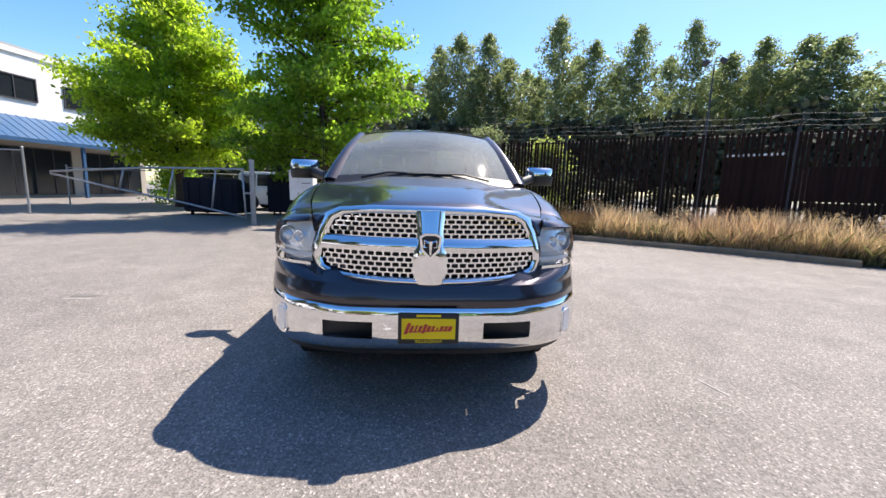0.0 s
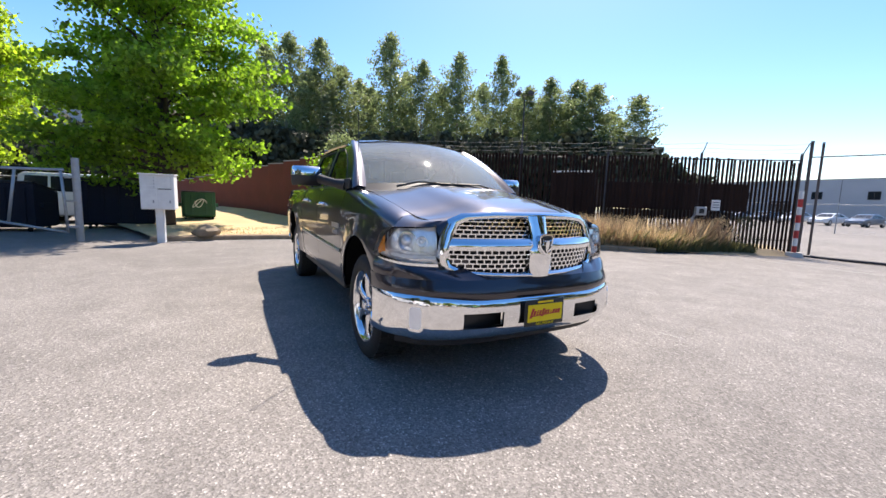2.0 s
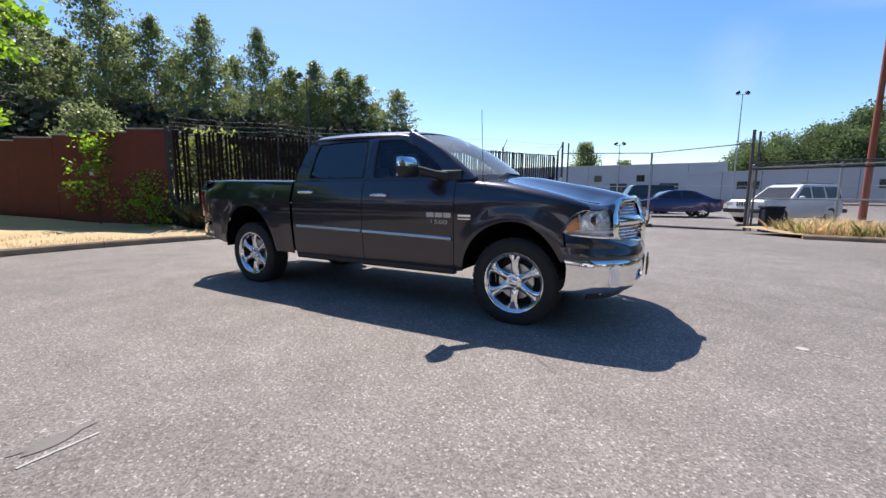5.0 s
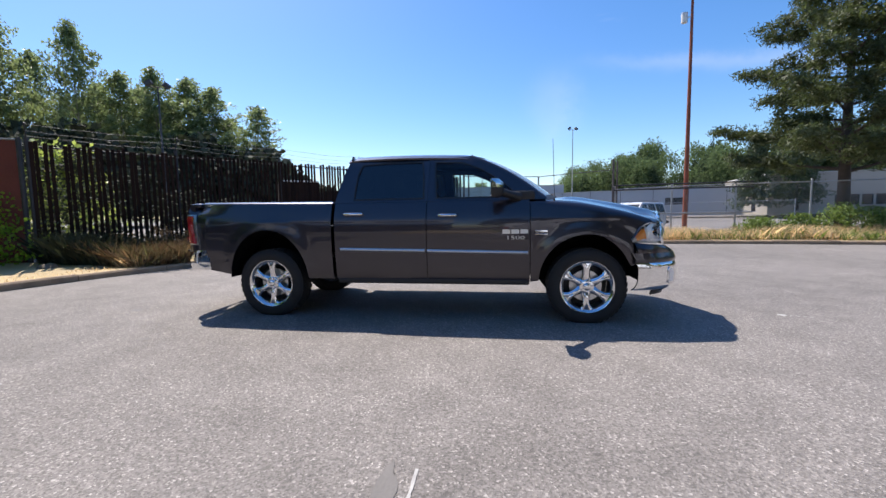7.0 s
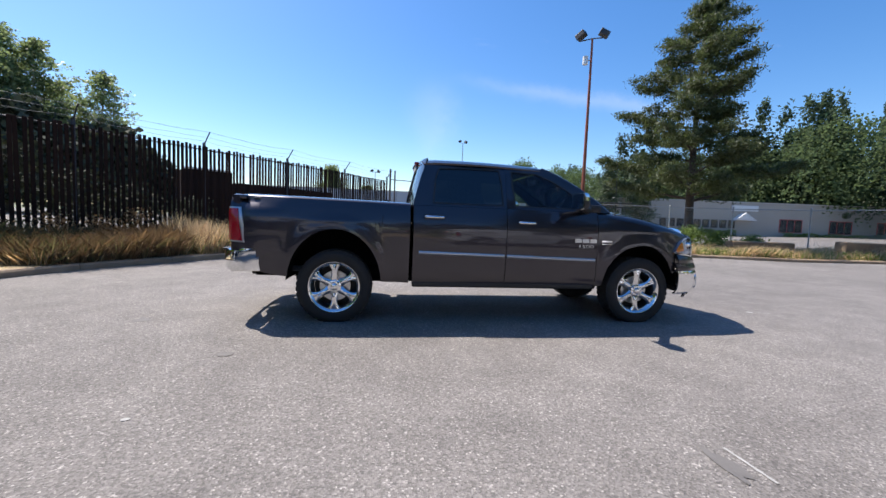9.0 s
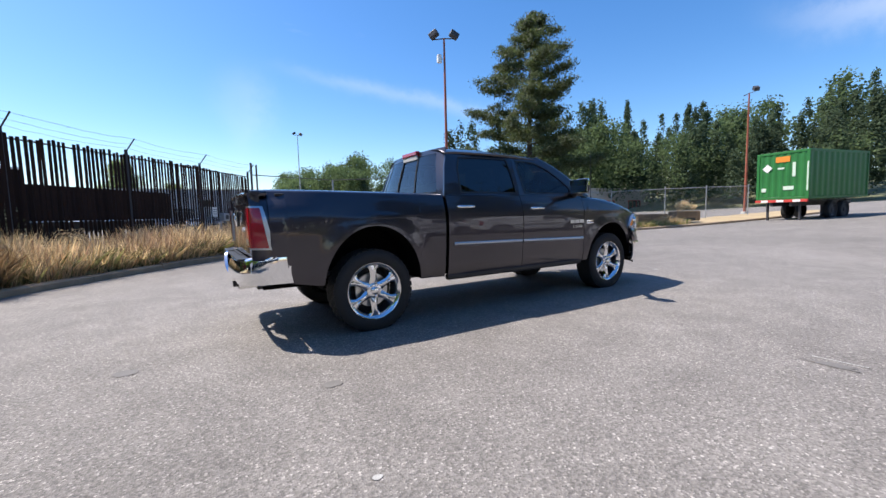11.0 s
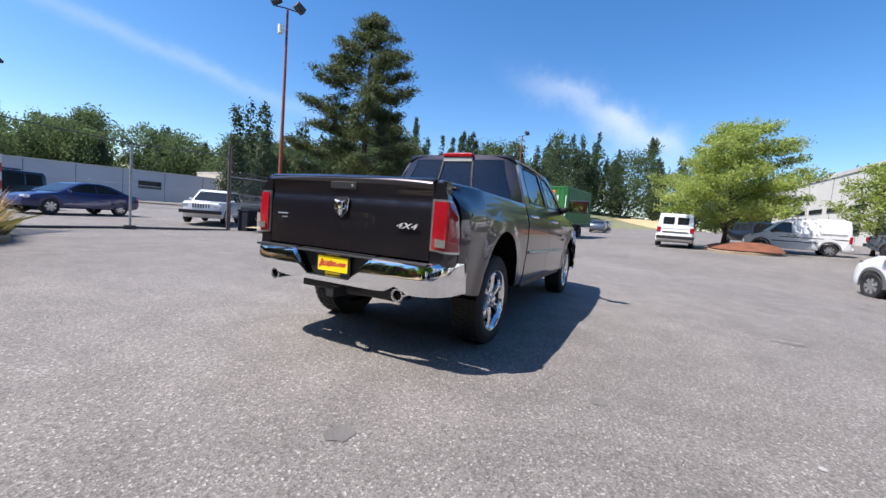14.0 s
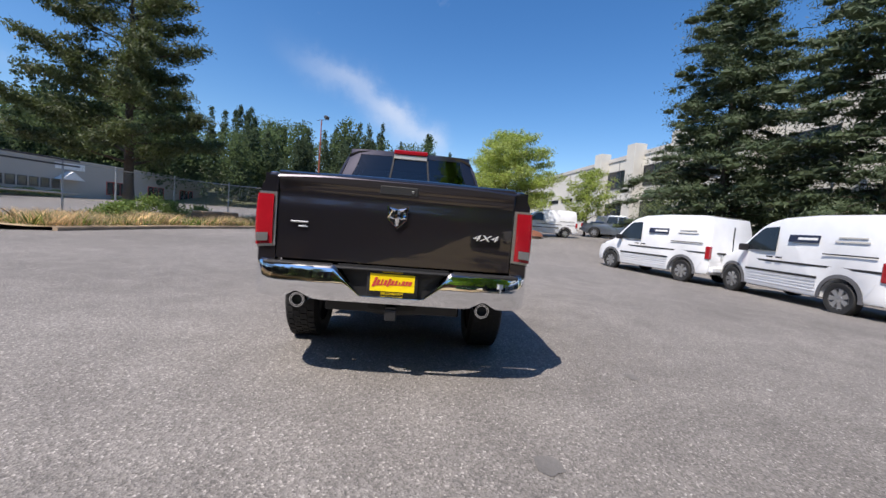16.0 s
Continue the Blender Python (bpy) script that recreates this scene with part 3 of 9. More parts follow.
def kerb(name, pts, side, label, high=0.13, wide=0.16):
    """A cast kerb as stones of about a metre and a half, each a piece of its own."""
    line = spline(pts, 8)
    root = thing(name, Matrix(), label, "kerb", kind="structure")
    run, cur = [], [line[0]]
    for a, b in zip(line, line[1:]):
        cur.append(b)
        if sum((q - p).length for p, q in zip(cur, cur[1:])) > 1.5:
            run.append(cur)
            cur = [b]
    if len(cur) > 1:
        run.append(cur)
    rng = random.Random(len(pts))
    for seg in run:
        bm = bmesh.new()
        h = high + rng.uniform(-0.018, 0.012)
        rings = []
        for i, p in enumerate(seg):
            d = (seg[min(i + 1, len(seg) - 1)] - seg[max(i - 1, 0)]).normalized()
            q = p + d * (0.006 if i == 0 else -0.006 if i == len(seg) - 1 else 0)
            nrm = Vector((-d.y, d.x, 0)) * side
            g = gz(q.x, q.y)
            prof = [(0.0, -0.05), (0.0, h - 0.03), (0.03, h), (wide, h), (wide, -0.05)]
            rings.append([bm.verts.new((q.x + nrm.x * o, q.y + nrm.y * o, g + z)) for o, z in prof])
        for r0, r1 in zip(rings, rings[1:]):
            for k in range(4):
                bm.faces.new((r0[k], r0[k + 1], r1[k + 1], r1[k]))
        bm.faces.new(rings[0])
        bm.faces.new(rings[-1][::-1])
        bmesh.ops.recalc_face_normals(bm, faces=bm.faces[:])
        part("kerb_stone", bm, M_KERB, root)
    return line


def verge(name, inner, outer, material, label, high=0.11, rough=0.05, n=14, climb=0.0, mound=0.0, run_out=None):
    """Ground behind a kerb, filled between two lines, a hand above the asphalt."""
    bm = bmesh.new()
    m = 40
    def along(line, t):
        k = t * (len(line) - 1)
        i = min(int(k), len(line) - 2)
        return Vector(line[i]).lerp(Vector(line[i + 1]), k - i)
    def f(u, v):
        p = along(inner, u).lerp(along(outer, u), v)
        h = high + rough * noise.noise((p.x * 0.9, p.y * 0.9, 0.3)) * min(1, v * 6) + 0.1 * v + climb * v * smooth01((-11.5 - p.x) / 7) + mound * math.sin(math.pi * min(1, 0.06 + v)) * math.sin(math.pi * (0.08 + 0.86 * u))
        if run_out is not None:
            # past the kerb's end the strip runs down to the asphalt
            h += (0.008 - h) * smooth01((p.y - run_out) / 0.5) * smooth01(1 - 2.5 * v)
        return (p.x, p.y, gz(p.x, p.y) + h)
    sheet(bm, f, m, n)
    return solo(name, bm, material, label, "verge", kind="structure", smooth=True)


line_w = kerb("kerb_west", KERB_WEST, 1, "low weathered concrete kerb along dry grass")
line_e = kerb("kerb_east", KERB_EAST, 1, "low brown-stained concrete kerb by the planted strip")
line_i = kerb("kerb_island", KERB_ISLE, -1, "pale concrete kerb of a mulched island")
line_s = kerb("kerb_south", KERB_SOUTH, -1, "concrete kerb behind the parked vans")
inner_w = [p + Vector((-0.14, 0.06, 0)) for p in line_w]
FENCE_A, FENCE_B = Vector((-11.6, 2.45, 0)), Vector((-3.0, 13.9, 0))
split = 35
verge("verge_path", inner_w[: split + 4], [Vector((-24, -9.0, 0)), Vector((-20, -3.2, 0)), Vector((-11.8, 2.2, 0))], M_STRAW, "dry straw-coloured path strip beside a red wall", n=20, climb=0.45)
verge("verge_west", inner_w[split + 3 :] + [Vector((-3.1, 11.0, 0)), Vector((-2.75, 13.4, 0))], [Vector((-12.3, 3.0, 0)), FENCE_B + Vector((-0.9, 0.5, 0))], M_DIRT, "dry dirt strip under tall dead grass", run_out=8.55)
verge("verge_east", [p + Vector((0.03, 0.14, 0)) for p in line_e], [Vector((3.4, 11.9, 0)), Vector((9, 14.5, 0)), Vector((15, 13.0, 0)), Vector((22, 9.5, 0)), Vector((36, 8.5, 0))], M_DIRT, "dry planted strip with weeds behind the kerb")
verge("verge_island", [p + Vector((0.0, -0.14, 0)) for p in line_i], [Vector((19.6, -8.3, 0)), Vector((20.5, -8.3, 0)), Vector((21.5, -8.3, 0)), Vector((22.5, -8.3, 0)), Vector((24, -8.2, 0)), Vector((27, -8.0, 0))], M_MULCH, "red bark mulch bed on the island", mound=0.40)
verge("verge_south", [p + Vector((0, -0.15, 0)) for p in line_s], [Vector((-6, -22, 0)), Vector((8, -21, 0)), Vector((20, -21, 0))], M_DIRT, "planted bed with bark behind the vans")


def fence_posts(name, pts, high, r=0.035, rail=True, mesh=True, label="galvanised chain link fence", lean=0.0):
    """Chain link fence: posts, top rail and wire mesh between the points."""
    root = thing(name, Matrix(), label, "fence", kind="structure")
    bm = None
    for i, p in enumerate(pts):
        bm = bmesh.new()
        g = gz(p[0], p[1])
        rod(bm, (p[0], p[1], g - 0.05), (p[0] + lean, p[1], g + high + 0.08), r, seg=10)
        bmesh.ops.create_uvsphere(bm, u_segments=8, v_segments=5, radius=r * 1.25, matrix=Matrix.Translation((p[0] + lean, p[1], g + high + 0.09)))
        part("post", bm, M_GALV, root, smooth=40)
    for a, b in zip(pts, pts[1:]):
        ga, gb = gz(*a[:2]), gz(*b[:2])
        if rail:
            bm = bmesh.new()
            rod(bm, (a[0], a[1], ga + high), (b[0], b[1], gb + high), 0.021, seg=8)
            part("rail", bm, M_GALV, root, smooth=40)
        if mesh:
            ln = (Vector(a[:2]) - Vector(b[:2])).length
            bm = bmesh.new()
            uv = bm.loops.layers.uv.new("uv")
            vs = [bm.verts.new(c) for c in ((a[0], a[1], ga + 0.03), (b[0], b[1], gb + 0.03), (b[0], b[1], gb + high), (a[0], a[1], ga + high))]
            f = bm.faces.new(vs)
            for lo, w in zip(f.loops, ((0, 0), (ln, 0), (ln, high), (0, high))):
                lo[uv].uv = w
            part("wire_mesh", bm, M_CHAIN, root)
    return root


# buildings ------------------------------------------------------------
def block(name, at, size, material, label, category, roof=M_CONC, parapet=0.3, seams=0.0):
    """A plain building on its base point: walls, parapet and roof, with panel joints if asked."""
    root = thing(name, at, label, category)
    lx, ly, h = size
    bm = bmesh.new()
    box(bm, (0, 0, h / 2), (lx, ly, h))
    part("wall", bm, material, root)
    bm = bmesh.new()
    box(bm, (0, 0, h + 0.06), (lx + 0.16, ly + 0.16, 0.12))
    part("roof", bm, roof, root)
    if seams:
        n = int(lx / seams)
        for k in range(1, n):
            for s in (-1, 1):
                bm = bmesh.new()
                box(bm, (-lx / 2 + k * lx / n, s * (ly / 2 + 0.006), h / 2), (0.06, 0.02, h - 0.05))
                part("panel_joint", bm, M_DARKSTEEL, root)
    return root


def window_on(root, x, z, w, h, y, side=-1, mull=1, frame_mat=M_DARKSTEEL):
    """A recessed-looking window unit on the wall whose outer face is at y."""
    bm = bmesh.new()
    t = 0.07
    for dx, dz, sx, sz in ((0, h / 2, w + t, t), (0, -h / 2, w + t, t), (-w / 2, 0, t, h), (w / 2, 0, t, h)):
        box(bm, (x + dx, y + side * 0.03, z + dz), (sx, 0.09, sz))
    win = part("window", bm, frame_mat, root)
    for k in range(1, mull + 1):
        bm = bmesh.new()
        box(bm, (x - w / 2 + k * w / (mull + 1), y + side * 0.03, z), (0.05, 0.08, h))
        part("mullion", bm, frame_mat, win)
    bm = bmesh.new()
    box(bm, (x, y + side * 0.012, z), (w, 0.03, h))
    part("pane", bm, M_DARKGLASS, win)
    return win

# slatted fence on the west side ------------------------------------------
def slat_fence():
    root = thing("fence_west", Matrix(), "tall dark brown slatted fence with barbed wire on top", "fence", kind="structure")
    d = (FENCE_B - FENCE_A)
    ln = d.length
    u = d / ln
    ang = math.degrees(math.atan2(u.y, u.x))
    nrm = Vector((u.y, -u.x, 0))
    n = int(ln / 0.112)
    rng = random.Random(5)
    slat = bmesh.new()
    box(slat, (0, 0, 1.43), (0.074, 0.015, 2.86), bevel=0.004, seg=1)
    me = mesh_of("slat", slat, M_SLAT)
    for k in range(n):
        if rng.random() < 0.02:
            continue
        p = FENCE_A + u * (k * ln / n + 0.05) + nrm * 0.03
        s = new("slat", me)
        s.parent = root
        s.matrix_basis = pose(p.x, p.y, gz(p.x, p.y) + 0.1 + rng.uniform(-0.06, 0.03), 0, rng.uniform(-0.5, 0.5), ang + rng.uniform(-7, 7))
    for k in range(6):
        p = FENCE_A + u * (k * ln / 5)
        bm = bmesh.new()
        rod(bm, (p.x, p.y, -0.2), (p.x, p.y, 3.06), 0.04)
        rod(bm, (p.x, p.y, 3.0), (p.x + nrm.x * 0.28, p.y + nrm.y * 0.28, 3.34), 0.016)
        part("post", bm, M_DARKSTEEL, root, smooth=40)
    for z, s0, s1 in ((0.35, 0, 1), (2.86, 0, 1)):
        a, b = FENCE_A + d * s0 - nrm * 0.01, FENCE_A + d * s1 - nrm * 0.01
        bm = bmesh.new()
        rod(bm, (a.x, a.y, z), (b.x, b.y, z), 0.02, seg=8)
        part("rail", bm, M_DARKSTEEL, root)
    # strands of slack wire on the arms
    for j, (o, z) in enumerate(((0.08, 3.08), (0.17, 3.19), (0.27, 3.32))):
        pts = []
        for k in range(41):
            t = k / 40
            p = FENCE_A + u * ln * t + nrm * o
            sag = 0.05 * math.sin(math.pi * ((t * 5) % 1.0)) + 0.015 * rng.uniform(-1, 1)
            pts.append((p.x, p.y, z - sag))
        bm = bmesh.new()
        tube(bm, pts, 0.0035, seg=4)
        for k in range(60):
            t = rng.random()
            p = FENCE_A + u * ln * t + nrm * o
            sag = 0.05 * math.sin(math.pi * ((t * 5) % 1.0))
            v = Vector((rng.uniform(-1, 1), rng.uniform(-1, 1), rng.uniform(-1, 1))) * 0.022
            c = Vector((p.x, p.y, z - sag))
            rod(bm, c - v, c + v, 0.002, seg=3)
        part("barbed_wire", bm, M_DARKGALV, root)
    return u, nrm, ang


FU, FN, FANG = slat_fence()


def red_wall():
    root = thing("wall_red", Matrix(), "faded red panel wall with a pale capping along the path", "wall", kind="structure")
    a, b = Vector((-11.7, 2.32, 0)), Vector((-24.0, -4.6, 0))
    d = b - a
    u = d.normalized()
    ang = math.degrees(math.atan2(u.y, u.x))
    n = 13
    rng = random.Random(8)
    for k in range(n):
        w = d.length / n
        p = a + u * (k + 0.5) * w
        h = 2.92 - 1.15 * (k / n)
        bm = bmesh.new()
        box(bm, (0, rng.uniform(-0.004, 0.004), h / 2), (w - 0.006, 0.022, h + rng.uniform(-0.01, 0.01)), bevel=0.003, seg=1)
        part("panel", bm, M_REDWALL, root, at=pose(p.x, p.y, 0.05, 0, 0, ang))
        bm = bmesh.new()
        box(bm, (0, 0, h + 0.025), (w - 0.004, 0.05, 0.035), bevel=0.006, seg=1)
        part("coping", bm, M_GALV, root, at=pose(p.x, p.y, 0.05, 0, 0, ang))
    bm = bmesh.new()
    rod(bm, (a.x + 0.02, a.y + 0.03, 0), (a.x + 0.02, a.y + 0.03, 3.05), 0.05)
    part("post", bm, M_DARKSTEEL, root, smooth=40)
    nr = Vector((u.y, -u.x, 0))
    nr = nr if nr.dot(Vector((0, -1, 0))) > 0 else -nr
    p = a + u * 2.2 + nr * 0.02
    bm = bmesh.new()
    box(bm, (0, 0, 0), (0.13, 0.012, 0.2), bevel=0.004)
    part("notice", bm, M_WHITEPAINT, root, "small pale notice plate", at=pose(p.x, p.y, 1.75, 0, 0, ang))


red_wall()


def trailer_box(at, size, label):
    """A box trailer or store container behind the fence: ribbed sides, rails, corner posts."""
    root = thing("storage_container", at, label, "container", "containers behind the fence")
    lx, ly, h = size
    bm = bmesh.new()
    n = int(lx / 0.14)
    def f(s):
        def g(u, v):
            x = -lx / 2 + 0.05 + u * (lx - 0.1)
            return (x, s * (ly / 2 - 0.02 + (0.018 if int(u * n * 2) % 2 else 0.0)), 0.12 + v * (h - 0.2))
        return g
    for s in (-1, 1):
        sheet(bm, f(s), n * 2, 1, flip=s < 0)
    box(bm, (0, 0, h - 0.06), (lx, ly - 0.06, 0.04))
    box(bm, (0, 0, 0.1), (lx, ly - 0.06, 0.1))
    box(bm, (-lx / 2 + 0.02, 0, h / 2), (0.04, ly - 0.06, h - 0.1))
    box(bm, (lx / 2 - 0.02, 0, h / 2), (0.04, ly - 0.06, h - 0.1))
    part("body", bm, M_RUST, root)
    for sx in (-1, 1):
        for sy in (-1, 1):
            bm = bmesh.new()
            box(bm, (sx * (lx / 2 - 0.04), sy * (ly / 2 - 0.04), h / 2), (0.12, 0.12, h), bevel=0.01)
            part("corner_post", bm, M_RUST, root)
    for sy in (-1, 1):
        for z in (0.08, h - 0.05):
            bm = bmesh.new()
            box(bm, (0, sy * (ly / 2 - 0.03), z), (lx - 0.2, 0.09, 0.12), bevel=0.01)
            part("rail", bm, M_RUST, root)
    return root


def along_fence(s, back, z=0.0):
    p = FENCE_A + FU * s - FN * back
    return pose(p.x, p.y, z, 0, 0, FANG)


# sliding gate and posts between the fence and the east strip --------------
def sliding_gate():
    root = thing("sliding_gate", Matrix(), "wide low chain link sliding gate with an overhead cable", "gate")
    a, b, c = (-2.84, 14.05), (0.68, 14.4), (3.85, 13.6)
    for p, h, r, nm in ((a, 3.45, 0.045, "post"), ((-2.62, 14.2), 3.4, 0.035, "post"), (b, 2.86, 0.04, "post"), (c, 3.45, 0.05, "tall_post"), ((4.05, 13.75), 3.4, 0.035, "tall_post")):
        bm = bmesh.new()
        rod(bm, (p[0], p[1], -0.2), (p[0], p[1], h), r, seg=12)
        part(nm, bm, M_GALV if p == b else M_BROWNSTEEL, root, smooth=40)
    bm = bmesh.new()
    tube(bm, [(a[0], a[1], 2.96), (b[0], b[1], 2.86), (c[0], c[1], 3.0)], 0.018, seg=6)
    part("overhead_cable", bm, M_DARKSTEEL, root)
    for p, q in ((a, b), (b, c)):
        bm = bmesh.new()
        rod(bm, (p[0], p[1], -0.1), (q[0], q[1], -0.1), 0.045, seg=8)
        part("bottom_rail", bm, M_DARKSTEEL, root, smooth=40)
    bm = bmesh.new()
    box(bm, (b[0], b[1], -0.1), (0.35, 0.2, 0.16), rz=-20, bevel=0.02)
    part("ground_block", bm, M_DARKSTEEL, root)
    # leaf stored at the east end
    for z in (1.05, 2.1, 2.3):
        bm = bmesh.new()
        rod(bm, (c[0], c[1], z), (9.2, 13.1, z), 0.03, seg=8)
        part("rail", bm, M_GALV if z < 1.5 else M_DARKSTEEL, root, smooth=40)
    return root


sliding_gate()
fence_posts("fence_north", [(3.95, 13.7), (6.2, 13.4), (8.6, 13.2), (11.5, 13.4), (14.4, 12.6), (17.3, 11.2), (20.5, 9.6), (24.0, 8.8), (29, 8.3)], 2.25, label="grey chain link fence along the planted strip")
fence_posts("fence_yard", [(-16.5, 30), (-8, 33), (0, 35), (8, 36), (16, 36), (24, 34)], 1.9, label="far chain link fence across the car lot")

# buildings round the yard --------------------------------------------------
def office_white():
    root = block("office_building", pose(-18.8, -30.6, 0, 0, 0, 170), (26, 14, 8.4), M_STUCCO, "white two-storey office with a blue metal awning", "building")
    for k, x in enumerate((-9.5, -3.0, 3.4, 9.6)):
        window_on(root, x, 6.25, 4.6, 1.3, -7, mull=3)
    for x in (-10.3, -5.15, 0, 5.15, 10.3):
        window_on(root, x, 1.55, 4.3, 2.7, -7, mull=3)
    bm = bmesh.new()
    box(bm, (0, -7.004, 2.1), (25.98, 0.02, 4.18))
    part("lower_wall", bm, M_BEIGE, root, "tan lower wall")
    bm = bmesh.new()
    sheet(bm, lambda u, v: (-13 + 26 * u, -7.02 - 2.0 * v, 4.6 - 1.35 * v), 1, 1, thick=0.05)
    part("awning", bm, M_BLUEROOF, root, "blue standing-seam awning")
    for k in range(53):
        bm = bmesh.new()
        x = -12.95 + k * 0.498
        tube(bm, [(x, -7.03, 4.66), (x, -9.02, 3.31)], 0.03, seg=4)
        part("awning_seam", bm, M_BLUEROOF, root)
    bm = bmesh.new()
    box(bm, (0, -9.03, 3.2), (26, 0.06, 0.22))
    part("awning_fascia", bm, M_BLUEROOF, root)
    for x in (-12.6, -6.5, 0, 6.5, 12.6):
        bm = bmesh.new()
        box(bm, (x, -8.85, 1.6), (0.16, 0.16, 3.2))
        part("awning_post", bm, M_BLUEROOF, root)
    bm = bmesh.new()
    box(bm, (0, -7.03, 8.25), (26.2, 0.1, 0.3))
    part("coping", bm, M_WHITEPAINT, root)
    return root


office_white()


def warehouse():
    root = block("warehouse", pose(-18, 97.5, 0, 0, 0, -3), (60, 24, 7.0), M_GREYBLD, "long grey flat-roofed warehouse across the car lot", "building", seams=5.5)
    for x in (-27, -20, -9, -2, 8, 16, 25):
        window_on(root, x, 4.4, 1.4, 1.2, -12, mull=1)
    for x in (-14, 12, 21):
        bm = bmesh.new()
        box(bm, (x, -12.03, 1.7), (3.2, 0.1, 3.4), bevel=0.02)
        part("loading_door", bm, M_DARKSTEEL, root)
    return root


warehouse()
low = block("store_building", pose(24, 67, 0.4, 0, 0, -23), (38, 10, 4.1), M_GREYBLD, "low pale grey store building beyond the car lot", "building", seams=4.75)
for x in (-11, 3, 13):
    window_on(low, x, 2.2, 2.6, 1.0, -5, mull=2)


def shop():
    g = gz(52, 47)
    root = block("shop_building", pose(55, 54, g, 0, 0, -8), (46, 14, 5.0), M_BEIGE, "low beige shop building with dark display windows", "building")
    for k in range(9):
        window_on(root, -15.8 + 1.3 * k, 1.7, 0.95, 1.15, -7, mull=0)
    for x in (3.6, 11.2, 18.5):
        window_on(root, x, 1.75, 3.4, 1.9, -7, mull=2, frame_mat=M_REDPAINT)
    bm = bmesh.new()
    box(bm, (-3.6, -7.1, 4.15), (4.0, 0.15, 0.85), bevel=0.02)
    part("sign_board", bm, M_WHITEPAINT, root, "white sign board")
    bm = bmesh.new()
    prism(bm, [(-1.6, 0), (1.6, 0), (0, 1.1)], 1.2, pose(-4.0, -6.9, 2.35, 90, 0, 0))
    part("porch_gable", bm, M_WHITEPAINT, root)
    return root


shop()


def tilt_up():
    g = 1.5
    root = block("concrete_building", pose(45, -33.5, g, 0, 0, 3.0), (66, 22, 8.6), M_CONC2, "large pale concrete industrial building with dark window bands", "building", seams=6.6)
    # taller entrance piers with deep bays
    for x in (-31.5, -24.5, -17.5, -10.5, -3.5):
        bm = bmesh.new()
        box(bm, (x, 11.5, 4.7), (1.5, 1.3, 9.4), bevel=0.03)
        part("pier", bm, M_CONC2, root)
    for x in (-28, -21, -14, -7):
        window_on(root, x, 6.1, 5.2, 2.0, 11, side=1, mull=3)
        window_on(root, x, 2.0, 5.2, 2.8, 11, side=1, mull=3)
    for x in (2, 7, 12, 17, 22, 27):
        window_on(root, x, 1.9, 2.2, 1.1, 11, side=1, mull=1)
        window_on(root, x, 4.3, 3.6, 0.5, 11, side=1, mull=2)
    bm = bmesh.new()
    box(bm, (0, 11.05, 8.45), (66.2, 0.12, 0.35))
    part("coping", bm, M_CONC, root)
    return root


tilt_up()


def sound_wall():
    """Raised road with a grey barrier, far behind the trees."""
    root = thing("overpass", pose(-57, -40, 0, 0, 0, 78), "grey concrete overpass with a panelled noise barrier", "overpass")
    bm = bmesh.new()
    box(bm, (0, 0, 7.3), (60, 7, 1.0))
    part("deck", bm, M_CONC, root)
    for k in range(20):
        bm = bmesh.new()
        box(bm, (-28.5 + 3 * k, -3.4, 9.2), (2.92, 0.2, 2.8))
        part("barrier_panel", bm, M_GREYBLD, root)
    for x in (-24, -8, 8, 24):
        bm = bmesh.new()
        box(bm, (x, 0, 3.4), (1.4, 4, 6.8), bevel=0.1)
        part("pier", bm, M_CONC, root)


sound_wall()

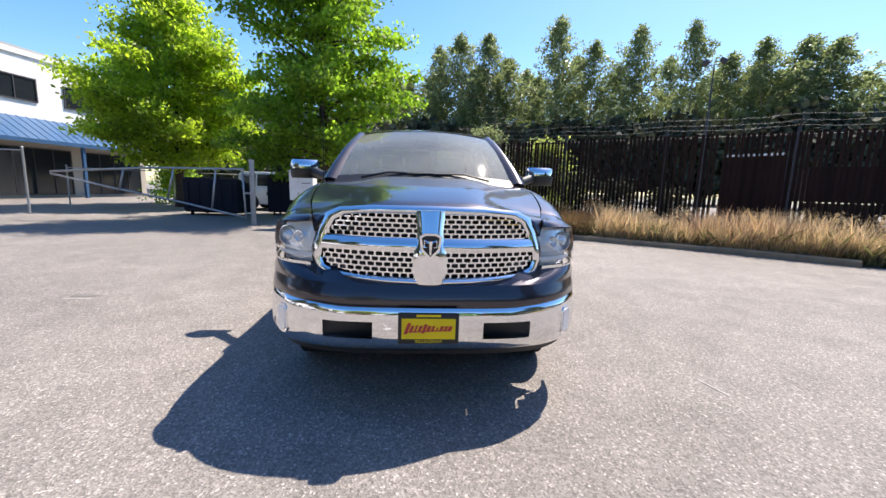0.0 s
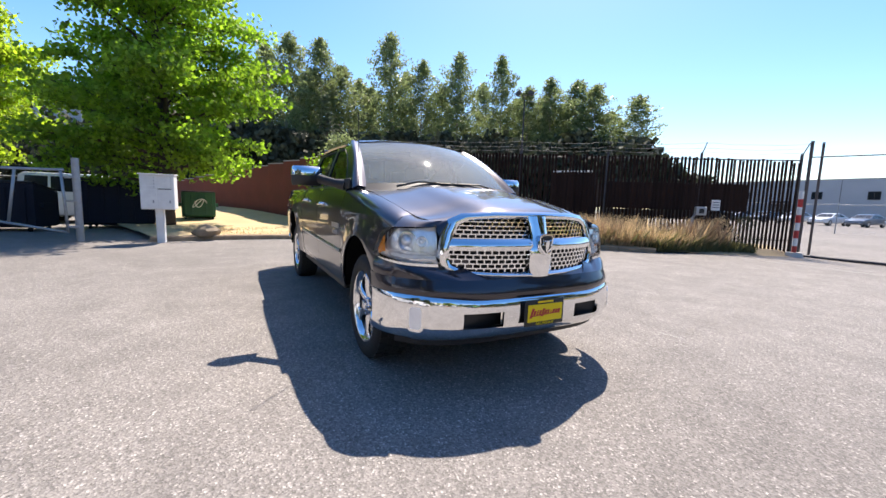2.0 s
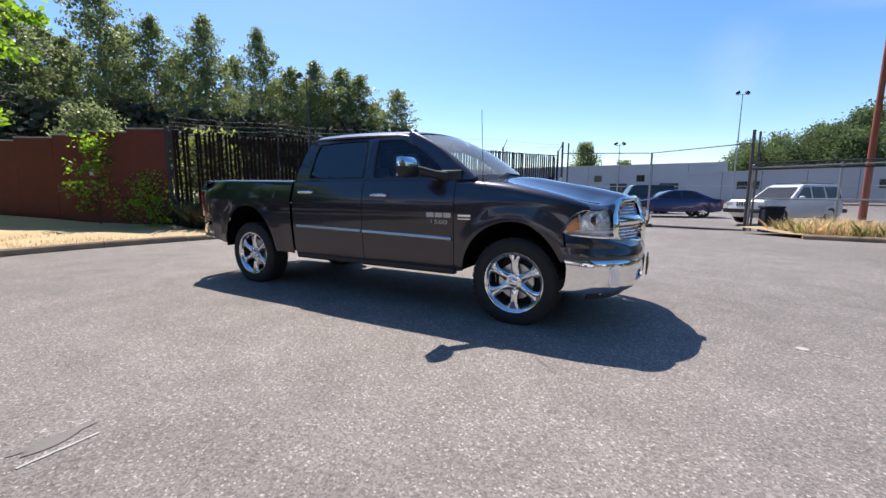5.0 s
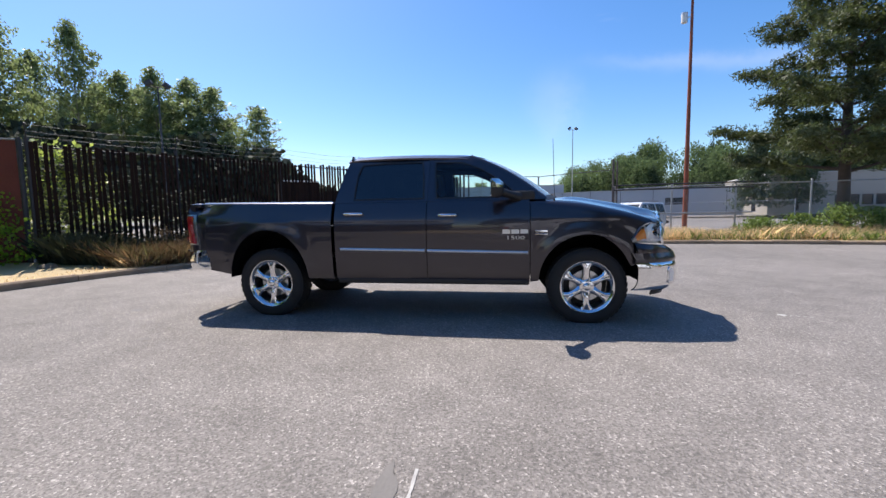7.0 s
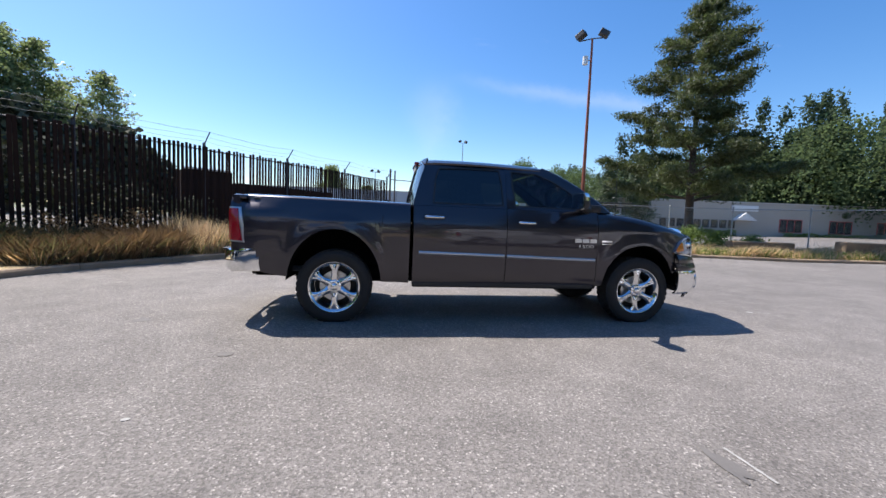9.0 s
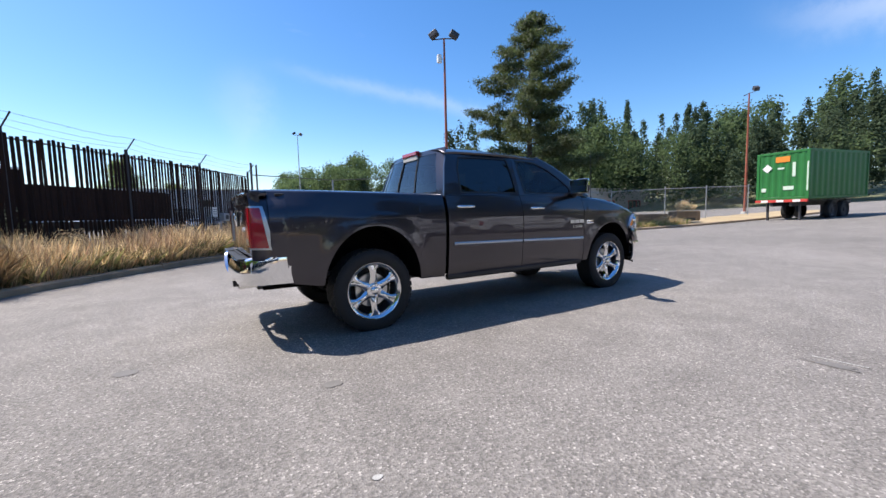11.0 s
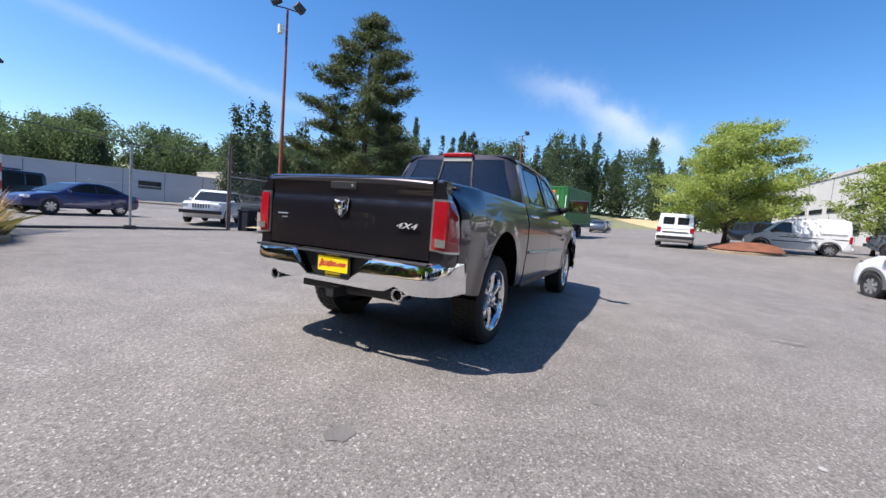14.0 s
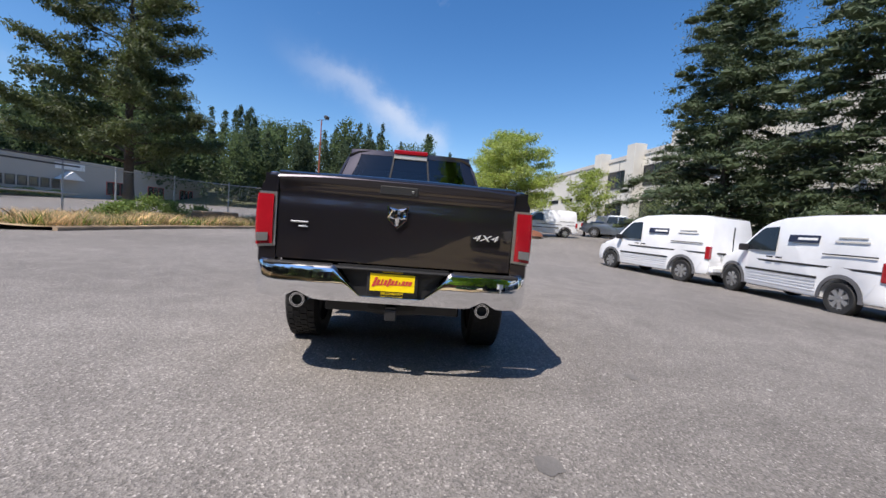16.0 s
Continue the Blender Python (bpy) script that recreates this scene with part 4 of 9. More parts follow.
# ---------------------------------------------------------------- trees
def broadleaf(name, at, high, wide, label, material, bark, seed, clumps=260, per=70, leaf=(0.17, 0.11), base=0.18, egg=0.45, trunk=0.2, group="", spread=0.42, limbs=14, fold=0.0, taper=0.0, rough=0.3):
    """A trunk with limbs and a crown of leaf clumps in an uneven egg, open in places."""
    rng = np.random.default_rng(seed)
    rr = random.Random(seed)
    root = thing(name, at, label, "tree", group)
    bm = bmesh.new()
    pts, rad = [], []
    for k in range(8):
        t = k / 7
        pts.append((0.25 * high * 0.05 * math.sin(3 * t + seed), 0.2 * high * 0.05 * math.cos(2.3 * t + seed), t * high * 0.9 - 0.1))
        rad.append(trunk * (1 - 0.88 * t) + (0.06 if k == 0 else 0))
    tube(bm, pts, rad, seg=9)
    cs = []
    for i in range(clumps):
        t = rng.uniform(0, 1) ** 0.85
        prof = (math.sin(math.pi * min(1, (t + 0.04) ** egg)) ** 0.7) if egg else min(1.0, (t + 0.05) / 0.16) * (1 - t) ** 0.72
        r = wide * 0.5 * prof * (1 - t) ** taper * math.sqrt(rng.uniform(0.12, 1))
        a = rng.uniform(0, 2 * math.pi)
        w = 1 + (rough if egg else 0.55) * noise.noise((math.cos(a) * 1.7, math.sin(a) * 1.7, t * (3 if egg else 6) + seed))
        cs.append((r * w * math.cos(a), r * w * math.sin(a), high * (base + (1 - base) * t)))
    cs = np.array(cs)
    order = sorted(range(len(cs)), key=lambda i: rr.random())[:limbs]
    for i in order:
        c = Vector(cs[i])
        z0 = max(base * high * 0.8, c.z - 0.35 * math.hypot(c.x, c.y) - 0.08 * high)
        s = Vector((0, 0, min(z0, high * 0.8)))
        m = s.lerp(c, 0.5) + Vector((0, 0, 0.06 * high * rr.uniform(0, 1)))
        r0 = trunk * 0.42 * (1 - s.z / high * 0.7)
        tube(bm, [s, m, c], [r0, r0 * 0.6, r0 * 0.18], seg=6)
    part("trunk", bm, bark, root, smooth=True)
    n = rng.poisson(per, len(cs)) + 5
    which = np.repeat(np.arange(len(cs)), n)
    size = spread * rng.uniform(0.7, 1.4, (len(cs), 1))
    if not egg:
        size *= 1.10 - 0.60 * (cs[:, 2:3] / high)
    off = np.clip(rng.normal(size=(len(which), 3)), -1.5, 1.5) * np.array([1, 1, 0.6]) * size[which]
    # outer ends of a clump hang a little
    off[:, 2] -= fold * (off[:, 0] ** 2 + off[:, 1] ** 2)
    ob = new("crown", quads_mesh("crown", leaves(rng, cs[which] + off, *leaf), material))
    ob.parent = root
    return root


def conifer(name, at, high, wide, label, material, seed, whorls=26, arms=7, droop=0.25, tufts=11, per=26, leaf=(0.20, 0.045), base=0.12, top_round=0.0, gappy=0.2, trunk=0.22, group="", tuft_r=0.22):
    """A straight trunk, whorls of limbs and needle tufts along each limb."""
    rng = np.random.default_rng(seed)
    root = thing(name, at, label, "tree", group)
    bm = bmesh.new()
    tube(bm, [(0.02 * high * math.sin(k * 0.9 + seed) * 0.3, 0.02 * high * math.cos(k * 1.1) * 0.3, k / 8 * high - 0.1) for k in range(9)], [trunk * (1 - 0.93 * k / 8) for k in range(9)], seg=9)
    cs = []
    for w in range(whorls):
        t = w / (whorls - 1)
        z = high * (base + (0.985 - base) * t)
        shape = (1 - t) ** (0.8 - 0.35 * top_round) if t > 0.12 else 0.8 + 1.6 * t
        for k in range(arms):
            if rng.random() < gappy:
                continue
            a = 2 * math.pi * (k + rng.uniform(-0.35, 0.35)) / arms + w * 1.3
            ln = max(0.35, wide * 0.5 * shape * rng.uniform(0.55, 1.18))
            rise = rng.uniform(-0.1, 0.25) + 0.35 * t
            mids = []
            for s in (0.0, 0.35, 0.7, 1.0):
                mids.append((math.cos(a) * ln * s, math.sin(a) * ln * s, z + ln * (rise * s - droop * s * s)))
            tube(bm, mids, [0.03 * (1 - 0.6 * t) + 0.004 * ln, 0.022, 0.014, 0.006], seg=4, closed_ends=False)
            m = max(3, int(tufts * ln / (wide * 0.5)))
            for j in range(m):
                s = 0.22 + 0.78 * (j + rng.random()) / m
                side = rng.normal() * 0.16 * ln * (1.1 - s) + rng.normal() * 0.06
                cs.append((math.cos(a) * ln * s - math.sin(a) * side, math.sin(a) * ln * s + math.cos(a) * side, z + ln * (rise * s - droop * s * s) + rng.normal() * 0.05))
    part("trunk", bm, M_BARK, root, smooth=True)
    cs = np.array(cs)
    which = np.repeat(np.arange(len(cs)), per)
    off = rng.normal(size=(len(which), 3)) * np.array([1, 1, 0.5]) * tuft_r
    ob = new("crown", quads_mesh("crown", leaves(rng, cs[which] + off, *leaf, up=0.5), material))
    ob.parent = root
    if high > 15:
        ob = new("dense_foliage", quads_mesh("dense_foliage", cores(rng, cs, rng.uniform(0.20, 0.34, len(cs)), 0.45), material))
        ob.parent = root
    return root


def boughed(name, at, high, prof, label, material, bark, seed, boughs=60, rise=0.3, sag=0.1, per=90, clump=0.32, flat=0.5, leaf=(0.15, 0.11), trunk=0.2, base=0.15, step=0.5, inner=0.3, group="", lean=0.0, solid=0.0):
    """A tree built limb by limb: boughs spring from the trunk, rise or sag, and carry sprays of leaves to their tips."""
    rng = np.random.default_rng(seed)
    root = thing(name, at, label, "tree", group)
    bm = bmesh.new()

    def stem(z):
        t = z / high
        return Vector((lean * high * t * t + 0.012 * high * math.sin(3 * t + seed), 0.010 * high * math.cos(2.3 * t + seed) - 0.010 * high * math.cos(seed), z))

    tube(bm, [stem(high * k / 9 - 0.12) for k in range(10)], [trunk * (1 - 0.93 * k / 9) + (0.06 if k == 0 else 0) for k in range(10)], seg=9)
    cs, size = [], []
    for i in range(boughs):
        t = (i + rng.random()) / boughs
        s = stem(high * (base + (0.97 - base) * t))
        r = max(0.25, ease_table(t, prof) * rng.uniform(0.6, 1.12))
        a, turn = i * 2.39996 + rng.normal() * 0.35, rng.normal() * 0.25
        up = rise * rng.uniform(0.65, 1.35)

        def limb(q):
            return s + Vector((math.cos(a + turn * q) * r * q, math.sin(a + turn * q) * r * q, r * (up * q - sag * q * q)))

        r0 = trunk * 0.30 * (1.1 - t)
        tube(bm, [limb(q) for q in (0, 0.3, 0.65, 1.0)], [r0 + 0.008, r0 * 0.7 + 0.006, r0 * 0.35 + 0.004, 0.004], seg=5, closed_ends=False)
        for q in np.linspace(inner, 1.0, max(3, int(r / step))):
            c = limb(float(q))
            for w in range(2 if 0.35 < q < 0.95 else 1):
                off = rng.normal() * 0.20 * r * (1.1 - q)
                cs.append((c.x - math.sin(a) * off, c.y + math.cos(a) * off, c.z + rng.normal() * clump * 0.35))
                size.append(clump * rng.uniform(0.65, 1.3) * (1.15 - 0.45 * q))
    for k in range(8):
        c = stem(high * (0.90 + 0.10 * k / 7))
        cs.append(tuple(c))
        size.append(clump * (0.9 - 0.07 * k))
    part("trunk", bm, bark, root, smooth=True)
    cs, size = np.array(cs), np.array(size)
    which = np.repeat(np.arange(len(cs)), rng.poisson(per, len(cs)) + 3)
    off = np.clip(rng.normal(size=(len(which), 3)), -1.7, 1.7) * np.array([1, 1, flat]) * size[which][:, None]
    ob = new("crown", quads_mesh("crown", leaves(rng, cs[which] + off, *leaf), material))
    ob.parent = root
    if solid:
        ob = new("dense_foliage", quads_mesh("dense_foliage", cores(rng, cs, size * solid, flat), material))
        ob.parent = root
    return root


def far_woods(name, spots, label, seed, per=260, leaf=0.9, material=M_FARWOOD, lumps=26, solid=False):
    """A wood in the distance, all in one: shaggy spires and lumpy domes of small leaf clumps."""
    rng = np.random.default_rng(seed)
    out = []
    for x, y, z, h, w, cone in spots:
        t = rng.uniform(0.02, 1, lumps) ** (0.9 if cone else 0.7)
        prof = (1 - t) ** 0.70 * (0.85 + 0.15 * np.sin(t * 40 + x)) + 0.04 if cone else np.sin(np.pi * np.clip(t * 0.93 + 0.05, 0.04, 0.97)) ** 0.55
        a = rng.uniform(0, 2 * np.pi, lumps)
        r = w * 0.5 * prof * rng.uniform(0.45, 1.0, lumps)
        c = np.stack([x + r * np.cos(a), y + r * np.sin(a), z + h * (0.04 + 0.94 * t)], 1)
        rad = w * (0.10 if cone else 0.12) * rng.uniform(0.7, 1.3, lumps) * (1.15 - 0.6 * t if cone else 1.0)
        n = np.repeat(np.arange(lumps), max(4, per // lumps))
        off = np.clip(rng.normal(size=(len(n), 3)), -1.5, 1.5) * np.array([1, 1, 1.5 if cone else 0.8]) * rad[n][:, None]
        s = leaf * (0.6 + 0.4 * h / 14)
        out.append(leaves(rng, c[n] + off, s, s * (0.5 if cone else 0.8), up=0.2))
        if cone:
            tt = np.linspace(0.1, 1.0, 14)
            out.append(leaves(rng, np.stack([x + 0 * tt, y + 0 * tt, z + h * tt], 1), s * 1.2, s * 0.35, up=3.0))
        if solid:
            tri = cores(rng, c, rad * 0.6, 0.9)
            out.append(np.concatenate([tri, tri[:, 2:3]], 1))
    me = quads_mesh(name, np.concatenate(out), material)
    return tagged(new(name, me), label, "woods", kind="stuff")


# maples by the west gate
boughed("maple_tree", pose(-13.3, -3.75, 0.1, 0, 0, -90), 12.4, [(0, 2.4), (0.12, 3.5), (0.35, 3.4), (0.6, 2.6), (0.85, 1.4), (1, 0.4)], "tall bright green maple beside the mailbox", M_LEAF, M_BARK, 3, boughs=96, rise=0.42, sag=0.22, per=72, clump=0.40, flat=0.42, leaf=(0.16, 0.12), trunk=0.24, base=0.11, step=0.48, lean=0.06)
boughed("maple_tree", pose(-17.3, -11.6, 0.0), 9.6, [(0, 2.8), (0.15, 4.1), (0.4, 3.9), (0.7, 2.7), (1, 0.9)], "round light green maple behind the leaning gate", M_LEAF2, M_BARK, 4, boughs=92, rise=0.46, sag=0.24, per=76, clump=0.42, flat=0.46, leaf=(0.17, 0.12), trunk=0.20, base=0.17, step=0.48)
broadleaf("shrub", pose(-20.5, -13.5, 0.0), 2.0, 2.0, "round green shrub by the office", M_LEAF, M_BARK, 14, clumps=40, per=60, base=0.05, trunk=0.06, limbs=8)

# the row of poplars beyond the fence
POPLARS = [(188.0, 80, 25.0), (183.5, 76, 23.0), (179.0, 75, 21.5), (174.7, 76, 28.3), (171.5, 74, 29.6), (168.0, 75, 30.0), (165.0, 77, 26.4), (158.5, 75, 32.0), (154.0, 74, 27.4), (148.6, 75, 29.3), (142.6, 75, 28.4), (139.0, 77, 23.5), (135.8, 75, 24.4), (132.3, 76, 24.0), (130.3, 74, 22.4), (125.0, 75, 20.5),
           (186, 88, 24), (181, 87, 25), (176.5, 88, 26), (169.6, 88, 28), (163, 87, 27), (161, 85, 25), (156.3, 86, 29), (151.5, 87, 26), (145.5, 86, 27), (140.6, 87, 24), (137.2, 86, 24), (133.8, 86, 22.5), (127.8, 86, 20)]
PROTO = {}
rp = random.Random(21)
for k, (az, dist, ph) in enumerate(POPLARS):
    px, py, pv = dist * math.cos(radians(az)), -3 + dist * math.sin(radians(az)), k % 4
    if pv not in PROTO:
        PROTO[pv] = boughed("poplar_tree", pose(px, py, 0, 0, 0, 40 * pv), 25.0, [(0, 3.6), (0.2, 5.2), (0.45, 5.0 + 0.4 * (pv % 2)), (0.7, 3.9), (0.88, 2.2), (1, 0.6)], "tall poplar with pale trunk beyond the fence", M_POPLAR, M_PALEBARK, 20 + pv, boughs=96, rise=0.66, sag=0.06, per=22, clump=0.52, flat=0.75, leaf=(0.38, 0.26), trunk=0.26, base=0.04, step=0.85, inner=0.25, group="poplar row")
        PROTO[pv].scale = (0.92, 0.92, ph / 25.6)
    else:
        c = copy_thing(PROTO[pv], pose(px, py, 0, 0, 0, rp.uniform(0, 360)))
        w = rp.uniform(0.85, 1.3)
        c.scale = (w, w, ph / 25.6)
broadleaf("shrub", pose(-20.5, 4.0, 0.0), 4.6, 4.0, "dark green bush behind the red wall", M_POPLAR, M_BARK, 31, clumps=90, per=70, base=0.05, trunk=0.08, limbs=12)
broadleaf("shrub", pose(-15.8, 6.0, 0.0), 3.3, 3.2, "green bush behind the slatted fence", M_LIME, M_BARK, 32, clumps=70, per=70, base=0.05, trunk=0.08, limbs=12)
conifer("fir_tree", pose(-62, 11.5, 0), 17.0, 7.0, "small dark fir among the poplars", M_SPRUCE, 33, whorls=18, arms=6, tufts=8, per=14, leaf=(0.34, 0.1), tuft_r=0.3)

# east side
boughed("pine_tree", pose(13.1, 13.9, 0.2), 13.1, [(0, 3.4), (0.1, 4.2), (0.3, 3.8), (0.5, 3.2), (0.72, 2.4), (0.88, 1.5), (1, 0.5)], "tall open pine with long needle boughs and a dark trunk", M_PINE, M_BARK, 41, boughs=50, rise=0.20, sag=-0.04, per=130, clump=0.33, flat=0.52, leaf=(0.24, 0.05), trunk=0.24, base=0.17, step=0.46, inner=0.42, lean=0.03, solid=0.6)
conifer("spruce_tree", pose(12.4, -15.6, 0.25), 16.0, 11.0, "large dark spruce behind the vans", M_SPRUCE, 42, whorls=30, arms=8, droop=0.34, tufts=14, per=72, leaf=(0.19, 0.042), base=0.03, top_round=0.5, gappy=0.14, trunk=0.28, tuft_r=0.30)
conifer("spruce_tree", pose(6.6, -17.6, 0.1), 16.0, 11.5, "large dark spruce at the end of the bed", M_SPRUCE, 43, whorls=30, arms=8, droop=0.3, tufts=13, per=70, leaf=(0.19, 0.042), base=0.03, top_round=0.4, gappy=0.14, trunk=0.28, tuft_r=0.30)
boughed("locust_tree", pose(21.7, -6.3, gz(21.7, -6.3) + 0.3), 6.9, [(0, 3.0), (0.2, 4.2), (0.5, 3.5), (0.8, 2.4), (1, 1.2)], "lime green honey locust on the mulched island", M_LIME, M_BARK, 44, boughs=58, rise=0.58, sag=0.26, per=84, clump=0.32, flat=0.6, leaf=(0.17, 0.065), trunk=0.12, base=0.11, step=0.42, inner=0.28)
boughed("locust_tree", pose(25.5, -14.2, gz(25.5, -14.2)), 5.4, [(0, 1.5), (0.3, 2.2), (0.7, 1.7), (1, 0.6)], "slim lime green tree in front of the concrete building", M_LIME, M_BARK, 45, boughs=34, rise=0.7, sag=0.2, per=42, clump=0.27, flat=0.6, leaf=(0.17, 0.08), trunk=0.09, base=0.2, step=0.42)
broadleaf("willow_tree", pose(19.5, -17.5, gz(19.5, -17.5)), 5.2, 4.2, "drooping grey-green tree by the building", M_POPLAR, M_BARK, 46, clumps=110, per=70, leaf=(0.16, 0.05), base=0.1, trunk=0.09, limbs=20, spread=0.45, fold=0.3)
for i, (sx, sy, sh) in enumerate(((8.8, -13.0, 1.1), (10.6, -13.6, 1.3), (2.5, -15.0, 1.2), (16.3, -14.6, 1.3), (-0.5, -15.4, 1.1))):
    broadleaf("shrub", pose(sx, sy, gz(sx, sy)), sh, sh * 1.7, "low green shrub in the bed behind the vans", M_GREENGRASS, M_BARK, 50 + i, clumps=30, per=60, leaf=(0.10, 0.06), base=0.05, trunk=0.04, limbs=6, spread=0.22)

woods = []
wr = random.Random(12)


def hill_z(x, y):
    """Wooded hill to the north-east."""
    d = math.hypot(x - 150, y - 190)
    return 34 * math.exp(-((d / 120) ** 2)) + 8 * smooth01((x - 60) / 80) * smooth01((200 - abs(y)) / 150)


# height of the tree line over the horizon, in degrees, by bearing
TREELINE = [(-17, 5.0), (-5, 8.5), (0.8, 12.4), (3.3, 11.2), (5, 11.0), (7, 12.8), (8, 12.0), (10, 13.1), (12, 13.0), (14, 11.7), (16.5, 11.9), (18, 11.3), (21, 11.3), (25.3, 12.8), (29.5, 11.6), (32, 13.6), (36, 13.8), (40, 11.5), (44.3, 9.3), (50, 8.4), (55, 8.0), (61, 8.7), (65, 7.8), (69, 8.6), (75, 7.0), (80, 6.0)]
spires, domes = [], []
for k in range(330):
    az = wr.uniform(-17, 79)
    back = k % 3 == 0
    d = (wr.uniform(100, 122) if back else wr.uniform(84, 100)) + (30 if az < 9 else 0) + (20 if az > 58 else 0)
    x, y = -6 + d * math.cos(radians(az)), -3 + d * math.sin(radians(az))
    top = 1.1 + d * math.tan(radians(lerp_table(az, TREELINE) * (wr.uniform(0.88, 1.02) if back else wr.uniform(0.55, 0.88))))
    z = max(0.0, 0.35 * top - 2.0)
    cone = wr.random() < (0.74 if az < 38 else 0.22)
    (spires if cone else domes).append((x, y, z, top - z, wr.uniform(4.2, 6.0) if cone else wr.uniform(6.0, 9.5), cone))
# dark firs standing over the rest
for az, el, d in ((55.7, 11.8, 86), (54.1, 12.7, 84), (52.5, 12.7, 86), (47.7, 11.9, 84), (44.9, 13.3, 88), (43.0, 14.1, 86), (41.3, 14.4, 88), (39.4, 13.6, 90), (37.6, 14.2, 88), (36.4, 14.4, 90), (35.2, 13.8, 88)):
    x, y = -6 + d * math.cos(radians(az)), -3 + d * math.sin(radians(az))
    spires.append((x, y, 0.0, 1.1 + d * math.tan(radians(el)), 8.0, True))
far_woods("woods_east", spires, "tall dark conifers in the wood along the road", 60, per=1150, leaf=0.48, lumps=72, solid=True)
far_woods("woods_north_east", domes, "mixed green broadleaf wood on the hillside", 61, per=1500, leaf=0.48, material=M_FARBROAD, lumps=60)
for i, (wx, wy, wh) in enumerate(((-20.0, 125.0, 16.0), (-9.0, 125.0, 10.2))):
    broadleaf("lot_tree", pose(wx, wy, 0), wh, 10.5 - 4.5 * i, "lone dark green tree behind the grey warehouse", M_POPLAR, M_BARK, 70 + i, clumps=130, per=60, leaf=(0.5, 0.35), base=0.2, trunk=0.25, limbs=14, spread=0.95)
conifer("fir_tree", pose(33, 48, 1.0), 10.5, 5.2, "dark fir by the shop", M_SPRUCE, 71, whorls=20, arms=6, tufts=9, per=14, leaf=(0.5, 0.14), tuft_r=0.4, group="firs by the shop")
conifer("fir_tree", pose(29, 49, 1.0), 9.0, 4.8, "dark fir by the shop", M_SPRUCE, 72, whorls=20, arms=6, tufts=9, per=14, leaf=(0.5, 0.14), tuft_r=0.4, group="firs by the shop")


woods = []
for k in range(14):
    x, y = wr.uniform(-2, 6), wr.uniform(-34, -27)
    woods.append((x, y, 0.0, wr.uniform(7, 11), wr.uniform(4, 6), wr.random() < 0.4))
for k in range(30):
    woods.append((wr.uniform(-47, -38), wr.uniform(-26, -8), 0.0, wr.uniform(5, 8), wr.uniform(4, 6), False))
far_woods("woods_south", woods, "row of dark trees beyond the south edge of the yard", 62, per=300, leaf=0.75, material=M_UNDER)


# lower trees below the poplars, with their shade put into the leaf colour
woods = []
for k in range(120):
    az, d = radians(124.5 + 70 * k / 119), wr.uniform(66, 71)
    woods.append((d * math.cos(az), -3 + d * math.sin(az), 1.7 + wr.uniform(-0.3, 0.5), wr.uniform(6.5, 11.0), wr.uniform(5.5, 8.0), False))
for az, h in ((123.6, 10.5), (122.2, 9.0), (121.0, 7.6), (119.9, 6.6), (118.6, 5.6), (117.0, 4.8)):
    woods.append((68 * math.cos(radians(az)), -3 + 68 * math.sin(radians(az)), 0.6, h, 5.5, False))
far_woods("understory_woods", woods, "dense shaded understory along the poplar row", 63, per=560, leaf=1.25, material=M_UNDER)


# hills ------------------------------------------------------------------
def hill():
    bm = bmesh.new()
    def f(u, v):
        x, y = 40 + 320 * u, -60 + 420 * v
        e = min(1, 6 * u, 6 * (1 - u), 6 * v, 6 * (1 - v))
        return (x, y, hill_z(x, y) * e * 0.75 - 1.0)
    sheet(bm, f, 40, 44)
    solo("hillside", bm, M_FARGROUND, "wooded hillside beyond the road", "hill", kind="structure", smooth=True)
    bm = bmesh.new()
    def g(u, v):
        return (96 + 26 * v, -8 + 34 * u, gz(96, -10) - 0.6 + 3.2 * smooth01(v * 1.6))
    sheet(bm, g, 12, 8)
    solo("grass_bank", bm, M_STRAW, "dry yellow grass bank at the road's end", "bank", kind="structure", smooth=True)


hill()


